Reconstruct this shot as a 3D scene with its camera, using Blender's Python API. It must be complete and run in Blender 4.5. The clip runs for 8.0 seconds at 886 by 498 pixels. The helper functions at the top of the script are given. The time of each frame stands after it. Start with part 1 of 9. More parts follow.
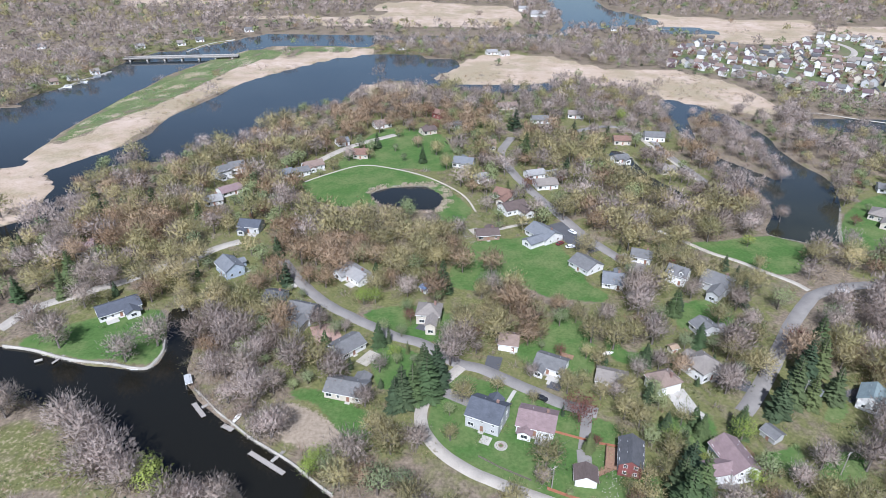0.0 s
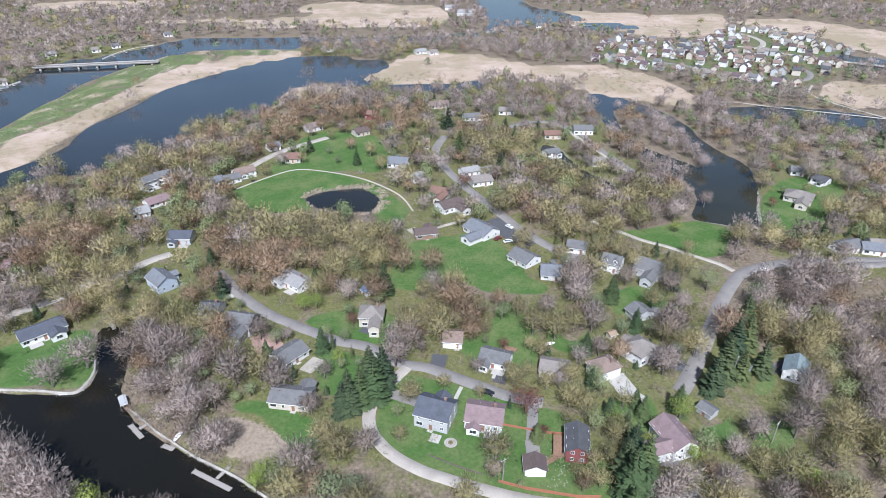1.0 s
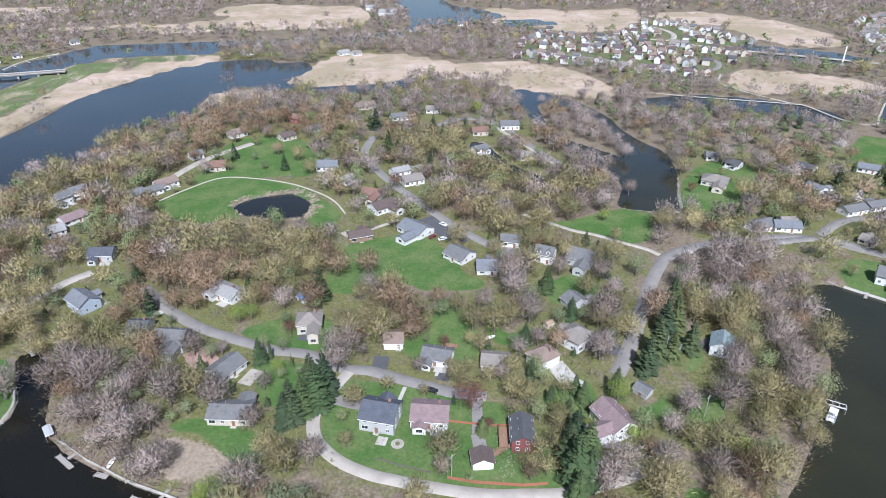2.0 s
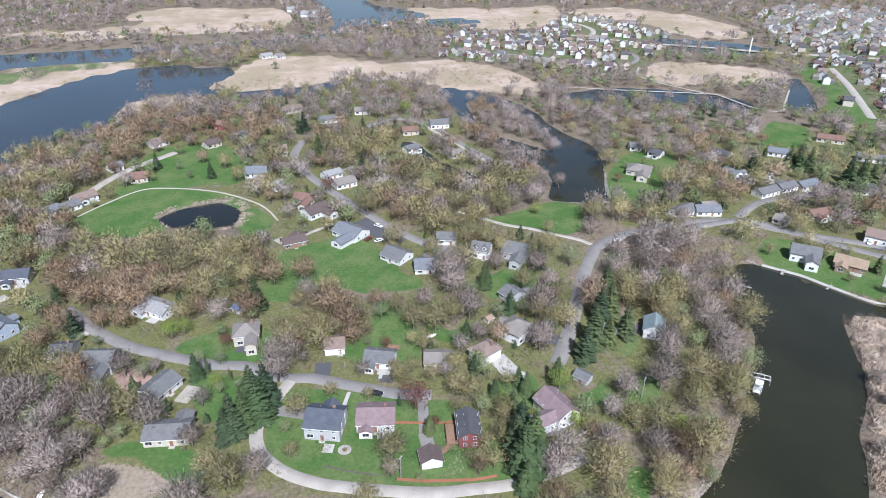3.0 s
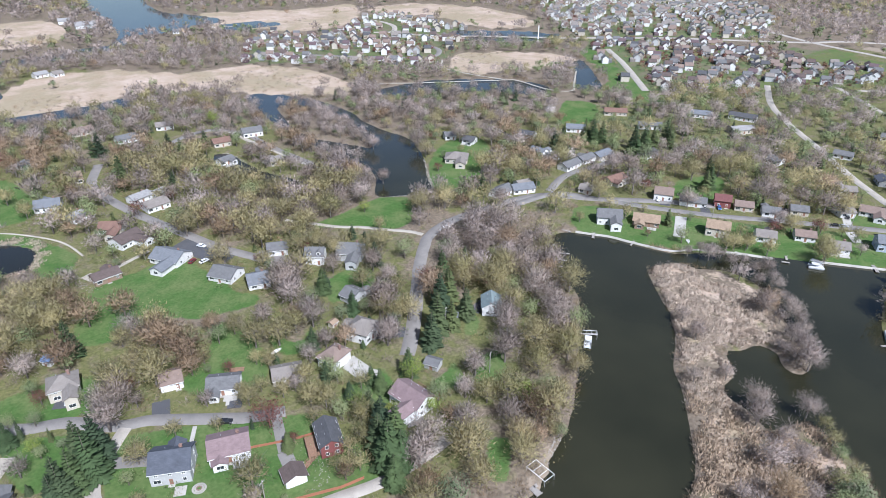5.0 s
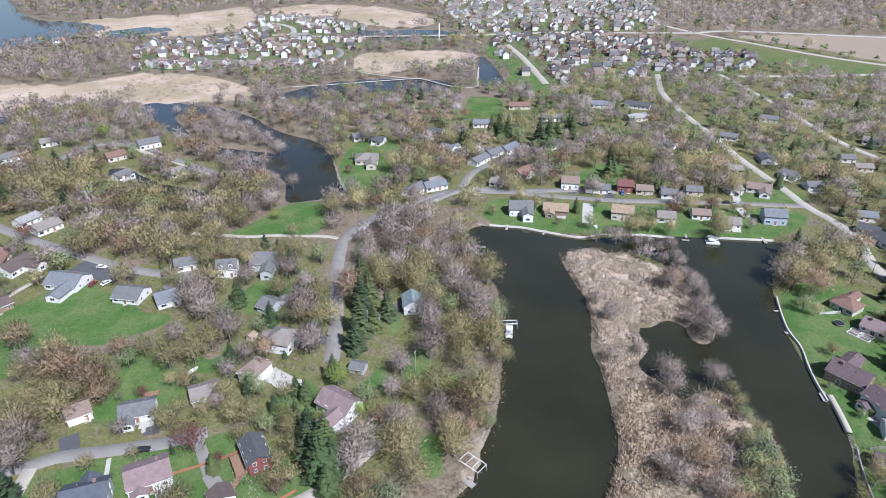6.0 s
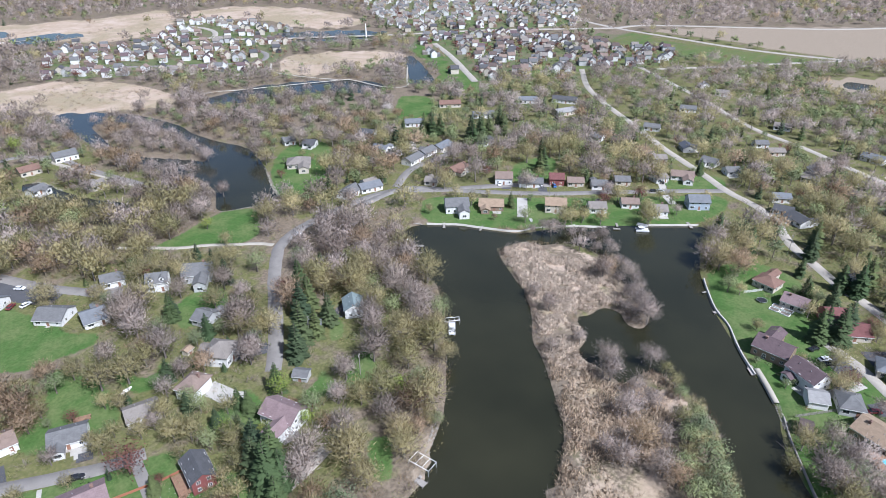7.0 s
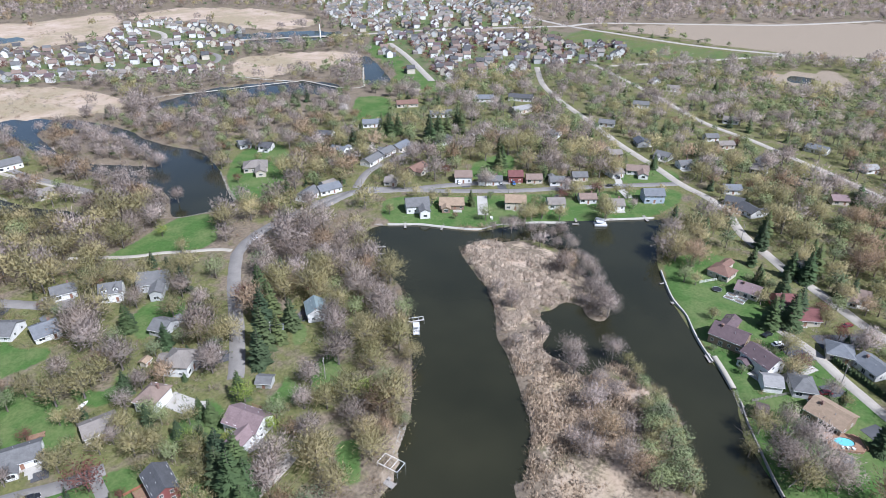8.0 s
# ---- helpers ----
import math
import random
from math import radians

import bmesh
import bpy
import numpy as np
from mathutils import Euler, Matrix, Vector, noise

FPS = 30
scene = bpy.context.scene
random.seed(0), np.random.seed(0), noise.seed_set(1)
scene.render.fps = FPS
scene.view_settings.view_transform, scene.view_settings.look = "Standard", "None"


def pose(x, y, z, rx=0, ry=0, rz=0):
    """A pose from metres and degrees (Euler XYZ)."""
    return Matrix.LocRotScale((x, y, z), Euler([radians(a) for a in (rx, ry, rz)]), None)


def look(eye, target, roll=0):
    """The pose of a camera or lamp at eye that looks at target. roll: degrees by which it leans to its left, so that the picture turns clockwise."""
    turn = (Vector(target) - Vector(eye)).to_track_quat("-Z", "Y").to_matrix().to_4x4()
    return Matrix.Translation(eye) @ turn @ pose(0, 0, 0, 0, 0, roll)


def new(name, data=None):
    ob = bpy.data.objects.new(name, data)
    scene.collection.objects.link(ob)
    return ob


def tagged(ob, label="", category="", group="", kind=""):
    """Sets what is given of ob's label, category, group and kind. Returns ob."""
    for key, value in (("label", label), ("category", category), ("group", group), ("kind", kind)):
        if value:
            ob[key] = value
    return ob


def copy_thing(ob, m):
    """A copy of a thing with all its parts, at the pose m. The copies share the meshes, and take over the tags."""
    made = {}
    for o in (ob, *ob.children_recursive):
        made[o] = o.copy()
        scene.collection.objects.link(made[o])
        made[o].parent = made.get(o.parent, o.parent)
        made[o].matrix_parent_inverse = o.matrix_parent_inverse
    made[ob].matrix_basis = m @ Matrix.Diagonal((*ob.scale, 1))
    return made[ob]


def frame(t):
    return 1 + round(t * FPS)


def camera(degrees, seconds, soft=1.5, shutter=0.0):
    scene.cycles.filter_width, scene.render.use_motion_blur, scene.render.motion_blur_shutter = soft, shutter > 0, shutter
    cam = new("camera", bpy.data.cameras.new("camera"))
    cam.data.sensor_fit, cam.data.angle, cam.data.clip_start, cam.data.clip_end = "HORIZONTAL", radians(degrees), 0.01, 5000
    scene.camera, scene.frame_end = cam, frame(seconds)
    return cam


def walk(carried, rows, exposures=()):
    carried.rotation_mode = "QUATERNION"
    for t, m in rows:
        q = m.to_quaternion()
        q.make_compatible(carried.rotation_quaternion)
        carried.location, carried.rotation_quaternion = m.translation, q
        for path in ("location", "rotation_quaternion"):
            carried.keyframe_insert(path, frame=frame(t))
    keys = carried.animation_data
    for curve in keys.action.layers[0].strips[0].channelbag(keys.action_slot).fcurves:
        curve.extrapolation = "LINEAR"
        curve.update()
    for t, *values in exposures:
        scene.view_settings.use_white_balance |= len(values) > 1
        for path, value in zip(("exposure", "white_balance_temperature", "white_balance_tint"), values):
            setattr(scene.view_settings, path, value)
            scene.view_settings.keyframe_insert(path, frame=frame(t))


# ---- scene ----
# ---- camera and its turn ----
cam = camera(69.7, 8.0, soft=0.65)
EYE = (0.0, 0.0, 144.0)
# seconds, heading clockwise from +y, pitch, lean
PATH = [
    (0.0, 0.0, -28.81, 0.75), (0.5, 3.27, -28.79, 0.70), (1.0, 6.22, -28.77, 0.66), (1.5, 9.6, -28.77, 0.55),
    (3.0, 19.33, -28.74, 0.36), (3.5, 23.11, -28.75, 0.34), (4.0, 27.32, -28.75, 0.30), (4.5, 31.72, -28.75, 0.26),
    (6.0, 44.72, -28.79, 0.11), (6.5, 48.24, -28.81, 0.07), (7.0, 51.02, -28.83, 0.08), (7.5, 53.18, -28.84, 0.13),
    (8.0, 54.94, -28.86, 0.19),
]


def aim(heading, pitch):
    a, p = radians(heading), radians(pitch)
    return (EYE[0] + 100 * math.sin(a) * math.cos(p), EYE[1] + 100 * math.cos(a) * math.cos(p), EYE[2] + 100 * math.sin(p))


walk(cam, [(t, look(EYE, aim(heading, pitch), lean)) for t, heading, pitch, lean in PATH],
     exposures=[(0.0, 0.66, 5610, 13), (8.0, 0.66, 5610, 13)])

# ---- daylight ----
SUN_AZ, SUN_EL = 187.0, 50.0
world = bpy.data.worlds.new("sky")
scene.world = world
world.use_nodes = True
wn = world.node_tree
sky = wn.nodes.new("ShaderNodeTexSky")
sky.sky_type, sky.sun_disc = "NISHITA", False
sky.sun_elevation, sky.sun_rotation = radians(SUN_EL), radians(SUN_AZ)
sky.air_density, sky.dust_density, sky.altitude = 1.2, 2.0, 250
wn.links.new(sky.outputs[0], wn.nodes["Background"].inputs[0])
wn.nodes["Background"].inputs[1].default_value = 0.075
sun = new("sun", bpy.data.lights.new("sun", "SUN"))
sun.data.energy, sun.data.angle, sun.data.color = 4.9, radians(0.6), (1.0, 0.98, 0.95)
toward = (200 * math.sin(radians(SUN_AZ)) * math.cos(radians(SUN_EL)), 200 * math.cos(radians(SUN_AZ)) * math.cos(radians(SUN_EL)), 200 * math.sin(radians(SUN_EL)))
sun.matrix_world = look(toward, (0, 0, 0))

# ---- materials ----
def material(name, rough=0.85, metal=0.0, spec=0.3):
    m = bpy.data.materials.new(name)
    m.use_nodes = True
    b = m.node_tree.nodes["Principled BSDF"]
    b.inputs["Roughness"].default_value, b.inputs["Metallic"].default_value = rough, metal
    b.inputs["Specular IOR Level"].default_value = spec
    return m, m.node_tree, b


def node(nt, kind, **values):
    n = nt.nodes.new(kind)
    for key, value in values.items():
        n.inputs[key].default_value = value
    return n


def coords(nt):
    return nt.nodes.new("ShaderNodeNewGeometry").outputs["Position"]


def speckle(nt, scale, detail=3.0, rough=0.6, where=None):
    n = node(nt, "ShaderNodeTexNoise", Scale=scale, Detail=detail, Roughness=rough)
    nt.links.new(where if where is not None else coords(nt), n.inputs["Vector"])
    return n.outputs["Fac"]


def ramp(nt, fac, *stops):
    r = nt.nodes.new("ShaderNodeValToRGB")
    while len(r.color_ramp.elements) < len(stops):
        r.color_ramp.elements.new(0.5)
    for e, (p, c) in zip(r.color_ramp.elements, stops):
        e.position, e.color = p, (*c, 1)
    nt.links.new(fac, r.inputs[0])
    return r.outputs[0]


def mixed(nt, fac, a, b, how="MIX"):
    m = nt.nodes.new("ShaderNodeMix")
    m.data_type, m.blend_type = "RGBA", how
    for socket, v in ((m.inputs[0], fac), (m.inputs[6], a), (m.inputs[7], b)):
        if isinstance(v, (int, float)):
            socket.default_value = v
        elif isinstance(v, tuple):
            socket.default_value = (*v, 1)
        else:
            nt.links.new(v, socket)
    return m.outputs[2]


def sums(nt, how, a, b):
    m = nt.nodes.new("ShaderNodeMath")
    m.operation = how
    for socket, v in ((m.inputs[0], a), (m.inputs[1], b)):
        if isinstance(v, (int, float)):
            socket.default_value = v
        else:
            nt.links.new(v, socket)
    return m.outputs[0]


def relief(nt, b, height, strength, distance):
    n = node(nt, "ShaderNodeBump", Strength=strength, Distance=distance)
    nt.links.new(height, n.inputs["Height"])
    nt.links.new(n.outputs[0], b.inputs["Normal"])


def shade(c, k):
    return tuple(min(1.0, v * k) for v in c)


def painted(name, colour, rough=0.7, var=0.18, scale=1.5, spec=0.3, metal=0.0, fine=9.0):
    """A plain coat with weathering at two scales and a shift from piece to piece."""
    m, nt, b = material(name, rough, metal, spec)
    a = ramp(nt, speckle(nt, scale), (0.3, shade(colour, 1 - var)), (0.7, shade(colour, 1 + var)))
    c = mixed(nt, 0.5, a, ramp(nt, speckle(nt, fine, 4), (0.35, shade(colour, 1 - var)), (0.65, shade(colour, 1 + var))))
    info = nt.nodes.new("ShaderNodeObjectInfo")
    v = ramp(nt, info.outputs["Random"], (0.0, (0.86, 0.86, 0.86)), (1.0, (1.0, 1.0, 1.0)))
    nt.links.new(mixed(nt, 1.0, c, v, "MULTIPLY"), b.inputs["Base Color"])
    return m


def shingle(name, colour):
    """Asphalt shingles: courses, granules and streaks."""
    m, nt, b = material(name, 0.9, 0, 0.2)
    tc = nt.nodes.new("ShaderNodeTexCoord").outputs["Object"]
    br = node(nt, "ShaderNodeTexBrick", Scale=1.0)
    br.inputs["Brick Width"].default_value, br.inputs["Row Height"].default_value, br.inputs["Mortar Size"].default_value = 0.9, 0.28, 0.02
    br.inputs["Color1"].default_value, br.inputs["Color2"].default_value = (*shade(colour, 0.82), 1), (*shade(colour, 1.18), 1)
    br.inputs["Mortar"].default_value = (*shade(colour, 0.6), 1)
    nt.links.new(tc, br.inputs["Vector"])
    st = ramp(nt, speckle(nt, 0.55, 4), (0.3, shade(colour, 0.78)), (0.72, shade(colour, 1.22)))
    nt.links.new(mixed(nt, 0.55, br.outputs["Color"], st), b.inputs["Base Color"])
    relief(nt, b, speckle(nt, 14.0), 0.3, 0.02)
    return m


def siding(name, colour):
    """Horizontal lap boards in paint with weather stains."""
    m, nt, b = material(name, 0.6, 0, 0.3)
    w = node(nt, "ShaderNodeTexWave", Scale=1.9, Distortion=0.0)
    w.bands_direction = "Z"
    nt.links.new(coords(nt), w.inputs["Vector"])
    st = ramp(nt, speckle(nt, 0.8, 4), (0.3, shade(colour, 0.86)), (0.7, shade(colour, 1.04)))
    nt.links.new(mixed(nt, 1.0, st, ramp(nt, w.outputs["Fac"], (0.0, (0.86, 0.86, 0.86)), (0.3, (1, 1, 1))), "MULTIPLY"), b.inputs["Base Color"])
    relief(nt, b, w.outputs["Fac"], 0.35, 0.02)
    return m


def growth(name, *colours, rough=0.9, fine=0.35, through_light=0.06, airy=None):
    """Twigs, leaves or reeds: a colour for the plant, shifted in small clumps."""
    m, nt, b = material(name, rough, 0, 0.15)
    info, tint = nt.nodes.new("ShaderNodeObjectInfo"), nt.nodes.new("ShaderNodeAttribute")
    tint.attribute_name = "tint"
    f = sums(nt, "FRACT", sums(nt, "ADD", info.outputs["Random"], tint.outputs["Fac"]), 0.0)
    n = len(colours)
    c = ramp(nt, f, *[(i / max(1, n - 1), k) for i, k in enumerate(colours)])
    v = ramp(nt, speckle(nt, fine, 2), (0.3, (0.74, 0.73, 0.72)), (0.7, (1.12, 1.1, 1.07)))
    grain = speckle(nt, 2.6, 5, 0.75)
    c = mixed(nt, 1.0, c, ramp(nt, grain, (0.36, (0.86, 0.85, 0.85)), (0.64, (1.08, 1.07, 1.06))), "MULTIPLY")
    relief(nt, b, grain, 0.3, 0.3)
    geo = nt.nodes.new("ShaderNodeNewGeometry")
    w = ramp(nt, geo.outputs["Random Per Island"], (0.0, (0.9, 0.9, 0.9)), (1.0, (1.03, 1.02, 1.01)))
    colour = mixed(nt, 1.0, mixed(nt, 1.0, c, v, "MULTIPLY"), w, "MULTIPLY")
    nt.links.new(colour, b.inputs["Base Color"])
    thin = nt.nodes.new("ShaderNodeBsdfTranslucent")
    nt.links.new(colour, thin.inputs["Color"])
    both = nt.nodes.new("ShaderNodeMixShader")
    both.inputs[0].default_value = through_light
    nt.links.new(b.outputs[0], both.inputs[1])
    nt.links.new(thin.outputs[0], both.inputs[2])
    if airy:
        # a spray of fine twigs lets part of the light through between them
        gaps, mesh_ = nt.nodes.new("ShaderNodeBsdfTransparent"), nt.nodes.new("ShaderNodeMixShader")
        nt.links.new(ramp(nt, speckle(nt, 5.0, 4, 0.7), (0.38, (airy[0],) * 3), (0.62, (airy[1],) * 3)), mesh_.inputs[0])
        nt.links.new(both.outputs[0], mesh_.inputs[1])
        nt.links.new(gaps.outputs[0], mesh_.inputs[2])
        both = mesh_
    nt.links.new(both.outputs[0], nt.nodes["Material Output"].inputs["Surface"])
    return m


def ground_material():
    """Rough grass and leaf litter; the zones hold lawn, dry reeds and bare soil."""
    m, nt, b = material("ground", 0.95, 0, 0.1)
    zone = nt.nodes.new("ShaderNodeVertexColor")
    zone.layer_name = "zone"
    part_of = nt.nodes.new("ShaderNodeSeparateColor")
    nt.links.new(zone.outputs["Color"], part_of.inputs[0])
    big, mid, fine = speckle(nt, 0.018, 4), speckle(nt, 0.09, 4), speckle(nt, 0.9, 4)
    litter = ramp(nt, fine, (0.3, (0.098, 0.078, 0.058)), (0.55, (0.17, 0.136, 0.10)), (0.75, (0.24, 0.195, 0.147)))
    weed = ramp(nt, fine, (0.3, (0.078, 0.087, 0.031)), (0.7, (0.152, 0.145, 0.062)))
    weed = mixed(nt, ramp(nt, speckle(nt, 0.3, 5, 0.7), (0.5, (0, 0, 0)), (0.66, (0.85, 0.85, 0.85))), weed, ramp(nt, fine, (0.3, (0.09, 0.08, 0.045)), (0.7, (0.19, 0.165, 0.10))))
    grassy = sums(nt, "ADD", mid, sums(nt, "MULTIPLY", zone.outputs["Alpha"], 0.29))
    base = mixed(nt, ramp(nt, grassy, (0.56, (0, 0, 0)), (0.72, (1, 1, 1))), litter, weed)
    lawn = mixed(nt, ramp(nt, mid, (0.35, (0, 0, 0)), (0.7, (1, 1, 1))),
                 ramp(nt, fine, (0.3, (0.045, 0.088, 0.023)), (0.7, (0.066, 0.124, 0.033))),
                 ramp(nt, fine, (0.3, (0.062, 0.106, 0.03)), (0.7, (0.10, 0.142, 0.049))))
    lawn = mixed(nt, ramp(nt, speckle(nt, 0.045, 5, 0.7), (0.44, (0, 0, 0)), (0.68, (0.6, 0.6, 0.6))), lawn, ramp(nt, fine, (0.3, (0.10, 0.122, 0.045)), (0.7, (0.16, 0.17, 0.078))))
    reed = mixed(nt, ramp(nt, mid, (0.35, (0, 0, 0)), (0.65, (1, 1, 1))),
                 ramp(nt, fine, (0.3, (0.29, 0.222, 0.162)), (0.7, (0.41, 0.328, 0.255))),
                 ramp(nt, big, (0.35, (0.34, 0.262, 0.195)), (0.65, (0.47, 0.378, 0.315))))
    patch = sums(nt, "ADD", speckle(nt, 0.013, 5, 0.62), sums(nt, "MULTIPLY", sums(nt, "SUBTRACT", mid, 0.5), 0.35))
    reed = mixed(nt, ramp(nt, patch, (0.46, (0, 0, 0)), (0.57, (0.85, 0.85, 0.85))), reed, ramp(nt, fine, (0.3, (0.20, 0.17, 0.105)), (0.7, (0.31, 0.255, 0.17))))
    reed = mixed(nt, ramp(nt, speckle(nt, 0.06, 6, 0.72), (0.47, (0, 0, 0)), (0.62, (0.7, 0.7, 0.7))), reed, ramp(nt, fine, (0.3, (0.22, 0.165, 0.105)), (0.7, (0.33, 0.26, 0.18))))
    soil = ramp(nt, fine, (0.3, (0.19, 0.152, 0.112)), (0.7, (0.29, 0.237, 0.18)))
    c = base
    for i, layer in enumerate((lawn, reed, soil)):
        edge = sums(nt, "ADD", part_of.outputs[i], sums(nt, "MULTIPLY", sums(nt, "SUBTRACT", fine, 0.5), 0.7))
        c = mixed(nt, ramp(nt, edge, (0.42, (0, 0, 0)), (0.6, (1, 1, 1))), c, layer)
    nt.links.new(c, b.inputs["Base Color"])
    relief(nt, b, speckle(nt, 3.0, 5), 0.6, 0.12)
    return m


def water_material():
    m, nt, b = material("water", 0.07, 0, 0.5)
    b.inputs["IOR"].default_value = 1.33
    near_brown = ramp(nt, speckle(nt, 0.02, 3), (0.3, (0.0165, 0.0168, 0.0095)), (0.7, (0.0265, 0.026, 0.0145)))
    # a slightly paler, bluer base colour, blended in from y 290 to 460
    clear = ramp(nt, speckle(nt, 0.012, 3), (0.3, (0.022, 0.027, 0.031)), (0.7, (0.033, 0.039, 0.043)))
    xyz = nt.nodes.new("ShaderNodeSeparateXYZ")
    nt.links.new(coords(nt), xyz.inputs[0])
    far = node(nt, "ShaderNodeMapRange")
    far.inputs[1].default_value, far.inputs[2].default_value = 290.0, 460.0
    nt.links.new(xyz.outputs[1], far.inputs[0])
    east = node(nt, "ShaderNodeMapRange")
    east.inputs[1].default_value, east.inputs[2].default_value = -40.0, 110.0
    nt.links.new(xyz.outputs[0], east.inputs[0])
    # the brown gets darker westward, from x 110 to -40
    near_brown = mixed(nt, east.outputs[0], (0.0085, 0.0080, 0.0058), near_brown)
    nt.links.new(mixed(nt, far.outputs[0], near_brown, clear), b.inputs["Base Color"])
    relief(nt, b, sums(nt, "ADD", speckle(nt, 1.6, 4), speckle(nt, 0.25, 2)), 0.16, 0.06)
    return m


def paving(name, colour, patch=0.25):
    m, nt, b = material(name, 0.92, 0, 0.2)
    c = mixed(nt, 0.5, ramp(nt, speckle(nt, 0.22, 4), (0.3, shade(colour, 1 - patch)), (0.7, shade(colour, 1 + patch))),
              ramp(nt, speckle(nt, 3.5, 5), (0.3, shade(colour, 0.8)), (0.7, shade(colour, 1.2))))
    nt.links.new(c, b.inputs["Base Color"])
    relief(nt, b, speckle(nt, 9.0, 3), 0.3, 0.01)
    return m


M = {
    "ground": ground_material(), "water": water_material(),
    "asphalt": paving("asphalt", (0.19, 0.176, 0.162)), "street": paving("pale_street", (0.315, 0.285, 0.245)), "dark_asphalt": paving("dark_asphalt", (0.075, 0.075, 0.08)),
    "concrete": paving("concrete", (0.36, 0.34, 0.305), 0.2), "gravel": paving("gravel", (0.33, 0.30, 0.25)),
    "stone": paving("stone", (0.30, 0.28, 0.245), 0.4), "door": painted("door_paint", (0.24, 0.13, 0.09)), "brick_paving": paving("brick_paving", (0.30, 0.20, 0.165)),
    "wood": painted("weathered_wood", (0.285, 0.26, 0.235), 0.85), "cedar": painted("cedar", (0.24, 0.145, 0.095), 0.85, 0.3),
    "metal": painted("galvanised_metal", (0.55, 0.56, 0.57), 0.4, metal=0.6), "canvas": painted("canvas", (0.6, 0.61, 0.62), 0.8), "grey_canvas": painted("grey_canvas", (0.36, 0.36, 0.36), 0.8, 0.25),
    "black": painted("black_plastic", (0.025, 0.025, 0.028), 0.5), "rubber": painted("rubber", (0.02, 0.02, 0.02), 0.9),
    "bark": painted("bark", (0.17, 0.148, 0.13), 0.95, 0.3, 2.0), "dark_bark": painted("dark_bark", (0.15, 0.125, 0.105), 0.95, 0.3, 2.0),
    "pale_bark": painted("pale_bark", (0.34, 0.31, 0.27), 0.95, 0.25, 2.0),
    "trim": painted("white_trim", (0.78, 0.77, 0.74), 0.55, 0.06), "brick": painted("brick", (0.22, 0.14, 0.115), 0.9, 0.25, 3.0),
    "snow_fence": painted("orange_mesh", (0.30, 0.125, 0.075), 0.8), "pool": painted("pool_water", (0.16, 0.47, 0.55), 0.08, 0.08, spec=0.5),
    "twig_grey": growth("grey_twigs", (0.548, 0.474, 0.431), (0.328, 0.280, 0.253), (0.658, 0.571, 0.527), (0.362, 0.301, 0.265), (0.564, 0.490, 0.431), through_light=0.5, airy=(0.12, 0.58)),
    "twig_brown": growth("brown_twigs", (0.522, 0.397, 0.271), (0.325, 0.239, 0.167), (0.601, 0.464, 0.327), (0.373, 0.268, 0.180), (0.542, 0.431, 0.289), through_light=0.5, airy=(0.12, 0.58)),
    "bud": growth("budding_twigs", (0.529, 0.478, 0.264), (0.329, 0.303, 0.166), (0.614, 0.545, 0.308), (0.355, 0.345, 0.173), (0.567, 0.489, 0.289), through_light=0.5, airy=(0.12, 0.58)),
    "leaf": growth("young_leaves", (0.18, 0.222, 0.107), (0.252, 0.288, 0.139), (0.144, 0.18, 0.101), (0.216, 0.246, 0.126)),
    "lime": growth("lime_leaves", (0.20, 0.27, 0.06), (0.24, 0.28, 0.07)),
    "maroon_leaf": growth("maroon_leaves", (0.14, 0.06, 0.05), (0.17, 0.08, 0.065)),
    "needle": growth("needles", (0.05, 0.085, 0.04), (0.085, 0.12, 0.048), (0.045, 0.07, 0.04), (0.105, 0.13, 0.052)),
    "reed": growth("dry_reeds", (0.66, 0.555, 0.455), (0.72, 0.62, 0.52), (0.60, 0.49, 0.39), fine=0.6, through_light=0.45),
    "reed_brown": growth("brown_reeds", (0.52, 0.415, 0.31), (0.60, 0.485, 0.365), (0.45, 0.355, 0.27), fine=0.5, through_light=0.45),
    "blossom": growth("blossom", (0.55, 0.50, 0.48), (0.6, 0.56, 0.52)),
}
gm_, gn_, gb_ = material("window_glass", 0.08, 0, 0.6)
gb_.inputs["Base Color"].default_value = (0.03, 0.035, 0.04, 1)
M["glass"] = gm_
ROOF = {k: shingle(k + "_shingles", shade(c, 0.76 if k in ("plum", "umber", "slate", "charcoal", "red_brown", "maroon") else 0.95)) for k, c in {
    "tarp": (0.15, 0.21, 0.33), "slate": (0.10, 0.108, 0.128), "charcoal": (0.10, 0.10, 0.105), "grey": (0.135, 0.133, 0.132), "blue_grey": (0.15, 0.157, 0.168),
    "mauve": (0.20, 0.145, 0.145), "plum": (0.145, 0.105, 0.11), "brown": (0.20, 0.15, 0.125), "umber": (0.13, 0.10, 0.09), "taupe": (0.20, 0.178, 0.158),
    "tan": (0.27, 0.20, 0.14), "green_grey": (0.17, 0.21, 0.215), "pale_roof": (0.25, 0.243, 0.235), "red_brown": (0.22, 0.135, 0.105), "maroon": (0.19, 0.085, 0.08)}.items()}
WALL = {k: siding(k + "_siding", c) for k, c in {
    "white": (0.66, 0.65, 0.63), "cream": (0.50, 0.45, 0.375), "pale_grey": (0.42, 0.42, 0.415), "pale_blue": (0.36, 0.41, 0.48), "brown_wall": (0.25, 0.18, 0.13), "red": (0.2, 0.07, 0.065)}.items()}

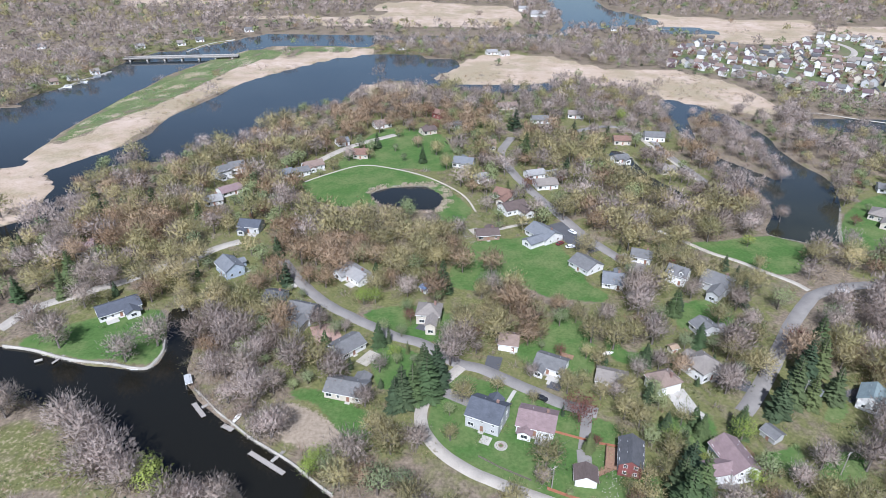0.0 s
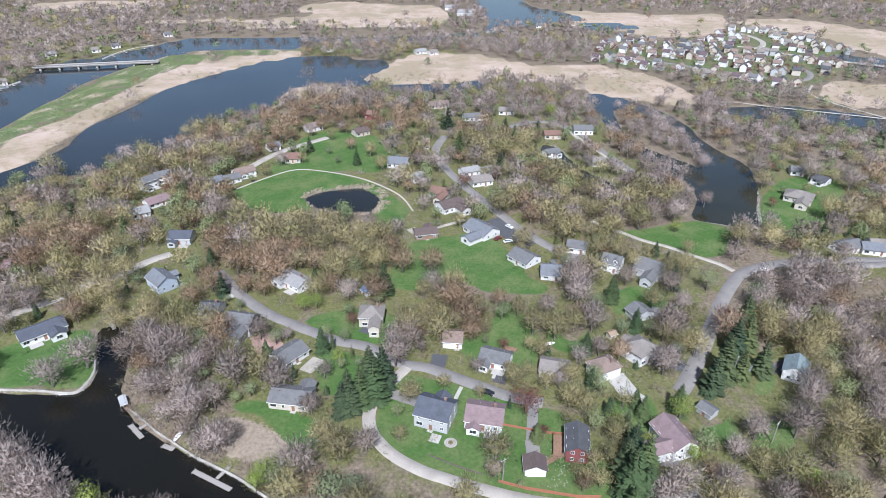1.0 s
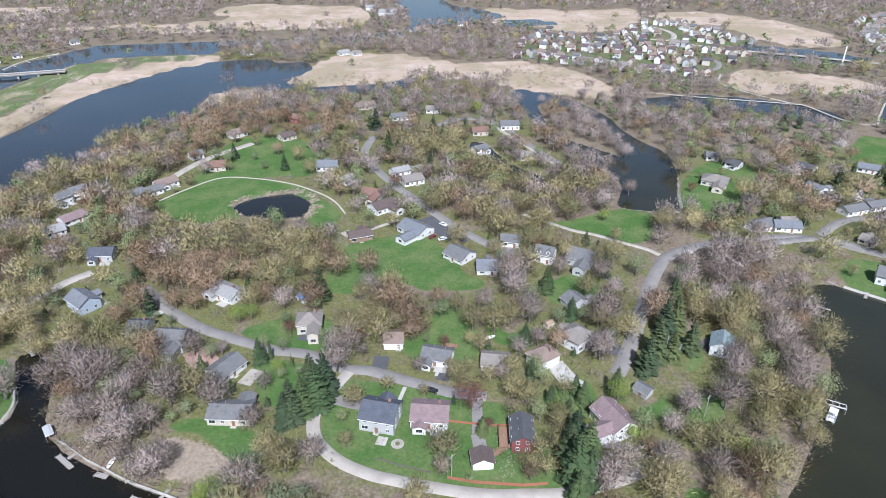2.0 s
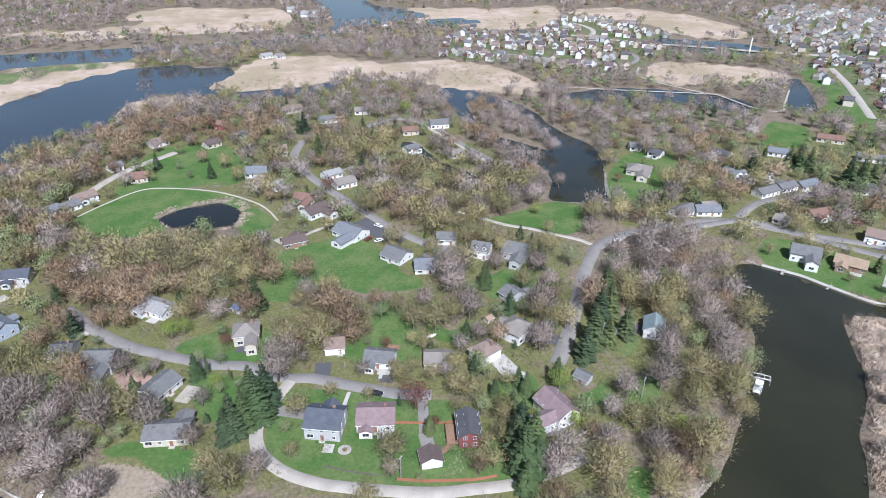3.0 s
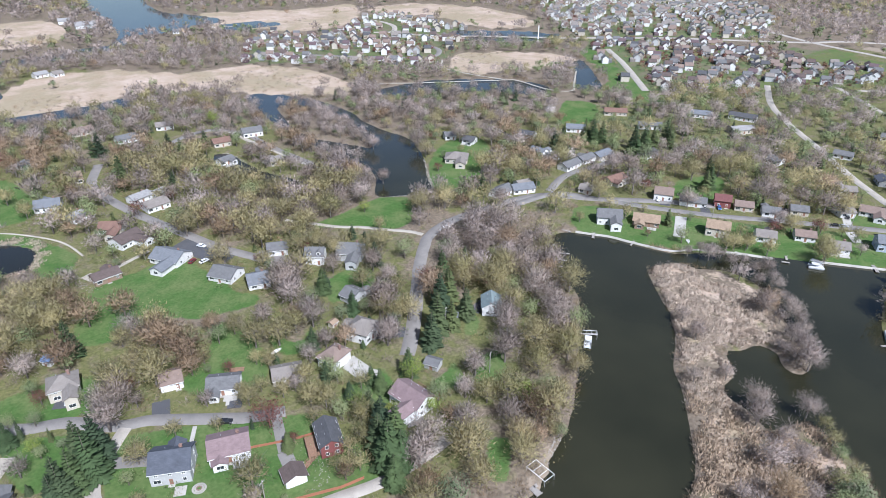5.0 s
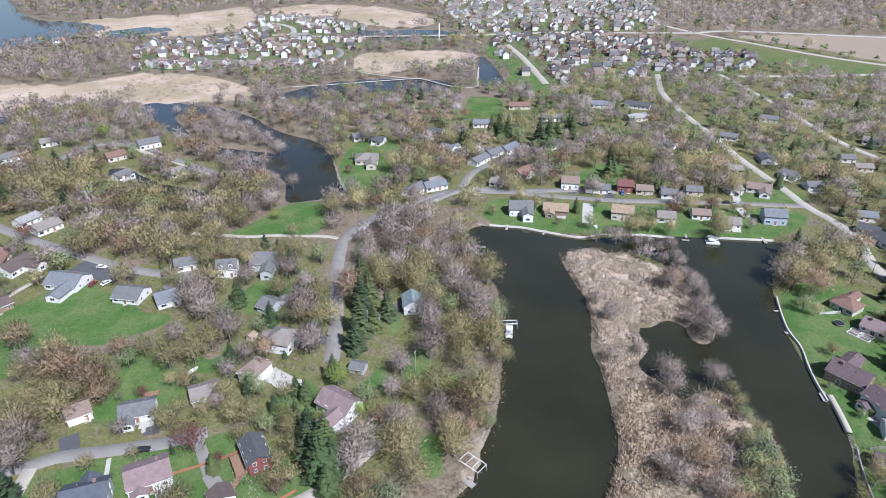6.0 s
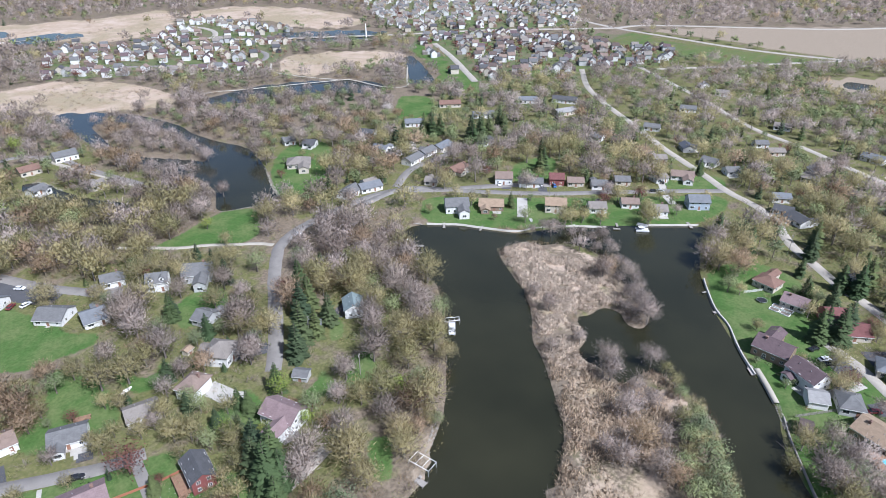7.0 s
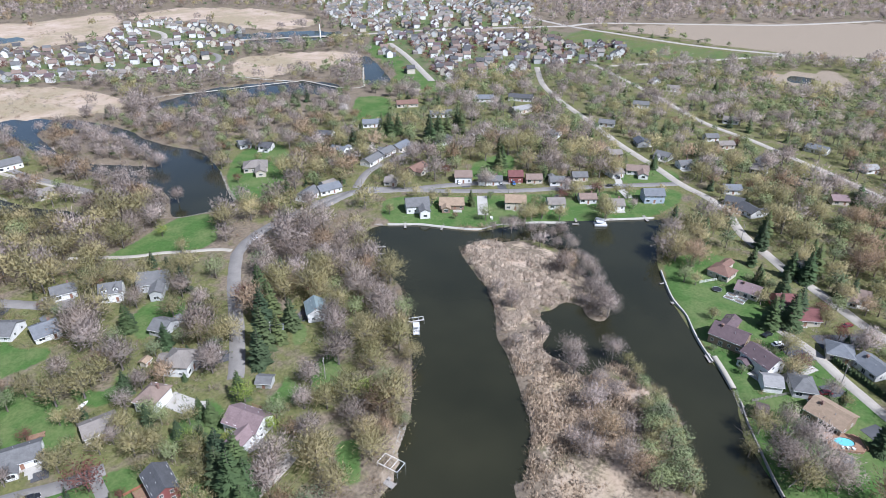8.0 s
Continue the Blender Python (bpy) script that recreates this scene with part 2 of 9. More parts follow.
# ---- the plan ----
def smooth(pts, closed=True, n=4):
    """A rounded line through the points of the plan."""
    p = np.array(pts, float)
    q = np.vstack([p[-1:], p, p[:2]]) if closed else np.vstack([2 * p[:1] - p[1:2], p, 2 * p[-1:] - p[-2:-1]])
    a, b, c, d = q[:-3], q[1:-2], q[2:-1], q[3:]
    out = []
    for t in np.arange(n) / n:
        out.append(0.5 * (2 * b + (c - a) * t + (2 * a - 5 * b + 4 * c - d) * t * t + (3 * b - a - 3 * c + d) * t ** 3))
    line = np.stack(out, 1).reshape(-1, 2)
    return line if closed else np.vstack([line, p[-1:]])


def away(line, X, Y, closed=True):
    """Distance to a line of the plan."""
    best = np.full(X.shape, 1e9)
    e = np.roll(line, -1, 0) if closed else line[1:]
    for (ax, ay), (bx, by) in zip(line if closed else line[:-1], e):
        dx, dy = bx - ax, by - ay
        t = np.clip(((X - ax) * dx + (Y - ay) * dy) / (dx * dx + dy * dy + 1e-9), 0, 1)
        np.minimum(best, (X - ax - t * dx) ** 2 + (Y - ay - t * dy) ** 2, out=best)
    return np.sqrt(best)


def within(line, X, Y):
    c = np.zeros(X.shape, bool)
    for (ax, ay), (bx, by) in zip(line, np.roll(line, -1, 0)):
        if ay != by:
            c ^= ((ay > Y) != (by > Y)) & (X < (bx - ax) * (Y - ay) / (by - ay) + ax)
    return c


def depth_in(line, X, Y, reach=60.0):
    """How far inside a closed line a place lies; negative outside, cut off at reach."""
    out = np.full(X.shape, -reach)
    lo, hi = line.min(0) - reach, line.max(0) + reach
    near = (X > lo[0]) & (X < hi[0]) & (Y > lo[1]) & (Y < hi[1])
    x, y = X[near], Y[near]
    if x.size:
        out[near] = np.clip(away(line, x, y) * np.where(within(line, x, y), 1, -1), -reach, reach)
    return out


LAND = 0.8
CANAL = [(-160, 184), (-154, 184), (-125, 175), (-102, 173), (-100, 183), (-108, 207), (-104, 210), (-100, 209), (-92, 198), (-85, 165), (-58, 141), (-42, 131), (-10, 103), (24, 88), (58, 79), (99, 85), (98, 87), (126, 101), (171, 140), (180, 154), (184, 165), (193, 179), (211, 192), (228, 173), (239, 147), (262, 129), (303, 80), (291, 72), (273, 68), (244, 56), (208, 30), (190, 14), (158, -3), (72, -90), (0, -72), (-36, 0), (-54, 48), (-74, 74), (-54, 119), (-82, 125), (-114, 146), (-144, 158), (-204, 168), (-228, 198)]
ISLAND = [(219, 143), (231, 140), (236, 131), (245, 120), (245, 107), (235, 93), (226, 83), (221, 73), (213, 67), (203, 66), (202, 72), (207, 77), (206, 84), (198, 86), (193, 89), (188, 84), (182, 79), (176, 79), (171, 75), (171, 69), (169, 62), (168, 57), (174, 56), (180, 53), (180, 47), (177, 39), (175, 34), (166, 25), (156, 20), (144, 14), (137, 11), (120, -10), (84, -2), (109, 50), (116, 53), (126, 57), (135, 61), (146, 70), (156, 79), (164, 86), (168, 92), (176, 98), (184, 103), (190, 109), (199, 118), (205, 127), (213, 138)]
BAY = [(176, 518), (187, 520), (203, 507), (215, 487), (224, 461), (227, 426), (223, 404), (225, 375), (229, 359), (227, 341), (215, 314), (201, 290), (191, 271), (183, 270), (171, 275), (162, 280), (163, 288), (174, 306), (179, 327), (175, 350), (169, 381), (168, 411), (167, 441), (171, 473)]
WOOD_ISLE = [(188, 479), (203, 471), (213, 448), (215, 420), (208, 380), (199, 351), (193, 360), (184, 376), (175, 394), (175, 422), (181, 457)]
POND = [(-41, 324), (-33, 332), (-22, 334), (-11, 335), (-4, 329), (0, 319), (-2, 310), (-5, 304), (-12, 302), (-20, 304), (-30, 308), (-37, 315)]
CREEK = [(108, 398), (119, 394), (121, 371), (127, 347), (134, 333), (133, 316), (125, 323), (118, 342), (113, 359), (107, 378)]
RIVER = [(-339, 475), (-333, 494), (-328, 533), (-314, 555), (-314, 607), (-311, 644), (-305, 671), (-276, 695), (-247, 737), (-214, 783), (-155, 791), (-94, 788), (-46, 788), (-48, 790), (6, 790), (64, 795), (129, 813), (156, 890), (163, 1019), (167, 1149), (228, 1800), (360, 1800), (247, 1111), (274, 978), (294, 910), (251, 888), (209, 860), (158, 857), (144, 805), (67, 770), (5, 762), (-67, 761), (-84, 731), (-119, 732), (-169, 729), (-206, 702), (-226, 667), (-241, 628), (-253, 586), (-258, 528), (-263, 478), (-265, 424), (-262, 379), (-265, 354), (-396, 348), (-504, 444)]
LAKE = [(-218, 278), (-216, 317), (-221, 332), (-234, 348), (-229, 363), (-214, 390), (-203, 417), (-204, 459), (-190, 505), (-178, 560), (-153, 603), (-123, 647), (-98, 670), (-78, 676), (-40, 679), (-11, 667), (17, 648), (6, 618), (-9, 595), (-12, 587), (20, 565), (50, 562), (79, 570), (98, 569), (94, 550), (70, 543), (35, 542), (-5, 558), (-60, 578), (-54, 562), (-73, 553), (-84, 494), (-108, 481), (-122, 465), (-131, 434), (-137, 408), (-158, 387), (-167, 372), (-201, 362), (-204, 335), (-199, 317), (-197, 291), (-201, 278), (-201, 264), (-205, 256), (-300, 252), (-314, 266)]
POND_A = [(500, 658), (549, 627), (589, 579), (577, 558), (541, 560), (480, 615)]
LAGOON = [(274, 470), (308, 479), (355, 464), (397, 430), (402, 392), (381, 380), (355, 414), (318, 439), (278, 451)]
POND_C = [(510, 466), (501, 443), (476, 409), (439, 365), (425, 370), (420, 378), (450, 407), (479, 437)]
MERE = [(276, 867), (322, 870), (348, 832), (311, 821), (275, 828)]
PIT_POND = [(664, 80), (675, 64), (665, 53), (647, 64), (646, 76)]
CAUSEWAY = [(-265, 354), (-265, 424), (-258, 528), (-241, 628), (-206, 702), (-119, 732), (-84, 731), (-78, 676), (-123, 647), (-178, 560), (-204, 459), (-214, 390), (-234, 348), (-221, 332), (-216, 317), (-218, 278)]
CAUSE_GREEN = [(-262, 408), (-263, 477), (-258, 526), (-240, 626), (-205, 699), (-87, 731), (-84, 701), (-136, 684), (-180, 647), (-203, 593), (-215, 524), (-227, 475), (-240, 447), (-249, 401)]
MARSH = [(-12, 585), (15, 645), (52, 690), (105, 683), (159, 629), (207, 633), (252, 592), (266, 546), (266, 499), (246, 477), (220, 494), (189, 520), (158, 552), (118, 572), (84, 571), (50, 560), (20, 565)]
MARSH_B = [(-73, 553), (-54, 562), (-14, 578), (1, 567), (-23, 539), (-46, 527), (-69, 523), (-78, 490), (-84, 494)]
FAR_MARSH = [(-297, 901), (-242, 896), (-205, 899), (-152, 855), (-108, 850), (-74, 878), (-50, 846), (1, 842), (51, 853), (89, 873), (107, 939), (104, 990), (91, 1033), (27, 1051), (-45, 1076), (-97, 1052), (-108, 993), (-80, 953), (-147, 918), (-195, 924), (-271, 918)]
FAR_MARSH_B = [(-459, 985), (-391, 1014), (-323, 1044), (-341, 1107), (-500, 1079)]
FAR_MARSH_C = [(283, 968), (368, 949), (432, 935), (506, 940), (465, 839), (412, 778), (357, 762), (326, 774), (308, 810), (260, 856)]
FAR_MARSH_D = [(394, 526), (423, 546), (472, 524), (504, 489), (501, 456), (465, 453), (419, 460), (387, 463), (373, 494)]
FAR_FIELD = [(510, 883), (598, 886), (647, 793), (653, 705), (605, 625), (563, 641), (537, 684), (544, 744), (513, 802), (496, 840)]
BROWN_FIELD = [(813, 312), (938, 191), (1052, 27), (1095, -53), (842, -51), (810, 12), (764, 93), (774, 117), (788, 186), (793, 268)]
OLIVE_FIELD = [(736, 365), (771, 324), (750, 239), (758, 120), (703, 146), (677, 213), (690, 262), (702, 321)]
SAND_PIT = [(634, 104), (677, 88), (708, 45), (648, 24), (627, 48), (627, 79)]
LAWN_MID = [(12, 263), (21, 272), (32, 272), (44, 274), (55, 266), (60, 246), (63, 232), (68, 222), (63, 217), (52, 219), (43, 221), (36, 227), (25, 229), (14, 224), (4, 229), (3, 239)]
LAWN_PARK = [(-80, 337), (-68, 351), (-50, 366), (-27, 358), (-7, 345), (7, 322), (14, 303), (10, 289), (0, 290), (-4, 303), (0, 320), (-11, 335), (-33, 333), (-41, 324), (-36, 308), (-57, 306), (-74, 319)]
LAWN_LOOP = [(8, 171), (31, 160), (49, 151), (58, 146), (60, 133), (64, 121), (66, 114), (52, 113), (22, 124), (-2, 139), (-4, 152), (1, 163)]
LAWN_SHORE = [(-48, 163), (-35, 160), (-25, 153), (-20, 145), (-24, 139), (-31, 143), (-40, 155), (-48, 159)]
BARE_SHORE = [(-51, 155), (-40, 152), (-31, 143), (-32, 136), (-40, 136), (-50, 142)]
LAWN_BAY = [(116, 267), (138, 273), (161, 278), (173, 269), (165, 252), (150, 240), (132, 254)]
LAWN_HOUSE = [(213, 305), (244, 330), (267, 324), (256, 298), (225, 271), (200, 265), (193, 272)]
LAWN_CANAL = [(243, 206), (264, 179), (304, 131), (345, 82), (307, 80), (273, 116), (242, 149), (221, 188)]
LAWN_EAST = [(259, 60), (280, 48), (276, 27), (244, 12), (226, -5), (204, -28), (168, -31), (152, -8), (169, 3), (190, 14), (211, 31), (235, 49)]
LAWN_WEST = [(-155, 186), (-137, 200), (-113, 208), (-105, 197), (-100, 182), (-102, 174), (-115, 176), (-135, 179)]
LAWN_STRIP = [(-135, 143), (-126, 146), (-112, 137), (-99, 126), (-89, 118), (-119, 118), (-108, 90), (-144, 126)]
LAWN_A = [(-31, 207), (-13, 213), (5, 206), (5, 188), (-10, 191), (-21, 197)]
LAWN_B = [(40, 192), (54, 182), (48, 170), (28, 179), (30, 190)]
LAWN_C = [(-21, 187), (-6, 180), (-11, 163), (-20, 164), (-25, 177)]
LAWN_D = [(314, 197), (340, 186), (307, 168), (292, 181)]
LAWN_E = [(384, 355), (392, 329), (355, 303), (337, 317)]
LAWN_F = [(-52, 351), (-65, 369), (-43, 435), (-3, 425), (5, 362), (-29, 361)]
LAWN_G = [(470, 385), (523, 467), (540, 489), (554, 485), (491, 388), (448, 311), (432, 312), (437, 346), (439, 367)]
LAWN_H = [(350, 116), (374, 97), (359, 85), (339, 108)]
LAWN_I = [(66, 147), (84, 154), (85, 142), (78, 137)]
LAWN_J = [(48, 213), (55, 204), (56, 188), (50, 180), (41, 181), (37, 187)]
LAWN_K = [(61, 195), (69, 184), (76, 189), (74, 177), (62, 180)]
LAWN_L = [(98, 217), (116, 219), (115, 206), (102, 198), (91, 201)]
LAWN_M = [(118, 138), (127, 137), (122, 129), (113, 123), (106, 125)]
LAWN_N = [(95, 105), (100, 102), (97, 97), (89, 91), (86, 95)]
LAWN_O = [(108, 142), (107, 134), (102, 129), (97, 130), (94, 135), (98, 138), (102, 138)]
LAWN_P = [(130, 161), (133.5, 158), (126, 150), (122, 152)]
BARE_POINT = [(104, 92), (108, 94), (105, 88), (97, 83), (90, 81), (88, 84), (96, 88)]
BARE_LANDING = [(185, 207), (192, 199), (194, 188), (193, 177), (186, 175), (182, 186), (180, 198)]
SUBURB_A = [(221, 652), (295, 781), (322, 764), (355, 734), (426, 788), (478, 825), (517, 772), (523, 674), (499, 628), (429, 558), (392, 533), (351, 521), (298, 572), (249, 613)]
SUBURB_B = [(766, 785), (898, 807), (1032, 587), (808, 418), (720, 423), (695, 318), (716, 262), (650, 230), (570, 258), (564, 279), (492, 317), (460, 348), (484, 397), (533, 463), (597, 540), (624, 603), (680, 682)]
WATERS = [smooth(w) for w in (CANAL, BAY, POND, CREEK, RIVER, LAKE, POND_A, LAGOON, POND_C, MERE, PIT_POND)]
ISLES = [smooth(w) for w in (ISLAND, WOOD_ISLE)]
LAWNS = [smooth(w) for w in (LAWN_MID, LAWN_PARK, LAWN_LOOP, LAWN_SHORE, LAWN_BAY, LAWN_HOUSE, LAWN_CANAL, LAWN_EAST, LAWN_WEST, LAWN_A, LAWN_B, LAWN_C, LAWN_D, LAWN_E, LAWN_F, LAWN_G, LAWN_H, LAWN_I, LAWN_J, LAWN_K, LAWN_L, LAWN_M, LAWN_N, LAWN_O, LAWN_P, CAUSE_GREEN)]
REEDS = [smooth(w) for w in (CAUSEWAY, MARSH, MARSH_B, FAR_MARSH, FAR_MARSH_B, FAR_MARSH_C, FAR_MARSH_D, FAR_FIELD)]
SOILS = [smooth(w) for w in (BROWN_FIELD, SAND_PIT, BARE_SHORE, BARE_POINT, BARE_LANDING)]
OPENS = [smooth(w) for w in (OLIVE_FIELD, SUBURB_A, SUBURB_B)]


def land(X, Y):
    """Distance to the nearest shore: positive on land, negative on water."""
    s = np.full(X.shape, 60.0)
    for w in WATERS:
        s = np.minimum(s, -depth_in(w, X, Y))
    for w in ISLES:
        s = np.maximum(s, depth_in(w, X, Y))
    return s


def deepest(lines, X, Y):
    s = np.full(X.shape, -60.0)
    for w in lines:
        s = np.maximum(s, depth_in(w, X, Y))
    return s


def axis_steps(lo, hi, fine):
    v = list(np.arange(lo, hi + fine, fine))
    for sign in (-1, 1):
        s, p = fine, lo if sign < 0 else hi
        while abs(p) < 6000:
            s = min(s * 1.045, 21.0) if abs(p) < 1350 else s * 1.4
            p += sign * s
            v.append(p)
    return np.array(sorted(v))


def mesh_object(name, verts, faces, mat, smooth_shade=False):
    """One mesh from arrays of vertices and equal-sided faces."""
    verts, faces = np.asarray(verts, np.float32), np.asarray(faces, np.int32)
    me = bpy.data.meshes.new(name)
    me.vertices.add(len(verts))
    me.vertices.foreach_set("co", verts.ravel())
    me.loops.add(faces.size)
    me.loops.foreach_set("vertex_index", faces.ravel())
    me.polygons.add(len(faces))
    k = faces.shape[1]
    me.polygons.foreach_set("loop_start", np.arange(len(faces), dtype=np.int32) * k)
    me.update(calc_edges=True)
    me.materials.append(mat)
    if smooth_shade:
        me.polygons.foreach_set("use_smooth", np.ones(len(faces), bool))
    return new(name, me)


# ---- ground and water ----
YARDS = []
YARDS.append((15, 149))
YARDS.append((30, 147))
YARDS.append((55, 132))
YARDS.append((41, 126))
YARDS.append((84, 132))
YARDS.append((-7, 224))
YARDS.append((90, 174))
YARDS.append((74, 165))
YARDS.append((100, 198))
YARDS.append((138, 156))
YARDS.append((122, 162))
YARDS.append((-5, 204))
YARDS.append((25, 188))
YARDS.append((38, 175))
YARDS.append((58, 168))
YARDS.append((-54, 204))
YARDS.append((-67, 215))
YARDS.append((-34, 184))
YARDS.append((-31, 161))
YARDS.append((-38, 234))
YARDS.append((21, 273))
YARDS.append((49, 274))
YARDS.append((64, 245))
YARDS.append((73, 232))
YARDS.append((91, 253))
YARDS.append((101, 236))
YARDS.append((116, 230))
YARDS.append((229, 298))
YARDS.append((257, 321))
YARDS.append((218, 243))
YARDS.append((234, 243))
YARDS.append((280, 278))
YARDS.append((281, 267))
YARDS.append((278, 249))
YARDS.append((293, 251))
YARDS.append((307, 249))
YARDS.append((259, 218))
YARDS.append((283, 218))
YARDS.append((333, 234))
YARDS.append((240, 185))
YARDS.append((254, 173))
YARDS.append((273, 145))
YARDS.append((286, 128))
YARDS.append((302, 117))
YARDS.append((303, 102))
YARDS.append((323, 88))
YARDS.append((286, 187))
YARDS.append((293, 173))
YARDS.append((304, 163))
YARDS.append((309, 153))
YARDS.append((314, 141))
YARDS.append((328, 133))
YARDS.append((345, 119))
YARDS.append((357, 109))
YARDS.append((390, 104))
YARDS.append((432, 159))
YARDS.append((388, 180))
YARDS.append((378, 141))
YARDS.append((343, 51))
YARDS.append((336, 41))
YARDS.append((263, 37))
YARDS.append((254, 24))
YARDS.append((252, 10))
YARDS.append((247, 4))
YARDS.append((216, 22))
YARDS.append((207, 10))
YARDS.append((198, 5))
YARDS.append((202, -4))
YARDS.append((230, -12))
YARDS.append((227, -22))
YARDS.append((192, -13))
YARDS.append((182, 4))
YARDS.append((174, -20))
YARDS.append((293, 8))
YARDS.append((276, -13))
YARDS.append((460, 27))
YARDS.append((400, 50))
YARDS.append((230, 240))
YARDS.append((-127, 206))
YARDS.append((-163, 253))
YARDS.append((-92, 237))
YARDS.append((-94, 278))
YARDS.append((-129, 345))
YARDS.append((-123, 353))
YARDS.append((-93, 347))
YARDS.append((-85, 349))
YARDS.append((-79, 360))
YARDS.append((-123, 308))
YARDS.append((-118, 322))
YARDS.append((-53, 381))
YARDS.append((-68, 403))
YARDS.append((30, 402))
YARDS.append((12, 368))
YARDS.append((21, 343))
YARDS.append((34, 320))
YARDS.append((36, 303))
YARDS.append((58, 336))
YARDS.append((53, 350))
YARDS.append((63, 350))
YARDS.append((120, 412))
YARDS.append((144, 420))
YARDS.append((134, 360))
YARDS.append((-45, 441))
YARDS.append((-11, 428))
YARDS.append((-4, 464))
YARDS.append((11, 443))
YARDS.append((71, 457))
YARDS.append((99, 470))
YARDS.append((49, 490))
YARDS.append((110, 379))
YARDS.append((-327, 559))
YARDS.append((-320, 584))
YARDS.append((-337, 546))
YARDS.append((-326, 697))
YARDS.append((-289, 716))
YARDS.append((-276, 736))
YARDS.append((48, 690))
YARDS.append((62, 685))
YARDS.append((-48, 708))
YARDS.append((251, 335))
YARDS.append((333, 296))
YARDS.append((387, 306))
YARDS.append((380, 269))
YARDS.append((435, 265))
YARDS.append((454, 242))
YARDS.append((425, 226))
YARDS.append((296, 306))
YARDS.append((491, 88))
YARDS.append((555, 151))
YARDS.append((492, 156))
YARDS.append((375, 131))
YARDS.append((406, 124))
YARDS.append((382, 89))
YARDS.append((360, 56))
YARDS.append((433, 78))
YARDS.append((413, 50))
YARDS.append((439, -3))
YARDS.append((378, 5))
YARDS.append((443, 89))
YARDS.append((572, 171))

gx, gy = axis_steps(-160, 270, 3.0), axis_steps(-40, 300, 3.0)
GX, GY = np.meshgrid(gx, gy)
X, Y = GX.ravel(), GY.ravel()
wob = np.array([noise.noise((a * 0.11, b * 0.11, 0.0)) for a, b in zip(X, Y)])
shore = land(X, Y)
Z = np.clip(shore * 0.35 + 0.1 + 0.25 * wob, -1.6, LAND) + 0.04 * wob
flat = np.arange(len(X)).reshape(GX.shape)
quads = np.stack([flat[:-1, :-1], flat[:-1, 1:], flat[1:, 1:], flat[1:, :-1]], -1).reshape(-1, 4)
ground = mesh_object("ground", np.stack([X, Y, Z], 1), quads, M["ground"], True)
zone = np.ones((len(X), 4), np.float32)
for i, lines in enumerate((LAWNS, REEDS, SOILS)):
    zone[:, i] = np.clip(0.5 + deepest(lines, X, Y) / 5.0 + 0.25 * wob, 0, 1)
isle = depth_in(smooth(ISLAND), X, Y)
zone[:, 1] = np.maximum(zone[:, 1], np.where(Y > 20, np.clip((isle - 2.0) / 5, 0, 0.5) + 0.5 * wob, 0))
green = np.clip(0.5 + depth_in(smooth(CAUSE_GREEN), X, Y) / 8.0, 0, 1)
zone[:, 0] = np.where(green > 0.05, np.minimum(zone[:, 0], 0.62 + 0.5 * wob), zone[:, 0])
zone[:, 1] = np.minimum(zone[:, 1], np.where(green > 0.3, 0.42 + 0.3 * wob, 1))
yard = np.full(len(X), 999.0)
for hx, hy in YARDS:
    yard = np.minimum(yard, np.hypot(X - hx, Y - hy))
strip = depth_in(smooth(LAWN_STRIP), X, Y)
zone[:, 1] = np.maximum(zone[:, 1], np.clip(0.4 + strip / 4, 0, 0.4))
town_z = np.maximum(depth_in(smooth(SUBURB_A), X, Y), depth_in(smooth(SUBURB_B), X, Y))
zone[:, 0] = np.maximum(zone[:, 0], np.clip(0.5 + town_z / 12, 0, 0.52) * (1 + 0.3 * wob))
zone[:, 0] = np.maximum(zone[:, 0], np.clip(0.5 + depth_in(smooth(OLIVE_FIELD), X, Y) / 8, 0, 0.5) * (1 + 0.3 * wob))
zone[:, 3] = np.maximum(np.clip(1.4 - yard / 30.0, 0, 1), np.clip(0.5 + strip / 4, 0, 1))
zone[:, 3] = np.maximum(zone[:, 3], np.where((X > 240) & (X < 800) & (Y < 330), 0.75, 0))
attr = ground.data.color_attributes.new("zone", "FLOAT_COLOR", "POINT")
attr.data.foreach_set("color", zone.ravel())
tagged(ground, "spring ground of green lawn, leaf litter and dry reeds", "ground", kind="structure")
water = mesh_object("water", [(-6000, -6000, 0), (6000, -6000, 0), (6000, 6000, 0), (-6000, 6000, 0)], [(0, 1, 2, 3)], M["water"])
tagged(water, "dark brown calm canal, bay and river water", "water", kind="structure")


def ribbon(name, pts, width, z, mat, label, category="road"):
    """A paved strip along a line of the plan, with a shallow edge."""
    line = smooth(pts, False, 6)
    d = np.gradient(line, axis=0)
    d /= np.linalg.norm(d, axis=1)[:, None] + 1e-9
    side = np.stack([-d[:, 1], d[:, 0]], 1)
    rag = np.array([noise.noise((a * 0.15, b * 0.15, 5.0)) for a, b in line])[:, None] * 0.05 * width
    l, r = line + side * (width / 2 + rag), line - side * (width / 2 - rag)
    n = len(line)
    zz = np.full((n, 1), z)
    v = np.vstack([np.hstack([l, zz]), np.hstack([r, zz]), np.hstack([l + side * 0.25, zz - 0.3]), np.hstack([r - side * 0.25, zz - 0.3])])
    i = np.arange(n - 1)
    f = np.vstack([np.stack([i + n, i + n + 1, i + 1, i], 1), np.stack([i, i + 1, i + 1 + 2 * n, i + 2 * n], 1), np.stack([i + 1 + n, i + n, i + 3 * n, i + 1 + 3 * n], 1)])
    return tagged(mesh_object(name, v, f, mat), label, category, kind="structure")


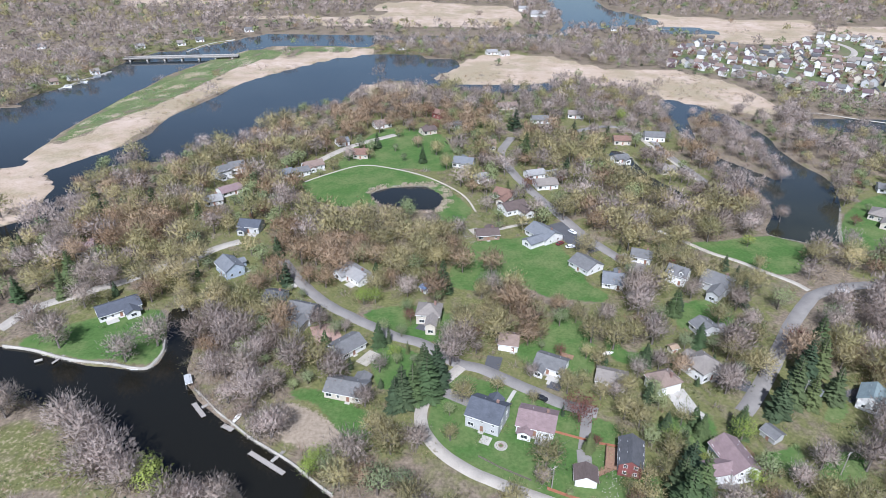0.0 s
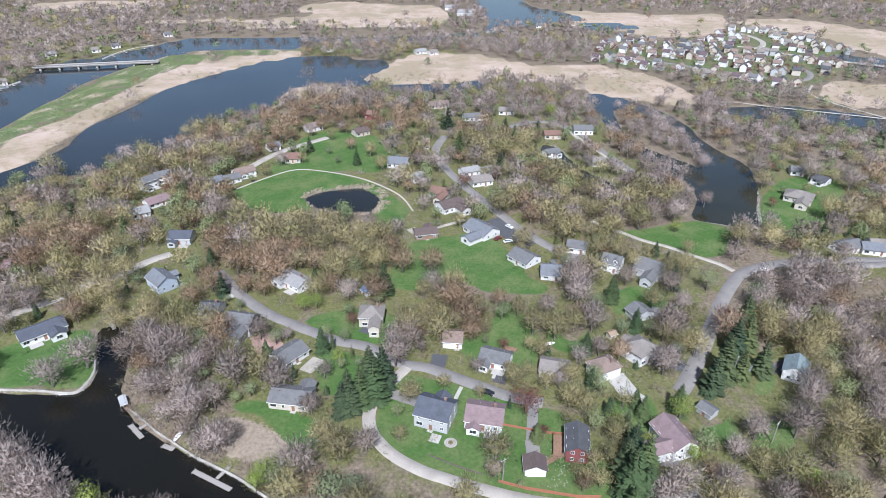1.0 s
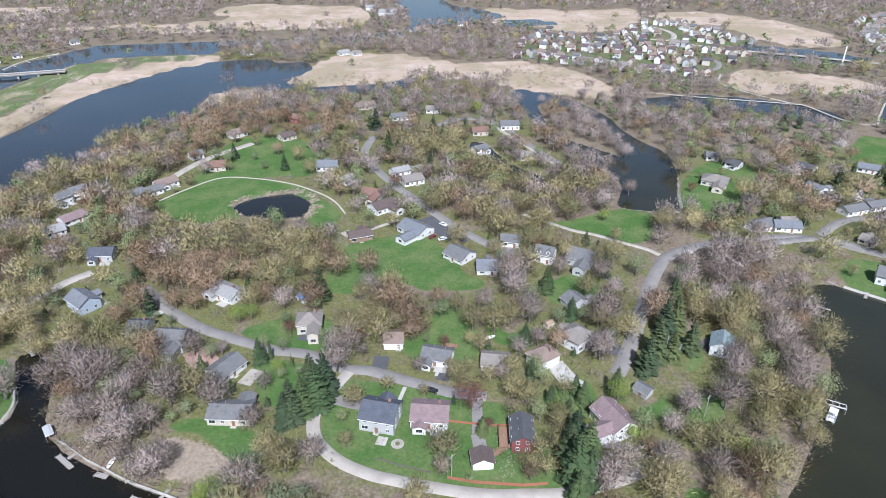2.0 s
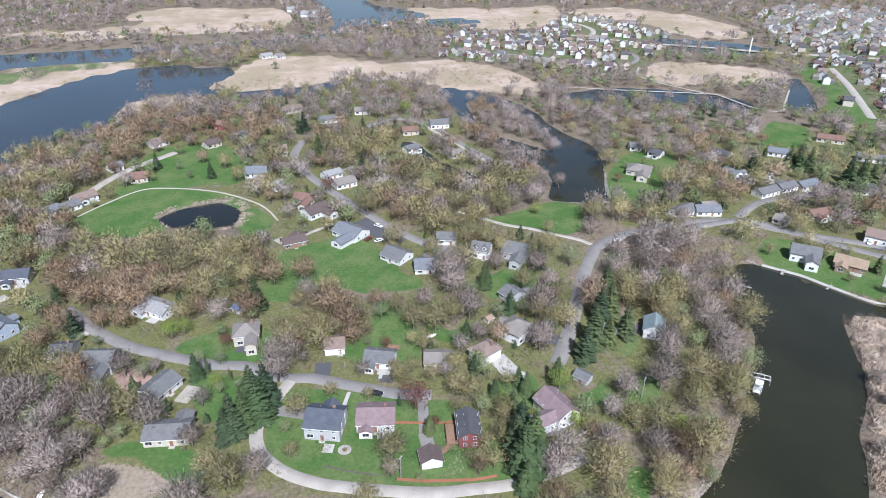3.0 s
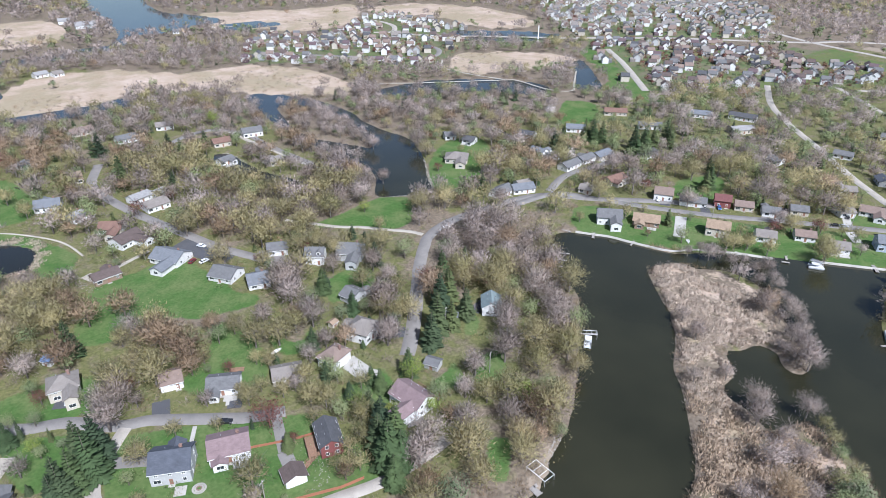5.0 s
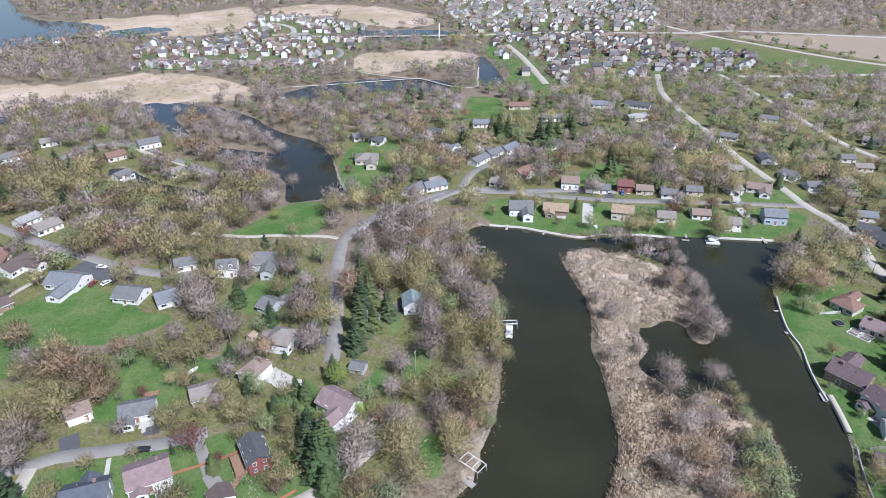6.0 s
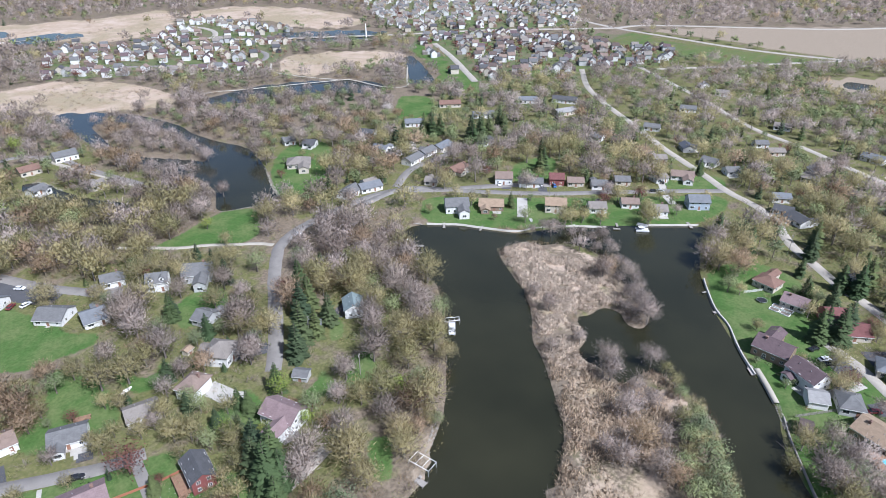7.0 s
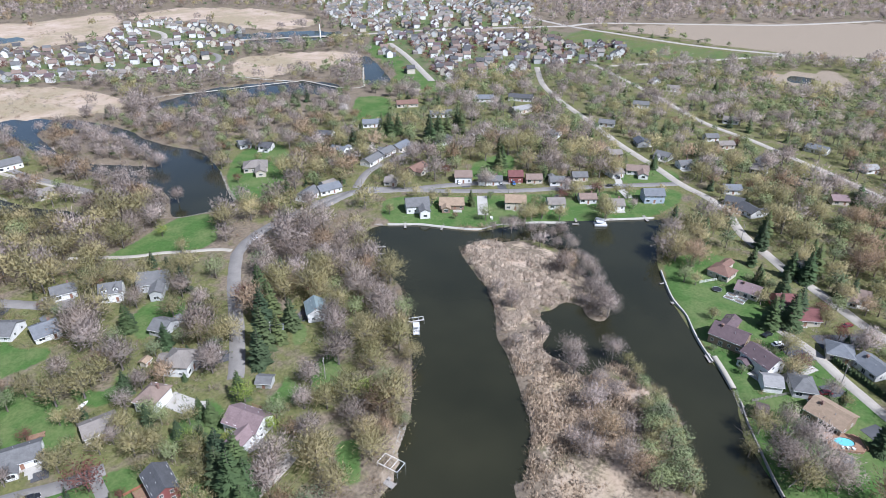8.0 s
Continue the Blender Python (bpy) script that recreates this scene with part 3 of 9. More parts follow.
ROADS = {}
ROADS['main'] = ([(-72, 248), (-64, 235), (-56, 224), (-46, 213), (-36, 205), (-26, 198), (-17, 192), (-7, 188), (4, 178), (14, 174), (23, 168), (32, 162), (40, 157), (50, 153)], 4.8)
ribbon('road', ROADS['main'][0], 4.8, 0.930, M['asphalt'], 'grey worn asphalt street between the houses', 'road')
ROADS['loop'] = ([(7, 175), (3, 170), (-3, 162), (-6, 155), (-6, 147), (-3, 140), (2, 134), (10, 128), (22, 122), (36, 116), (48, 113), (59, 111), (68, 111), (78, 112), (85, 113)], 3.9)
ribbon('road', ROADS['loop'][0], 3.9, 0.936, M['street'], 'pale worn concrete-coloured street', 'road')
ROADS['east'] = ([(97, 154), (105, 163), (113, 173), (123, 186), (134, 201), (146, 215), (155, 224), (167, 230), (182, 233), (199, 233), (217, 233), (238, 227), (250, 213), (262, 202), (276, 190), (290, 176), (300, 164)], 5.4)
ribbon('road', ROADS['east'][0], 5.4, 0.942, M['asphalt'], 'grey worn asphalt street', 'road')
ROADS['court'] = ([(242, 230), (266, 241), (290, 241), (334, 240)], 4.8)
ribbon('road', ROADS['court'][0], 4.8, 0.948, M['asphalt'], 'grey worn asphalt street', 'road')
ROADS['canal'] = ([(210, 228), (242, 226), (254, 211), (267, 189), (289, 158), (311, 134), (333, 109), (355, 83)], 4.8)
ribbon('road', ROADS['canal'][0], 4.8, 0.954, M['asphalt'], 'grey worn asphalt street', 'road')
ROADS['diagonal'] = ([(565, 286), (510, 251), (473, 217), (435, 175), (402, 140), (384, 118), (368, 98), (355, 83), (345, 66), (333, 52), (318, 44), (306, 36), (294, 24), (281, 12), (274, 2), (264, -9), (256, -18), (247, -31)], 4.9)
ribbon('road', ROADS['diagonal'][0], 4.9, 0.960, M['street'], 'pale worn concrete-coloured street', 'road')
ROADS['second'] = ([(608, 246), (570, 202), (538, 165), (498, 124), (475, 97), (459, 67), (439, 39), (422, 14), (404, -8), (393, -24)], 4.4)
ribbon('road', ROADS['second'][0], 4.4, 0.966, M['street'], 'pale worn concrete-coloured street', 'road')
ROADS['lane'] = ([(238, 13), (232, 4), (226, -5), (215, -16), (200, -33)], 4.0)
ribbon('road', ROADS['lane'][0], 4.0, 0.972, M['street'], 'pale worn concrete-coloured street', 'road')
ROADS['centre'] = ([(46, 421), (36, 387), (41, 358), (48, 333), (54, 316), (62, 294), (70, 273), (78, 258), (85, 247), (90, 244)], 5.3)
ribbon('road', ROADS['centre'][0], 5.3, 0.978, M['asphalt'], 'grey worn asphalt street', 'road')
ROADS['gravel'] = ([(107, 282), (116, 271), (125, 260), (135, 252), (142, 244), (151, 235), (155, 228)], 2.3)
ribbon('footpath', ROADS['gravel'][0], 2.3, 0.984, M['gravel'], 'pale gravel path across the lawn', 'path')
ROADS['levee'] = ([(133, 440), (138, 407), (144, 380), (149, 352), (153, 334)], 3.1)
ribbon('footpath', ROADS['levee'][0], 3.1, 0.990, M['gravel'], 'pale gravel lane along the creek', 'path')
ROADS['west'] = ([(-166, 193), (-161, 207), (-147, 219), (-135, 228), (-123, 240), (-113, 248), (-104, 259), (-96, 265)], 4.8)
ribbon('road', ROADS['west'][0], 4.8, 0.996, M['street'], 'pale worn concrete-coloured street', 'road')
ROADS['park_path'] = ([(-80, 338), (-68, 351), (-50, 365), (-30, 360), (-10, 348), (6, 330), (13, 317), (17, 301)], 0.8)
ribbon('footpath', ROADS['park_path'][0], 0.8, 1.002, M['gravel'], 'narrow pale footpath round the park', 'path')
ROADS['levee_path'] = ([(276, 483), (291, 488), (316, 473), (349, 456), (388, 435), (396, 426), (397, 389), (410, 374), (433, 393), (466, 422)], 1.2)
ribbon('footpath', ROADS['levee_path'][0], 1.2, 1.008, M['gravel'], 'pale gravel path on the levee', 'path')
ROADS['levee_spur'] = ([(390, 535), (371, 507), (375, 473), (389, 436)], 1.6)
ribbon('footpath', ROADS['levee_spur'][0], 1.6, 1.014, M['gravel'], 'pale gravel path on the levee', 'path')
ROADS['highway'] = ([(431, 682), (472, 636), (522, 596), (571, 553), (627, 512), (677, 476), (736, 416), (789, 363), (839, 330), (927, 188), (971, 128), (1078, 34)], 7.9)
ribbon('road', ROADS['highway'][0], 7.9, 1.020, M['street'], 'pale concrete highway far off', 'road')
ROADS['county'] = ([(816, 423), (790, 356), (776, 283), (762, 210), (761, 149), (769, 99), (782, 54), (794, 10)], 7.0)
ribbon('road', ROADS['county'][0], 7.0, 1.026, M['street'], 'pale concrete highway far off', 'road')
ROADS['field_road'] = ([(611, 230), (665, 180), (717, 138), (763, 98)], 5.3)
ribbon('road', ROADS['field_road'][0], 5.3, 1.032, M['street'], 'pale concrete highway far off', 'road')
ROADS['suburb_a'] = ([(570, 474), (530, 419), (482, 361), (461, 336)], 6.2)
ribbon('road', ROADS['suburb_a'][0], 6.2, 1.038, M['street'], 'pale concrete highway far off', 'road')
ROADS['suburb_b'] = ([(412, 708), (431, 698), (453, 726), (460, 760), (455, 787)], 6.2)
ribbon('road', ROADS['suburb_b'][0], 6.2, 1.044, M['street'], 'pale concrete highway far off', 'road')
ROADS['suburb_c'] = ([(421, 607), (416, 577), (394, 554), (372, 560), (319, 606), (270, 655), (251, 680)], 5.3)
ribbon('road', ROADS['suburb_c'][0], 5.3, 1.050, M['asphalt'], 'grey worn asphalt street', 'road')
ROADS['north'] = ([(87, 431), (106, 444), (124, 447), (140, 428), (145, 388), (153, 345)], 4.4)
ribbon('road', ROADS['north'][0], 4.4, 1.056, M['asphalt'], 'grey worn asphalt street', 'road')
ROADS['nw'] = ([(-84, 359), (-68, 389), (-55, 405), (-34, 423)], 4.8)
ribbon('road', ROADS['nw'][0], 4.8, 1.062, M['street'], 'pale worn concrete-coloured street', 'road')

ROAD_LINES = [(smooth(p, False, 3), w) for p, w in ROADS.values()]


def paved(X, Y):
    """Distance from the nearest road's edge."""
    s = np.full(X.shape, 99.0)
    for line, w in ROAD_LINES:
        s = np.minimum(s, away(line, X, Y, False) - w / 2)
    return s


# ---- things: helpers ----
def part(name, bm, mat, parent, label="", at=None):
    """Links a bmesh, or shared mesh data, as one mesh object under a thing or a part."""
    if isinstance(bm, bpy.types.Mesh):
        me = bm
    else:
        me = bpy.data.meshes.new(name)
        bm.to_mesh(me)
        bm.free()
        me.materials.append(mat)
    ob = new(name, me)
    ob.parent = parent
    if at is not None:
        ob.matrix_basis = at
    return tagged(ob, label)


def thing(name, m, label, category, group=""):
    ob = new(name)
    ob.matrix_basis = m
    ob.empty_display_size = 0.5
    return tagged(ob, label, category, group)


def box(bm, x0, y0, z0, x1, y1, z1):
    v = [bm.verts.new(p) for p in ((x0, y0, z0), (x1, y0, z0), (x1, y1, z0), (x0, y1, z0), (x0, y0, z1), (x1, y0, z1), (x1, y1, z1), (x0, y1, z1))]
    for f in ((3, 2, 1, 0), (4, 5, 6, 7), (0, 1, 5, 4), (1, 2, 6, 5), (2, 3, 7, 6), (3, 0, 4, 7)):
        bm.faces.new([v[i] for i in f])
    return bm


def boxes(*sizes, bevel=0.0):
    bm = bmesh.new()
    for s in sizes:
        box(bm, *s)
    if bevel:
        bmesh.ops.bevel(bm, geom=list(bm.edges), offset=bevel, segments=1, affect="EDGES")
    return bm


def tube(bm, a, b, ra, rb, sides=5):
    a, b = Vector(a), Vector(b)
    q = (b - a).to_track_quat("Z", "Y")
    rings = []
    for c, r in ((a, ra), (b, rb)):
        rings.append([bm.verts.new(c + q @ Vector((r * math.cos(k * math.tau / sides), r * math.sin(k * math.tau / sides), 0))) for k in range(sides)])
    for k in range(sides):
        bm.faces.new((rings[0][k], rings[0][(k + 1) % sides], rings[1][(k + 1) % sides], rings[1][k]))
    bm.faces.new(rings[1])
    return bm


# ---- houses ----
HOUSES = []


def gable_walls(l, d, h, rise):
    """Walls of a gabled block along x, open below."""
    bm = bmesh.new()
    x, y = l / 2, d / 2
    v = [bm.verts.new(p) for p in ((-x, -y, -0.5), (x, -y, -0.5), (x, y, -0.5), (-x, y, -0.5), (-x, -y, h), (x, -y, h), (x, y, h), (-x, y, h), (-x, 0, h + rise), (x, 0, h + rise))]
    for f in ((0, 1, 5, 4), (2, 3, 7, 6), (1, 2, 6, 9, 5), (3, 0, 4, 8, 7)):
        bm.faces.new([v[i] for i in f])
    return bm


def gable_roof(l, d, h, rise, over=0.5, thick=0.22):
    """Two slopes with eaves and a closed edge."""
    bm = bmesh.new()
    x, y = l / 2 + over * 0.7, d / 2 + over
    drop = rise * over / (d / 2)
    top = [(-y, h - drop), (0, h + rise), (y, h - drop)]
    rows_ = []
    for s in (-x, x):
        rows_.append([bm.verts.new((s, a, b + thick)) for a, b in top] + [bm.verts.new((s, a, b + 0.01)) for a, b in reversed(top)])
    a, b = rows_
    for k in range(6):
        bm.faces.new((a[k], b[k], b[(k + 1) % 6], a[(k + 1) % 6]))
    bm.faces.new((a[5], a[4], a[1], a[0]))
    bm.faces.new((a[4], a[3], a[2], a[1]))
    bm.faces.new((b[0], b[1], b[4], b[5]))
    bm.faces.new((b[1], b[2], b[3], b[4]))
    bmesh.ops.recalc_face_normals(bm, faces=bm.faces)
    return bm


def hip_roof(l, d, h, rise, over=0.5, thick=0.2):
    """Four slopes that meet in a short ridge, with a closed eaves edge."""
    bm = bmesh.new()
    x, y, k = l / 2 + over, d / 2 + over, max(0.3, (l - d) / 2)
    drop = rise * over / (d / 2)
    low = [bm.verts.new((a, b, h - drop)) for a, b in ((-x, -y), (x, -y), (x, y), (-x, y))]
    eave = [bm.verts.new((v.co.x, v.co.y, v.co.z + thick)) for v in low]
    a, b = bm.verts.new((-k, 0, h + rise + thick)), bm.verts.new((k, 0, h + rise + thick))
    for i in range(4):
        bm.faces.new((low[i], low[(i + 1) % 4], eave[(i + 1) % 4], eave[i]))
    for f in ((eave[0], eave[1], b, a), (eave[1], eave[2], b), (eave[2], eave[3], a, b), (eave[3], eave[0], a)):
        bm.faces.new(f)
    bm.faces.new(low[::-1])
    bmesh.ops.recalc_face_normals(bm, faces=bm.faces)
    return bm


def shared(bm, name, mat):
    me = bpy.data.meshes.new(name)
    bm.to_mesh(me)
    bm.free()
    me.materials.append(mat)
    return me


def frame_bm(w, h, t=0.09):
    return boxes((-w / 2, -0.06, 0, -w / 2 + t, 0.02, h), (w / 2 - t, -0.06, 0, w / 2, 0.02, h), (-w / 2 + t, -0.06, 0, w / 2 - t, 0.02, t), (-w / 2 + t, -0.06, h - t, w / 2 - t, 0.02, h), (-0.03, -0.05, t, 0.03, 0.02, h - t))


WIN_SIZE = {"small": (1.1, 1.25), "wide": (2.1, 1.4), "tall": (1.5, 2.0)}
WIN = {k: (shared(frame_bm(w, h), "window", M["trim"]), shared(boxes((-w / 2 + 0.09, -0.02, 0.09, w / 2 - 0.09, 0.0, h - 0.09)), "pane", M["glass"])) for k, (w, h) in WIN_SIZE.items()}
DOOR = shared(boxes((-0.5, -0.07, 0, 0.5, 0.02, 2.05), (0.32, -0.12, 0.95, 0.38, -0.07, 1.05)), "door", M["door"])
GARAGE = shared(boxes(*[(-2.4, -0.08 + 0.015 * (k % 2), k * 0.53, 2.4, 0.02, k * 0.53 + 0.52) for k in range(4)]), "garage_door", M["trim"])
CHIMNEY = shared(boxes((-0.4, -0.35, -1.6, 0.4, 0.35, 1.0), (-0.48, -0.43, 1.0, 0.48, 0.43, 1.15), (-0.2, -0.15, 1.15, 0.2, 0.15, 1.4)), "chimney", M["brick"])
VENT = shared(tube(bmesh.new(), (0, 0, -0.2), (0, 0, 0.5), 0.09, 0.09, 6), "roof_vent", M["metal"])
SHAPE_WORDS = {"plain": "gabled house", "wing": "house with a lower cross wing", "wing_deck": "house with a cross wing and deck", "dormer": "two-storey house with dormers", "patio": "two-storey house with a rear cross gable", "deck": "house with a raised wooden deck", "garage": "detached garage", "shed": "garden shed",
               "garage_door": "house with an attached garage", "drive": "house with a garage and concrete drive"}
hrng = random.Random(4)


def glazed(w, h):
    """A far window in one piece: the frame, with the pane sunk into its front."""
    bm = boxes((-w / 2, -0.06, 0, w / 2, 0.02, h))
    bm.normal_update()
    front = [f for f in bm.faces if f.normal.y < -0.9]
    bmesh.ops.inset_region(bm, faces=front, thickness=0.1, depth=-0.03)
    for f in front:
        f.material_index = 1
    me = shared(bm, "window", M["trim"])
    me.materials.append(M["glass"])
    return me


FAR_WIN = {k: glazed(w, h) for k, (w, h) in WIN_SIZE.items()}


def opening(kind, parent, x, y, z, turn):
    m = pose(x, y, z, 0, 0, turn)
    if parent.matrix_basis.translation.length > 400:
        part("window", FAR_WIN[kind], None, parent, "", m)
        return
    w = part("window", WIN[kind][0], None, parent, "", m)
    part("pane", WIN[kind][1], None, w)


def house(x, y, turn, l, d, h, roof, wall, style, group="houses of the neighbourhood", hip=False):
    """A timber house: walls, roof, windows with panes, doors, chimney, and a wing, dormers, deck or garage by style."""
    turn = (turn + 90) % 180 - 90
    far = math.hypot(x, y) > 330
    end = -1 if x * math.cos(radians(turn)) + y * math.sin(radians(turn)) > 0 else 1  # the gable towards the canal's bend
    near = math.hypot(x, y) < 160
    l, d = (l + 1.0, d) if near else (l * 0.93, d * 0.92)
    l, rise = max(l, 3.0 if style in ("shed", "garage") else 7.0), d * (0.24 if h < 4 else 0.3)
    HOUSES.append((x, y, max(l, d) / 2))
    shape = SHAPE_WORDS[style].replace("gabled", "hip-roofed" if hip else "gabled")
    words = f"{wall.replace('_wall', '').replace('_', '-')} {shape}, {roof.replace('pale_roof', 'pale').replace('_', '-')} shingle roof"
    name = {"garage": "garage", "shed": "shed"}.get(style, "house")
    ob = thing(name, pose(x, y, LAND, 0, 0, turn), words, name, group)
    part("wall", gable_walls(l, d, h, 0.02 if hip else rise), WALL[wall], ob)
    part("roof", (hip_roof if hip else gable_roof)(l, d, h, rise), ROOF[roof], ob)
    for s in (-1, 1) if math.hypot(x, y) < 300 else ():
        part("fascia", boxes((-l / 2 - 0.33, s * (d / 2 + 0.5) - 0.04, h - rise / d - 0.1, l / 2 + 0.33, s * (d / 2 + 0.5) + 0.04, h - rise / d + 0.1)), M["trim"], ob)
    if style == "shed":
        part("door", DOOR, None, ob, "", pose(0, -d / 2, 0.0))
        return ob
    if style in ("garage", "garage_door", "drive"):
        if style == "garage":
            part("garage_door", GARAGE, None, ob, "white sectional garage door", pose(end * l / 2, 0, 0.0, 0, 0, 90 * end) @ Matrix.Diagonal((min(1.0, (d - 1) / 4.8), 1, 1, 1)))
            return ob
        part("garage_door", GARAGE, None, ob, "white sectional garage door", pose(end * l / 2, 0, 0.0, 0, 0, 90 * end) if style == "drive" else pose(-l / 2 + 3.0, -d / 2, 0.0))
    levels = [0.9] if h < 4 else [0.9, 3.4] if h > 4.3 else [1.0]
    for z in levels:
        n = max(2, int(l / 3.0))
        for side, turn_ in ((-1, 0), (1, 180)):
            for k in range(n):
                px_ = (k + 0.5) / n * l - l / 2
                if z == 0.9 and ((style == "garage_door" and side < 0 and px_ < 0) or k == n // 2):
                    continue
                opening("wide" if (k == 0 and z == 0.9) else "small", ob, px_, side * d / 2, z, turn_)
        for side, turn_ in ((-1, 270), (1, 90)):
            for k in ((-0.22, 0.22) if not far else (0.0,)):
                opening("small", ob, side * l / 2, k * d, z, turn_)
    n = max(2, int(l / 3.0))
    px_ = (n // 2 + 0.5) / n * l - l / 2
    part("door", DOOR, None, ob, "", pose(px_, -d / 2, 0.05))
    opening("tall", ob, px_, d / 2, 0.15, 180)
    part("step", boxes((px_ - 0.9, -d / 2 - 1.1, -0.4, px_ + 0.9, -d / 2 - 0.09, 0.05)), M["concrete"], ob)
    if hrng.random() < 0.45:
        part("chimney", CHIMNEY, None, ob, "brick chimney", pose(l * 0.25, d * 0.12, h + rise * 0.76))
    for k in range(2 if math.hypot(x, y) < 260 else 0):
        part("roof_vent", VENT, None, ob, "", pose((k - 0.4) * l * 0.4, d * 0.2, h + rise * 0.6 + 0.2))
    if style == "plain" and math.hypot(x, y) < 430 and hrng.random() < 0.6:
        # a lower extension and a paved terrace, as most of these houses have
        side, k, wl, wd = hrng.choice((-1, 1)), hrng.choice((-0.24, 0.24)), hrng.uniform(2.6, 4.2), l * hrng.uniform(0.3, 0.42)
        em = pose(l * k, side * (d / 2 + wl / 2 - 1.5), 0, 0, 0, 90)
        part("extension_wall", gable_walls(wl + 3.0, wd, min(h, 2.8) * 0.9, wd * 0.22), WALL[wall], ob, "", em)
        part("extension_roof", gable_roof(wl + 3.0, wd, min(h, 2.8) * 0.9, wd * 0.22), ROOF[roof], ob, "", em)
        opening("wide", ob, l * k, side * (d / 2 + wl), 0.8, 0 if side < 0 else 180)
        part("terrace", boxes((-l * k - 2.2, side * (d / 2 + 0.1) - (3.0 if side < 0 else 0.0), -0.4, -l * k + 2.2, side * (d / 2 + 0.1) + (3.0 if side > 0 else 0.0), 0.1)), M["concrete"], ob)
    if "wing" in style:
        wl, wd = d * 0.75, l * 0.42
        wm = pose(l * 0.22, -d / 2 - wl / 2 + 1.6, 0, 0, 0, 90)
        part("wing_wall", gable_walls(wl + 3.2, wd, h * 0.94, wd * 0.24), WALL[wall], ob, "", wm)
        part("wing_roof", gable_roof(wl + 3.2, wd, h * 0.94, wd * 0.24), ROOF[roof], ob, "", wm)
        opening("wide", ob, l * 0.22, -d / 2 - wl, 0.9, 0)
    if style == "dormer":
        for k in (-0.25, 0.25):
            dm = pose(l * k, -d * 0.22, h - 0.1, 0, 0, 90)
            part("dormer", gable_walls(3.4, 1.9, rise * 0.62, 0.7), WALL[wall], ob, "", dm)
            part("dormer_roof", gable_roof(3.4, 1.9, rise * 0.62, 0.7, 0.25, 0.15), ROOF[roof], ob, "", dm)
            opening("small", ob, l * k, -d * 0.22 - 1.7, h + rise * 0.12, 0)
    if style == "patio":
        part("patio_slab", boxes((1.0, -d / 2 - 4.6, -0.3, 4.2, -d / 2 - 1.2, 0.09)), M["concrete"], ob, "white concrete patio slab")
        gm_x = pose(l * 0.05, d * 0.3, 0, 0, 0, 90)
        part("cross_gable", gable_walls(d * 0.7, l * 0.4, h, l * 0.14), WALL[wall], ob, "", gm_x)
        part("cross_roof", gable_roof(d * 0.7, l * 0.4, h, l * 0.14), ROOF[roof], ob, "", gm_x)
    if "deck" in style:
        dk = boxes((-l * 0.4, d / 2 + 0.05, 0.7, l * 0.4, d / 2 + 3.6, 0.85))
        deck = part("deck", dk, M["cedar"], ob, "reddish cedar deck")
        for k in range(4):
            xk = -l * 0.4 + 0.1 + k * (l * 0.8 - 0.2) / 3
            part("post", boxes((xk - 0.07, d / 2 + 3.41, -0.4, xk + 0.07, d / 2 + 3.55, 2.1)), M["cedar"], deck)
        part("railing", boxes(*[(-l * 0.4, d / 2 + 3.44, z, l * 0.4, d / 2 + 3.5, z + 0.08) for z in (1.4, 1.7, 2.0)]), M["cedar"], deck)
    return ob


house(14.6, 149.0, -25, 9.9, 10.0, 5.0, 'slate', 'pale_grey', 'patio')
house(29.9, 147.2, -17, 10.5, 9.5, 3.2, 'mauve', 'white', 'plain')
house(54.9, 132.4, -105, 9.6, 6.5, 4.4, 'charcoal', 'red', 'deck')
house(40.9, 126.2, -98, 4.2, 6.0, 2.6, 'umber', 'white', 'garage')
house(84.5, 131.8, -78, 11.2, 8.5, 4.4, 'mauve', 'white', 'wing_deck')
house(-7.1, 223.6, -52, 3.8, 3.4, 2.2, 'tarp', 'white', 'shed')
house(90.0, 173.8, 30, 10.3, 10.0, 4.6, 'taupe', 'white', 'plain', hip=True)
house(74.1, 165.4, -69, 7.3, 10.0, 4.4, 'brown', 'white', 'drive', hip=True)
house(99.7, 198.2, -72, 6.3, 9.0, 2.8, 'grey', 'pale_grey', 'plain')
house(140.0, 158.7, 52, 9.8, 7.8, 4.05, 'green_grey', 'white', 'plain')
house(121.5, 162.0, -43, 6.4, 7.0, 2.8, 'blue_grey', 'white', 'plain')
house(-5.0, 203.9, -7, 9.6, 9.0, 4.6, 'taupe', 'cream', 'wing', hip=True)
house(24.6, 187.9, -11, 6.7, 8.5, 3.0, 'brown', 'white', 'garage_door')
house(38.3, 175.3, -27, 11.1, 8.5, 2.8, 'grey', 'white', 'plain')
house(57.5, 167.9, -19, 10.6, 8.5, 2.8, 'taupe', 'cream', 'plain')
house(-53.8, 203.7, -18, 11.5, 10.0, 4.0, 'grey', 'pale_grey', 'wing')
house(-67.2, 214.7, -12, 8.1, 10.0, 2.8, 'charcoal', 'white', 'plain')
house(-34.2, 183.9, 46, 11.7, 9.0, 2.8, 'grey', 'white', 'plain')
house(-30.8, 161.1, -14, 14.1, 9.0, 3.0, 'grey', 'cream', 'plain')
house(-37.6, 234.4, -45, 17.0, 9.0, 2.8, 'pale_roof', 'white', 'plain')
house(21.1, 273.1, 9, 11.7, 8.0, 2.8, 'umber', 'brown_wall', 'plain')
house(48.7, 274.0, -55, 15.7, 12.0, 2.8, 'blue_grey', 'white', 'wing')
house(63.7, 245.0, -54, 12.1, 11.0, 2.6, 'grey', 'white', 'plain')
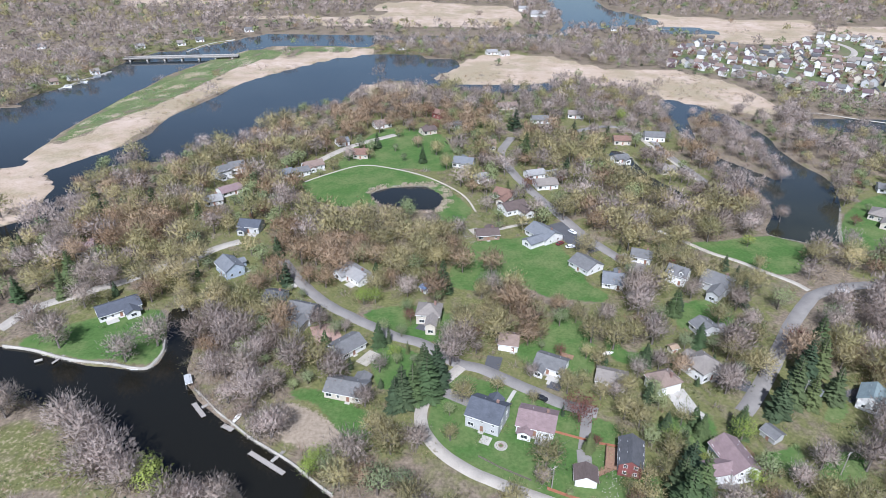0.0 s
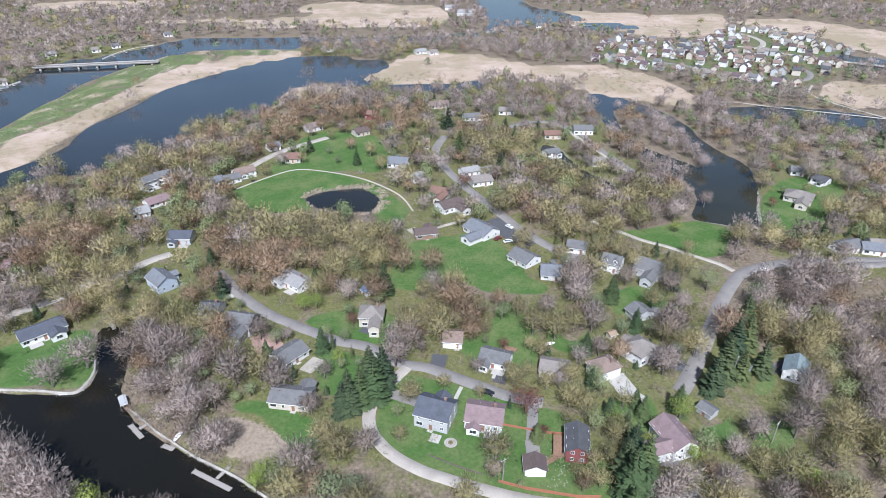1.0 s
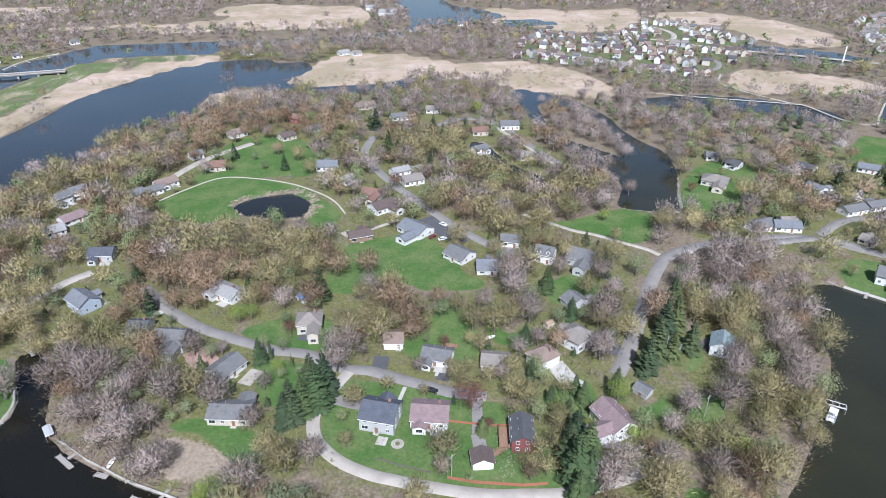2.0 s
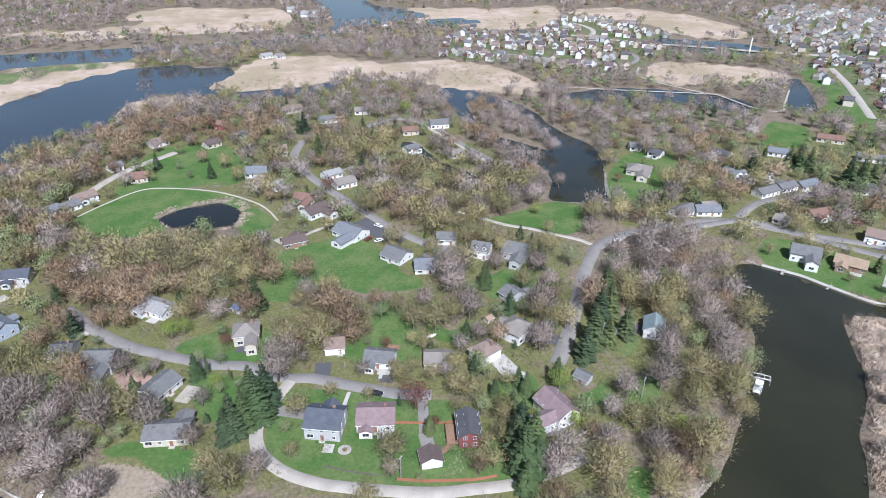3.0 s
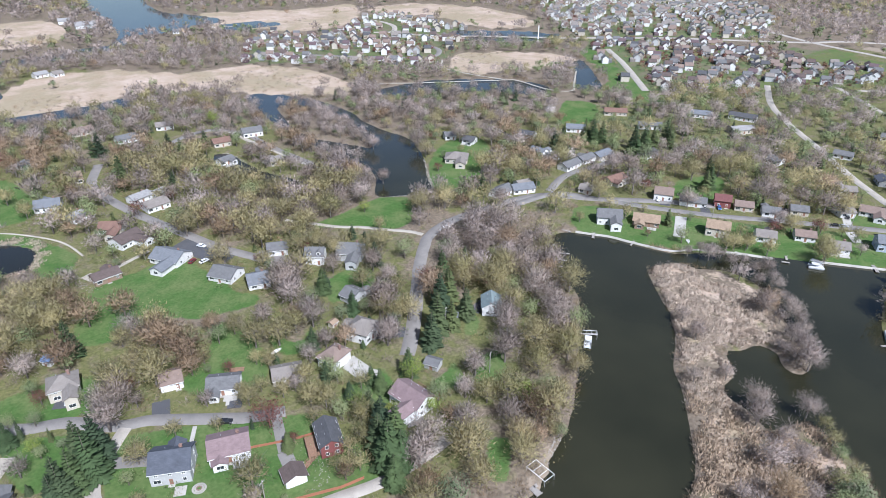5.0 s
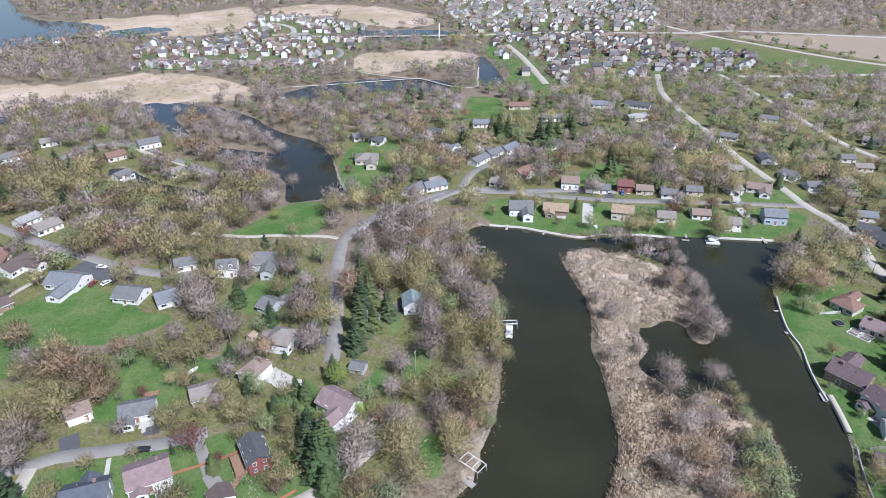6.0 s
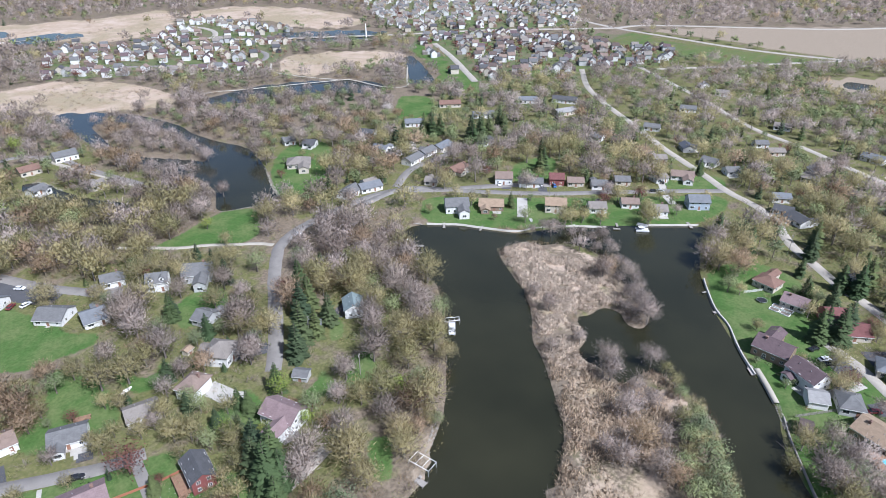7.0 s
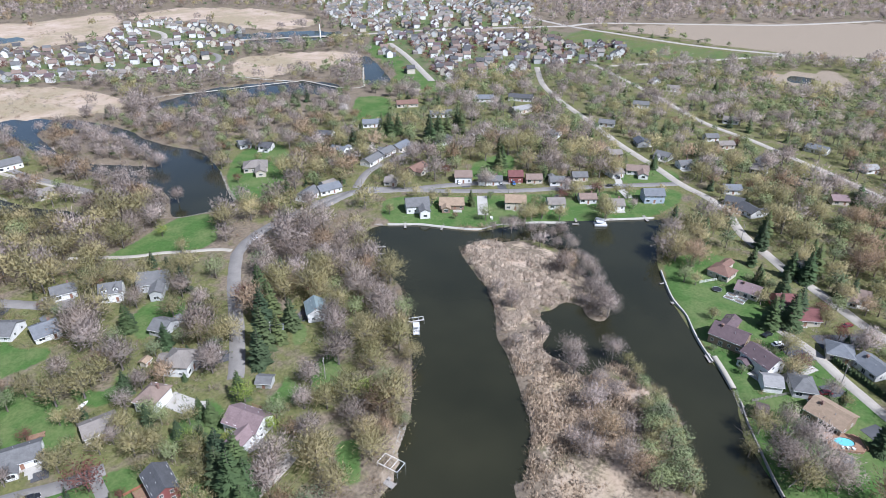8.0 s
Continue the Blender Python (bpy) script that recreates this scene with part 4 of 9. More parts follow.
house(72.7, 232.1, -13, 9.4, 11.0, 2.6, 'blue_grey', 'white', 'plain')
house(90.5, 253.2, -22, 9.6, 9.0, 3.0, 'grey', 'white', 'plain')
house(101.3, 235.5, -36, 9.0, 9.0, 4.4, 'grey', 'white', 'dormer')
house(116.2, 229.6, -41, 12.3, 11.0, 4.0, 'grey', 'pale_grey', 'wing')
house(229.0, 298.5, -41, 14.8, 12.0, 3.2, 'taupe', 'cream', 'wing', hip=True)
house(256.8, 320.7, -60, 9.0, 8.0, 2.8, 'charcoal', 'white', 'plain')
house(217.8, 242.8, 13, 13.9, 9.0, 2.8, 'grey', 'white', 'plain')
house(234.0, 243.4, -12, 8.6, 8.0, 2.8, 'taupe', 'white', 'plain')
house(279.9, 278.0, -80, 11.2, 7.0, 2.6, 'blue_grey', 'white', 'plain')
house(280.7, 266.5, -22, 6.8, 7.0, 2.6, 'grey', 'white', 'plain')
house(277.5, 248.8, 7, 15.3, 8.0, 3.0, 'grey', 'white', 'plain')
house(293.0, 250.7, 5, 13.3, 8.0, 3.0, 'grey', 'white', 'plain')
house(306.9, 249.4, 6, 15.0, 8.0, 3.0, 'blue_grey', 'cream', 'plain')
house(258.8, 217.7, -63, 7.5, 8.0, 2.6, 'taupe', 'cream', 'plain')
house(282.7, 218.0, -1, 14.0, 8.0, 2.6, 'red_brown', 'cream', 'plain')
house(332.7, 233.7, 3, 12.2, 8.0, 2.8, 'charcoal', 'white', 'plain')
house(239.9, 185.0, -45, 13.0, 10.0, 4.2, 'grey', 'white', 'wing')
house(253.8, 172.7, -54, 13.7, 10.0, 2.8, 'tan', 'brown_wall', 'plain')
house(272.5, 144.8, -58, 11.5, 9.0, 4.6, 'tan', 'cream', 'plain')
house(285.9, 127.8, -54, 9.6, 9.0, 3.0, 'taupe', 'white', 'plain')
house(302.0, 117.0, -54, 9.7, 8.0, 2.8, 'brown', 'white', 'plain')
house(303.1, 102.0, -54, 9.8, 9.0, 2.8, 'taupe', 'white', 'plain')
house(323.2, 88.5, -54, 11.6, 9.0, 4.6, 'blue_grey', 'pale_blue', 'plain')
house(286.5, 187.0, -54, 10.4, 9.0, 4.0, 'brown', 'white', 'plain')
house(292.6, 172.6, -54, 14.5, 8.0, 2.8, 'grey', 'white', 'garage_door')
house(304.5, 162.8, -54, 8.8, 8.0, 4.0, 'maroon', 'red', 'plain')
house(309.5, 153.4, -54, 9.8, 8.0, 2.8, 'brown', 'cream', 'plain')
house(314.2, 141.1, -54, 9.0, 8.0, 2.8, 'grey', 'white', 'plain')
house(328.0, 133.5, -54, 9.2, 8.0, 2.8, 'grey', 'cream', 'plain')
house(345.1, 118.6, -31, 8.9, 8.0, 2.8, 'taupe', 'white', 'plain')
house(357.1, 109.4, -66, 13.6, 9.0, 2.8, 'brown', 'white', 'wing')
house(390.1, 104.2, -98, 10.2, 8.0, 2.8, 'grey', 'white', 'plain')
house(432.1, 159.4, -74, 11.9, 8.0, 2.8, 'grey', 'white', 'plain')
house(388.5, 179.8, -86, 9.1, 8.0, 2.8, 'grey', 'white', 'plain')
house(377.7, 141.2, -85, 10.4, 8.0, 2.8, 'taupe', 'cream', 'plain')
house(343.5, 50.7, -86, 9.9, 8.0, 2.8, 'charcoal', 'white', 'plain')
house(336.4, 41.5, -127, 12.3, 9.0, 2.8, 'charcoal', 'white', 'plain')
house(263.3, 37.0, -103, 9.7, 9.0, 3.0, 'red_brown', 'cream', 'wing', hip=True)
house(254.5, 24.3, -93, 9.8, 9.0, 2.8, 'mauve', 'cream', 'plain')
house(251.8, 10.4, -57, 8.8, 9.0, 4.0, 'maroon', 'red', 'plain')
house(246.6, 3.5, -58, 12.3, 10.0, 2.8, 'maroon', 'cream', 'plain')
house(215.6, 22.5, -96, 13.0, 10.0, 4.0, 'plum', 'brown_wall', 'wing')
house(207.4, 9.8, -118, 12.2, 9.0, 4.4, 'plum', 'white', 'plain')
house(198.0, 4.9, -65, 6.4, 7.0, 3.0, 'pale_roof', 'white', 'garage')
house(201.9, -3.9, -68, 7.5, 9.0, 3.2, 'grey', 'pale_grey', 'plain', hip=True)
house(229.7, -11.7, -80, 9.0, 9.0, 3.2, 'blue_grey', 'cream', 'plain', hip=True)
house(227.1, -22.4, -128, 10.5, 9.0, 2.8, 'blue_grey', 'white', 'plain')
house(191.5, -13.4, -110, 12.4, 11.0, 3.4, 'tan', 'brown_wall', 'plain')
house(181.9, 4.5, -80, 3.6, 6.0, 2.4, 'umber', 'brown_wall', 'shed')
house(174.1, -19.6, -84, 2.6, 4.5, 2.2, 'grey', 'white', 'shed')
house(293.1, 8.1, -101, 8.3, 9.0, 2.8, 'charcoal', 'pale_grey', 'plain')
house(275.7, -13.1, -83, 8.9, 9.0, 2.8, 'brown', 'white', 'plain')
house(459.5, 26.8, -104, 14.0, 9.0, 2.8, 'blue_grey', 'white', 'plain')
house(399.8, 50.0, -88, 10.0, 8.0, 2.8, 'taupe', 'white', 'plain')
house(230.1, 239.5, -19, 13.8, 9.0, 2.8, 'blue_grey', 'white', 'plain')
house(-126.7, 206.2, 38, 16.5, 9.0, 2.8, 'slate', 'white', 'plain')
house(-162.7, 252.9, 17, 8.4, 10.0, 3.0, 'mauve', 'pale_grey', 'plain')
house(-92.1, 237.2, -49, 12.0, 9.0, 4.0, 'blue_grey', 'pale_blue', 'plain')
house(-93.9, 278.0, -8, 11.3, 9.0, 3.4, 'slate', 'pale_grey', 'plain')
house(-129.4, 344.7, 47, 10.0, 8.0, 4.4, 'grey', 'white', 'plain')
house(-122.7, 352.6, 31, 9.6, 8.0, 4.4, 'grey', 'white', 'plain')
house(-93.0, 346.5, 37, 9.2, 8.0, 2.8, 'blue_grey', 'white', 'plain')
house(-84.7, 349.5, 33, 10.5, 8.0, 2.8, 'grey', 'white', 'plain')
house(-79.1, 359.7, 33, 12.7, 9.0, 2.8, 'brown', 'white', 'plain')
house(-122.7, 308.3, 28, 9.8, 9.0, 2.6, 'pale_roof', 'white', 'plain')
house(-117.8, 321.8, 43, 13.2, 9.0, 2.6, 'mauve', 'white', 'plain')
house(-52.7, 380.7, 2, 9.9, 10.0, 3.0, 'red_brown', 'cream', 'plain')
house(-67.6, 402.5, 26, 8.5, 8.0, 3.0, 'blue_grey', 'white', 'plain')
house(29.7, 401.9, 2, 8.6, 8.0, 3.2, 'tan', 'cream', 'plain')
house(12.2, 367.5, -15, 13.1, 11.0, 3.0, 'blue_grey', 'white', 'plain')
house(21.4, 342.9, 19, 5.9, 8.0, 3.4, 'pale_roof', 'white', 'plain')
house(33.7, 320.3, -30, 11.6, 10.0, 3.0, 'red_brown', 'cream', 'wing')
house(36.2, 302.8, 29, 14.1, 10.0, 3.4, 'umber', 'white', 'wing')
house(57.7, 335.9, 13, 13.2, 10.0, 3.0, 'taupe', 'white', 'plain')
house(53.2, 350.2, 20, 11.8, 8.0, 3.0, 'pale_roof', 'white', 'plain')
house(63.5, 350.3, 30, 7.5, 7.0, 3.0, 'pale_roof', 'white', 'plain')
house(119.6, 412.2, -3, 12.4, 9.0, 3.2, 'red_brown', 'cream', 'plain')
house(143.6, 420.3, -7, 14.3, 10.0, 3.6, 'grey', 'white', 'plain')
house(134.3, 360.0, 13, 10.1, 8.0, 2.8, 'taupe', 'cream', 'plain')
house(-45.1, 441.4, 27, 12.9, 9.0, 3.0, 'brown', 'white', 'plain')
house(-11.5, 428.1, 29, 11.1, 8.0, 3.0, 'umber', 'cream', 'plain')
house(-4.1, 464.2, -41, 8.4, 8.0, 4.0, 'red_brown', 'red', 'plain')
house(11.3, 442.6, 20, 13.0, 8.0, 3.0, 'grey', 'white', 'plain')
house(70.6, 456.7, 8, 14.9, 9.0, 3.0, 'grey', 'white', 'plain')
house(98.9, 470.0, -11, 12.6, 9.0, 3.0, 'taupe', 'white', 'plain')
house(48.5, 490.5, 14, 16.2, 9.0, 3.0, 'brown', 'cream', 'plain')
house(110.2, 378.5, 19, 10.2, 7.0, 2.8, 'grey', 'white', 'plain')
house(-326.9, 559.5, 49, 8.5, 8.0, 3.0, 'grey', 'white', 'plain')
house(-319.7, 584.3, 39, 7.6, 8.0, 3.0, 'taupe', 'white', 'plain')
house(-336.6, 545.9, 40, 6.5, 8.0, 3.0, 'brown', 'cream', 'plain')
house(-427.4, 688.4, 20, 10.5, 9.0, 3.0, 'grey', 'white', 'plain')
house(-326.2, 696.5, 43, 9.4, 9.0, 3.0, 'pale_roof', 'white', 'plain')
house(-288.9, 716.0, 24, 9.3, 9.0, 3.0, 'taupe', 'white', 'plain')
house(-275.8, 736.4, 26, 9.0, 9.0, 3.0, 'grey', 'white', 'plain')
house(-238.3, 800.1, 27, 10.1, 9.0, 3.0, 'grey', 'white', 'plain')
house(48.5, 689.7, 17, 12.7, 9.0, 3.0, 'pale_roof', 'white', 'plain')
house(61.5, 684.8, 20, 9.8, 9.0, 3.0, 'taupe', 'white', 'plain')
house(-48.0, 708.3, 26, 7.9, 8.0, 3.0, 'grey', 'white', 'plain')
house(113.7, 992.1, -5, 14.8, 11.0, 4.0, 'pale_roof', 'white', 'plain')
house(130.6, 943.4, -3, 25.3, 14.0, 4.0, 'pale_roof', 'white', 'plain')
house(215.0, 839.3, -8, 14.1, 10.0, 3.0, 'grey', 'white', 'plain')
house(250.7, 335.2, -22, 8.2, 8.0, 3.0, 'grey', 'white', 'plain')
house(332.9, 296.4, -43, 14.1, 9.0, 3.0, 'blue_grey', 'white', 'plain')
house(386.7, 306.4, -44, 17.8, 9.0, 3.0, 'red_brown', 'cream', 'plain')
house(380.5, 269.5, -45, 17.1, 8.0, 3.0, 'grey', 'white', 'plain')
house(434.8, 264.8, -54, 15.9, 9.0, 3.0, 'blue_grey', 'white', 'plain')
house(454.2, 242.1, -69, 20.6, 9.0, 3.0, 'charcoal', 'white', 'plain')
house(425.4, 226.0, -25, 18.5, 9.0, 3.0, 'pale_roof', 'cream', 'plain')
house(295.7, 306.0, -66, 12.1, 8.0, 3.0, 'charcoal', 'white', 'plain')
house(490.8, 88.2, -75, 11.5, 8.0, 3.0, 'taupe', 'white', 'plain')
house(555.2, 150.6, -73, 11.4, 8.0, 3.0, 'taupe', 'white', 'plain')
house(491.9, 156.1, -69, 12.8, 8.0, 3.0, 'grey', 'white', 'plain')

house(101.1, 143.5, -60, 5.4, 4.6, 2.4, 'grey', 'pale_grey', 'shed')
house(84.0, 185.7, 20, 3.2, 2.6, 2.0, 'tan', 'cream', 'shed')
house(375.3, 131.0, -52, 9.0, 8.0, 2.8, 'taupe', 'cream', 'plain')
house(406.3, 124.9, 38, 11.0, 8.0, 2.8, 'slate', 'pale_grey', 'plain')
house(382.5, 89.3, -45, 9.0, 8.0, 2.8, 'grey', 'white', 'plain')
house(360.0, 56.4, -60, 10.0, 8.0, 2.8, 'blue_grey', 'white', 'plain')
house(433.9, 78.1, -52, 11.0, 7.5, 2.8, 'taupe', 'cream', 'plain')
house(413.9, 50.1, 38, 9.0, 8.0, 2.8, 'grey', 'cream', 'plain')
house(439.7, -3.4, -45, 9.0, 8.0, 2.8, 'pale_roof', 'white', 'plain')
house(378.5, 5.9, -60, 9.0, 8.0, 2.8, 'mauve', 'cream', 'plain')
house(443.6, 89.8, -52, 9.0, 7.5, 2.8, 'grey', 'white', 'plain')
house(572.2, 171.9, 38, 9.0, 8.0, 2.8, 'pale_roof', 'white', 'plain')


# ---- far housing estates: each house a copy of a few kinds ----
def garage_wing():
    bm = gable_roof(5.0, 5.0, 2.5, 1.5, 0.3)
    box(bm, -2.7, -2.7, -0.4, 2.6, 2.7, 2.55)
    return bm


def estate_house(l, d, h, roof, wall):
    rise = d * 0.38
    ob = thing("estate_house", pose(0, 0, -900), f"{wall.replace('_', ' ')} two-storey estate house with a {roof.replace('_', ' ')} roof", "house", "estate houses")
    part("wall", gable_walls(l, d, h, rise), WALL[wall], ob)
    part("roof", gable_roof(l, d, h, rise), ROOF[roof], ob)
    part("garage_wing", garage_wing(), ROOF[roof], ob, "", pose(l * 0.3, -d / 2 - 1.5, 0, 0, 0, 90))
    return ob


KINDS = [estate_house(7.4, 6.0, 5.2, r, w) for r, w in (("grey", "white"), ("umber", "white"), ("brown", "cream"), ("charcoal", "cream"), ("taupe", "pale_grey"), ("umber", "white"), ("brown", "white"), ("plum", "white"))]
erng = random.Random(8)
used, spare = [False] * len(KINDS), []


def estate(line, heading, gap_along, gap_across):
    """Back-to-back rows of houses inside an outline of the plan."""
    c, s = math.cos(radians(heading)), math.sin(radians(heading))
    mid = line.mean(0)
    spots = []
    for i in range(-40, 41):
        for j in range(-40, 41):
            row = j * gap_across + (3 if j % 2 else -3)
            bend = 24 * math.sin(i * 0.16 + j * 0.11) + 13 * math.sin(i * 0.37 + 1.0)
            u, v = i * gap_along + erng.uniform(-4, 4) + (j % 3) * 5 + 16 * math.sin(j * 0.31), row + bend + erng.uniform(-4, 4)
            spots.append((mid[0] + u * c - v * s, mid[1] + u * s + v * c, heading + (0 if j % 2 else 180) + (90 if erng.random() < 0.5 else 0) + 7 * math.cos(i * 0.13 + j * 0.3) + erng.uniform(-9, 9)))
    a = np.array(spots)
    ok = (depth_in(line, a[:, 0], a[:, 1]) > 3) & (land(a[:, 0], a[:, 1]) > 8) & (paved(a[:, 0], a[:, 1]) > 9)
    return [tuple(p) for p in a[ok]]


EST = estate(smooth(SUBURB_A), -42, 14.5, 18.5) + estate(smooth(SUBURB_B), 38, 13.5, 17.5)
EST.sort(key=lambda p: math.hypot(p[0], p[1]))
ESTATE_XY = np.array([p[:2] for p in EST])
for k, (x, y, a) in enumerate(EST):
    i = erng.randrange(len(KINDS))
    m = pose(x, y, LAND, 0, 0, a)
    if k >= 300:
        spare.append((i, m))
    elif used[i]:
        copy_thing(KINDS[i], m)
    else:
        KINDS[i].matrix_basis, used[i] = m, True


def joined(name, pairs, mats, label, category):
    """Many far pieces as one mesh: pairs of a mesh and a pose."""
    bm = bmesh.new()
    for me, m, slot in pairs:
        n = len(bm.verts)
        vs = [bm.verts.new(m @ v.co) for v in me.vertices]
        for p in me.polygons:
            bm.faces.new([vs[q] for q in p.vertices]).material_index = slot
    me = bpy.data.meshes.new(name)
    bm.to_mesh(me)
    bm.free()
    for q in mats:
        me.materials.append(q)
    return tagged(new(name, me), label, category, kind="stuff")


if spare:
    wl, rf = gable_walls(7.4, 6.0, 5.2, 2.3), gable_roof(7.4, 6.0, 5.2, 2.3)
    wl_me, rf_me = shared(wl, "far_wall", M["trim"]), shared(rf, "far_roof", M["trim"])
    joined("far_houses", [q for i, m in spare for q in ((wl_me, m, 0 if i % 3 else 1), (rf_me, m, 2 + i % 3))],
           [WALL["white"], WALL["cream"], ROOF["grey"], ROOF["taupe"], ROOF["brown"]], "rows of far pale estate houses", "houses")

# ---- trees ----
trng = np.random.default_rng(11)
ICO = bmesh.new()
bmesh.ops.create_icosphere(ICO, subdivisions=1, radius=1.0)
ICO_V, ICO_F = np.array([v.co[:] for v in ICO.verts]), np.array([[v.index for v in f.verts] for f in ICO.faces])
ICO.free()


def tubes(segs, sides=4):
    """Tapered limbs as arrays: rows of start, end and the two radii."""
    vs, fs, n = [], [], 0
    for a, b, ra, rb in segs:
        a, b = np.array(a, float), np.array(b, float)
        d = (b - a) / (np.linalg.norm(b - a) + 1e-9)
        u = np.cross(d, (0.3, 0.9, 0.2))
        u /= np.linalg.norm(u) + 1e-9
        w = np.cross(d, u)
        for c, r in ((a, ra), (b, rb)):
            for k in range(sides):
                t = k * math.tau / sides
                vs.append(c + r * (math.cos(t) * u + math.sin(t) * w))
        for k in range(sides):
            fs.append((n + k, n + (k + 1) % sides, n + sides + (k + 1) % sides))
            fs.append((n + k, n + sides + (k + 1) % sides, n + sides + k))
        n += 2 * sides
    return np.array(vs), np.array(fs)


def slivers(p, d, length, width, face=None):
    """A long thin triangle at each place p along d, turned towards face where that is given."""
    n = len(p)
    side = np.cross(d, trng.normal(size=(n, 3)) if face is None else face)
    side /= np.linalg.norm(side, axis=1)[:, None] + 1e-9
    v = np.stack([p - side * width[:, None] / 2, p + side * width[:, None] / 2, p + d * length[:, None]], 1).reshape(-1, 3)
    return v, np.arange(3 * n).reshape(-1, 3)


def unit(v):
    return v / (np.linalg.norm(v, axis=1)[:, None] + 1e-9)


def limbs(h, spread, count, lean=0.0):
    """The trunk with its limbs and second branches."""
    fork = h * trng.uniform(0.22, 0.34)
    r0 = 0.022 * h + 0.08
    top = np.array([lean * h * 0.2, trng.normal(0, 0.2), h * 0.62])
    segs = [((0, 0, -0.4), (0, 0, fork), r0 * 1.2, r0), ((0, 0, fork), top, r0, r0 * 0.45)]
    for k in range(count):
        a = k * 2.4 + trng.uniform(-0.4, 0.4)
        s = trng.uniform(0.0, 0.9)
        start = np.array((0, 0, fork)) * (1 - s) + top * s
        reach = spread * trng.uniform(0.65, 1.0) * (1 - 0.4 * s)
        end = start + (math.cos(a) * reach, math.sin(a) * reach, h * trng.uniform(0.16, 0.4))
        knee = start * 0.5 + end * 0.5 + (0, 0, -0.04 * h)
        r = r0 * (0.5 - 0.25 * s)
        segs += [(start, knee, r, r * 0.65), (knee, end, r * 0.65, r * 0.22)]
        for q in range(2):
            f = trng.uniform(0.25, 0.95)
            b0 = knee * (1 - f) + end * f
            b1 = b0 + trng.normal(size=3) * (spread * 0.22, spread * 0.22, h * 0.05) + (math.cos(a) * 0.4, math.sin(a) * 0.4, h * 0.1)
            segs.append((b0, b1, r * 0.35, r * 0.1))
    return segs


def puffs(spread, h, count):
    """Rounded masses of foliage that make up a crown: centres and radii."""
    k = np.arange(count) + 0.5
    z = 1 - 1.7 * k / count
    a = k * 2.4 + trng.uniform(0, 6.28)
    r = np.sqrt(np.maximum(0, 1 - z * z))
    d = np.stack([r * np.cos(a), r * np.sin(a), z], 1) * trng.uniform(0.32, 0.68, (count, 1))
    return np.array([0, 0, h * 0.58]) + d * (spread, spread, h * 0.36), spread * trng.uniform(0.45, 0.66, count)


def crown_of_puffs(spread, h, n, count, length, width, twiggy):
    """Leaves lying on rounded masses, or twigs rising out of them, with the soft shading of each mass."""
    c, r = puffs(spread, h, count)
    i = trng.integers(0, count, n)
    d = unit(trng.normal(size=(n, 3)) + (0, 0, 0.35))
    p = c[i] + d * (r[i] * trng.uniform(0.15, 1.3, n) ** 0.7)[:, None]
    out = unit(p - np.array([0, 0, h * 0.45]))
    wild = unit(trng.normal(size=(n, 3)))
    along = unit(d * 0.6 + out * 0.4 + wild * 0.5 + (0, 0, 0.5)) if twiggy else unit(np.cross(d, wild) + wild * 0.35)
    ln, wd = trng.uniform(0.6, 1.35, n) * length, trng.uniform(0.6, 1.4, n) * width
    v, f = slivers(p - along * (ln * 0.4)[:, None], along, ln, wd, None if twiggy else d + wild * 0.45)
    fn = unit(np.cross(v[f[:, 1]] - v[f[:, 0]], v[f[:, 2]] - v[f[:, 0]]))
    soft = unit(d * 0.4 + out * 0.6 + (0, 0, 0.1))
    flip = (fn * soft).sum(1) < 0
    f[flip] = f[flip][:, ::-1]
    fn[flip] *= -1
    vn = np.zeros_like(v)
    for k in range(3):
        vn[f[:, k]] = unit(soft * 0.75 + fn * 0.25)
    return v, f, vn


def haze_crown(spread, h, kinds):
    """A dense twiggy crown: broad sprays deep inside the rounded masses, fine twigs out to their edge. kinds: count, length, width, inner and outer reach."""
    c, r = puffs(spread, h, 13)
    vs, fs, ns, base = [], [], [], 0
    for n, length, width, lo, hi in kinds:
        i = trng.integers(0, len(c), n)
        d = unit(trng.normal(size=(n, 3)) + (0, 0, 0.3))
        p = c[i] + d * (r[i] * trng.uniform(lo, hi, n))[:, None]
        out = unit(p - np.array([0, 0, h * 0.42]))
        along = unit(d * 0.5 + out * 0.5 + trng.normal(size=(n, 3)) * 0.42 + (0, 0, 0.35))
        ln, wd = trng.uniform(0.6, 1.4, n) * length, trng.uniform(0.6, 1.4, n) * width
        v, f = slivers(p - along * (ln * 0.5)[:, None], along, ln, wd)
        fn = unit(np.cross(v[f[:, 1]] - v[f[:, 0]], v[f[:, 2]] - v[f[:, 0]]))
        soft = unit(d * 0.45 + out * 0.55 + (0, 0, 0.05))
        flip = (fn * soft).sum(1) < 0
        f[flip] = f[flip][:, ::-1]
        fn[flip] *= -1
        vs.append(v)
        fs.append(f + base)
        ns.append(np.repeat(unit(soft * 0.7 + fn * 0.3), 3, 0))
        base += len(v)
    return np.vstack(vs), np.vstack(fs), np.vstack(ns)


HAZE = {2: ((560, 1.15, 0.5, 0.1, 1.05), (760, 1.2, 0.2, 0.5, 1.25)), 1: ((215, 1.3, 0.8, 0.1, 1.05), (190, 1.25, 0.36, 0.5, 1.25)),
        0: ((115, 1.5, 1.1, 0.15, 1.05), (55, 1.4, 0.6, 0.6, 1.25)), -2: ((52, 2.0, 1.9, 0.2, 1.1), (16, 1.7, 1.2, 0.7, 1.2))}


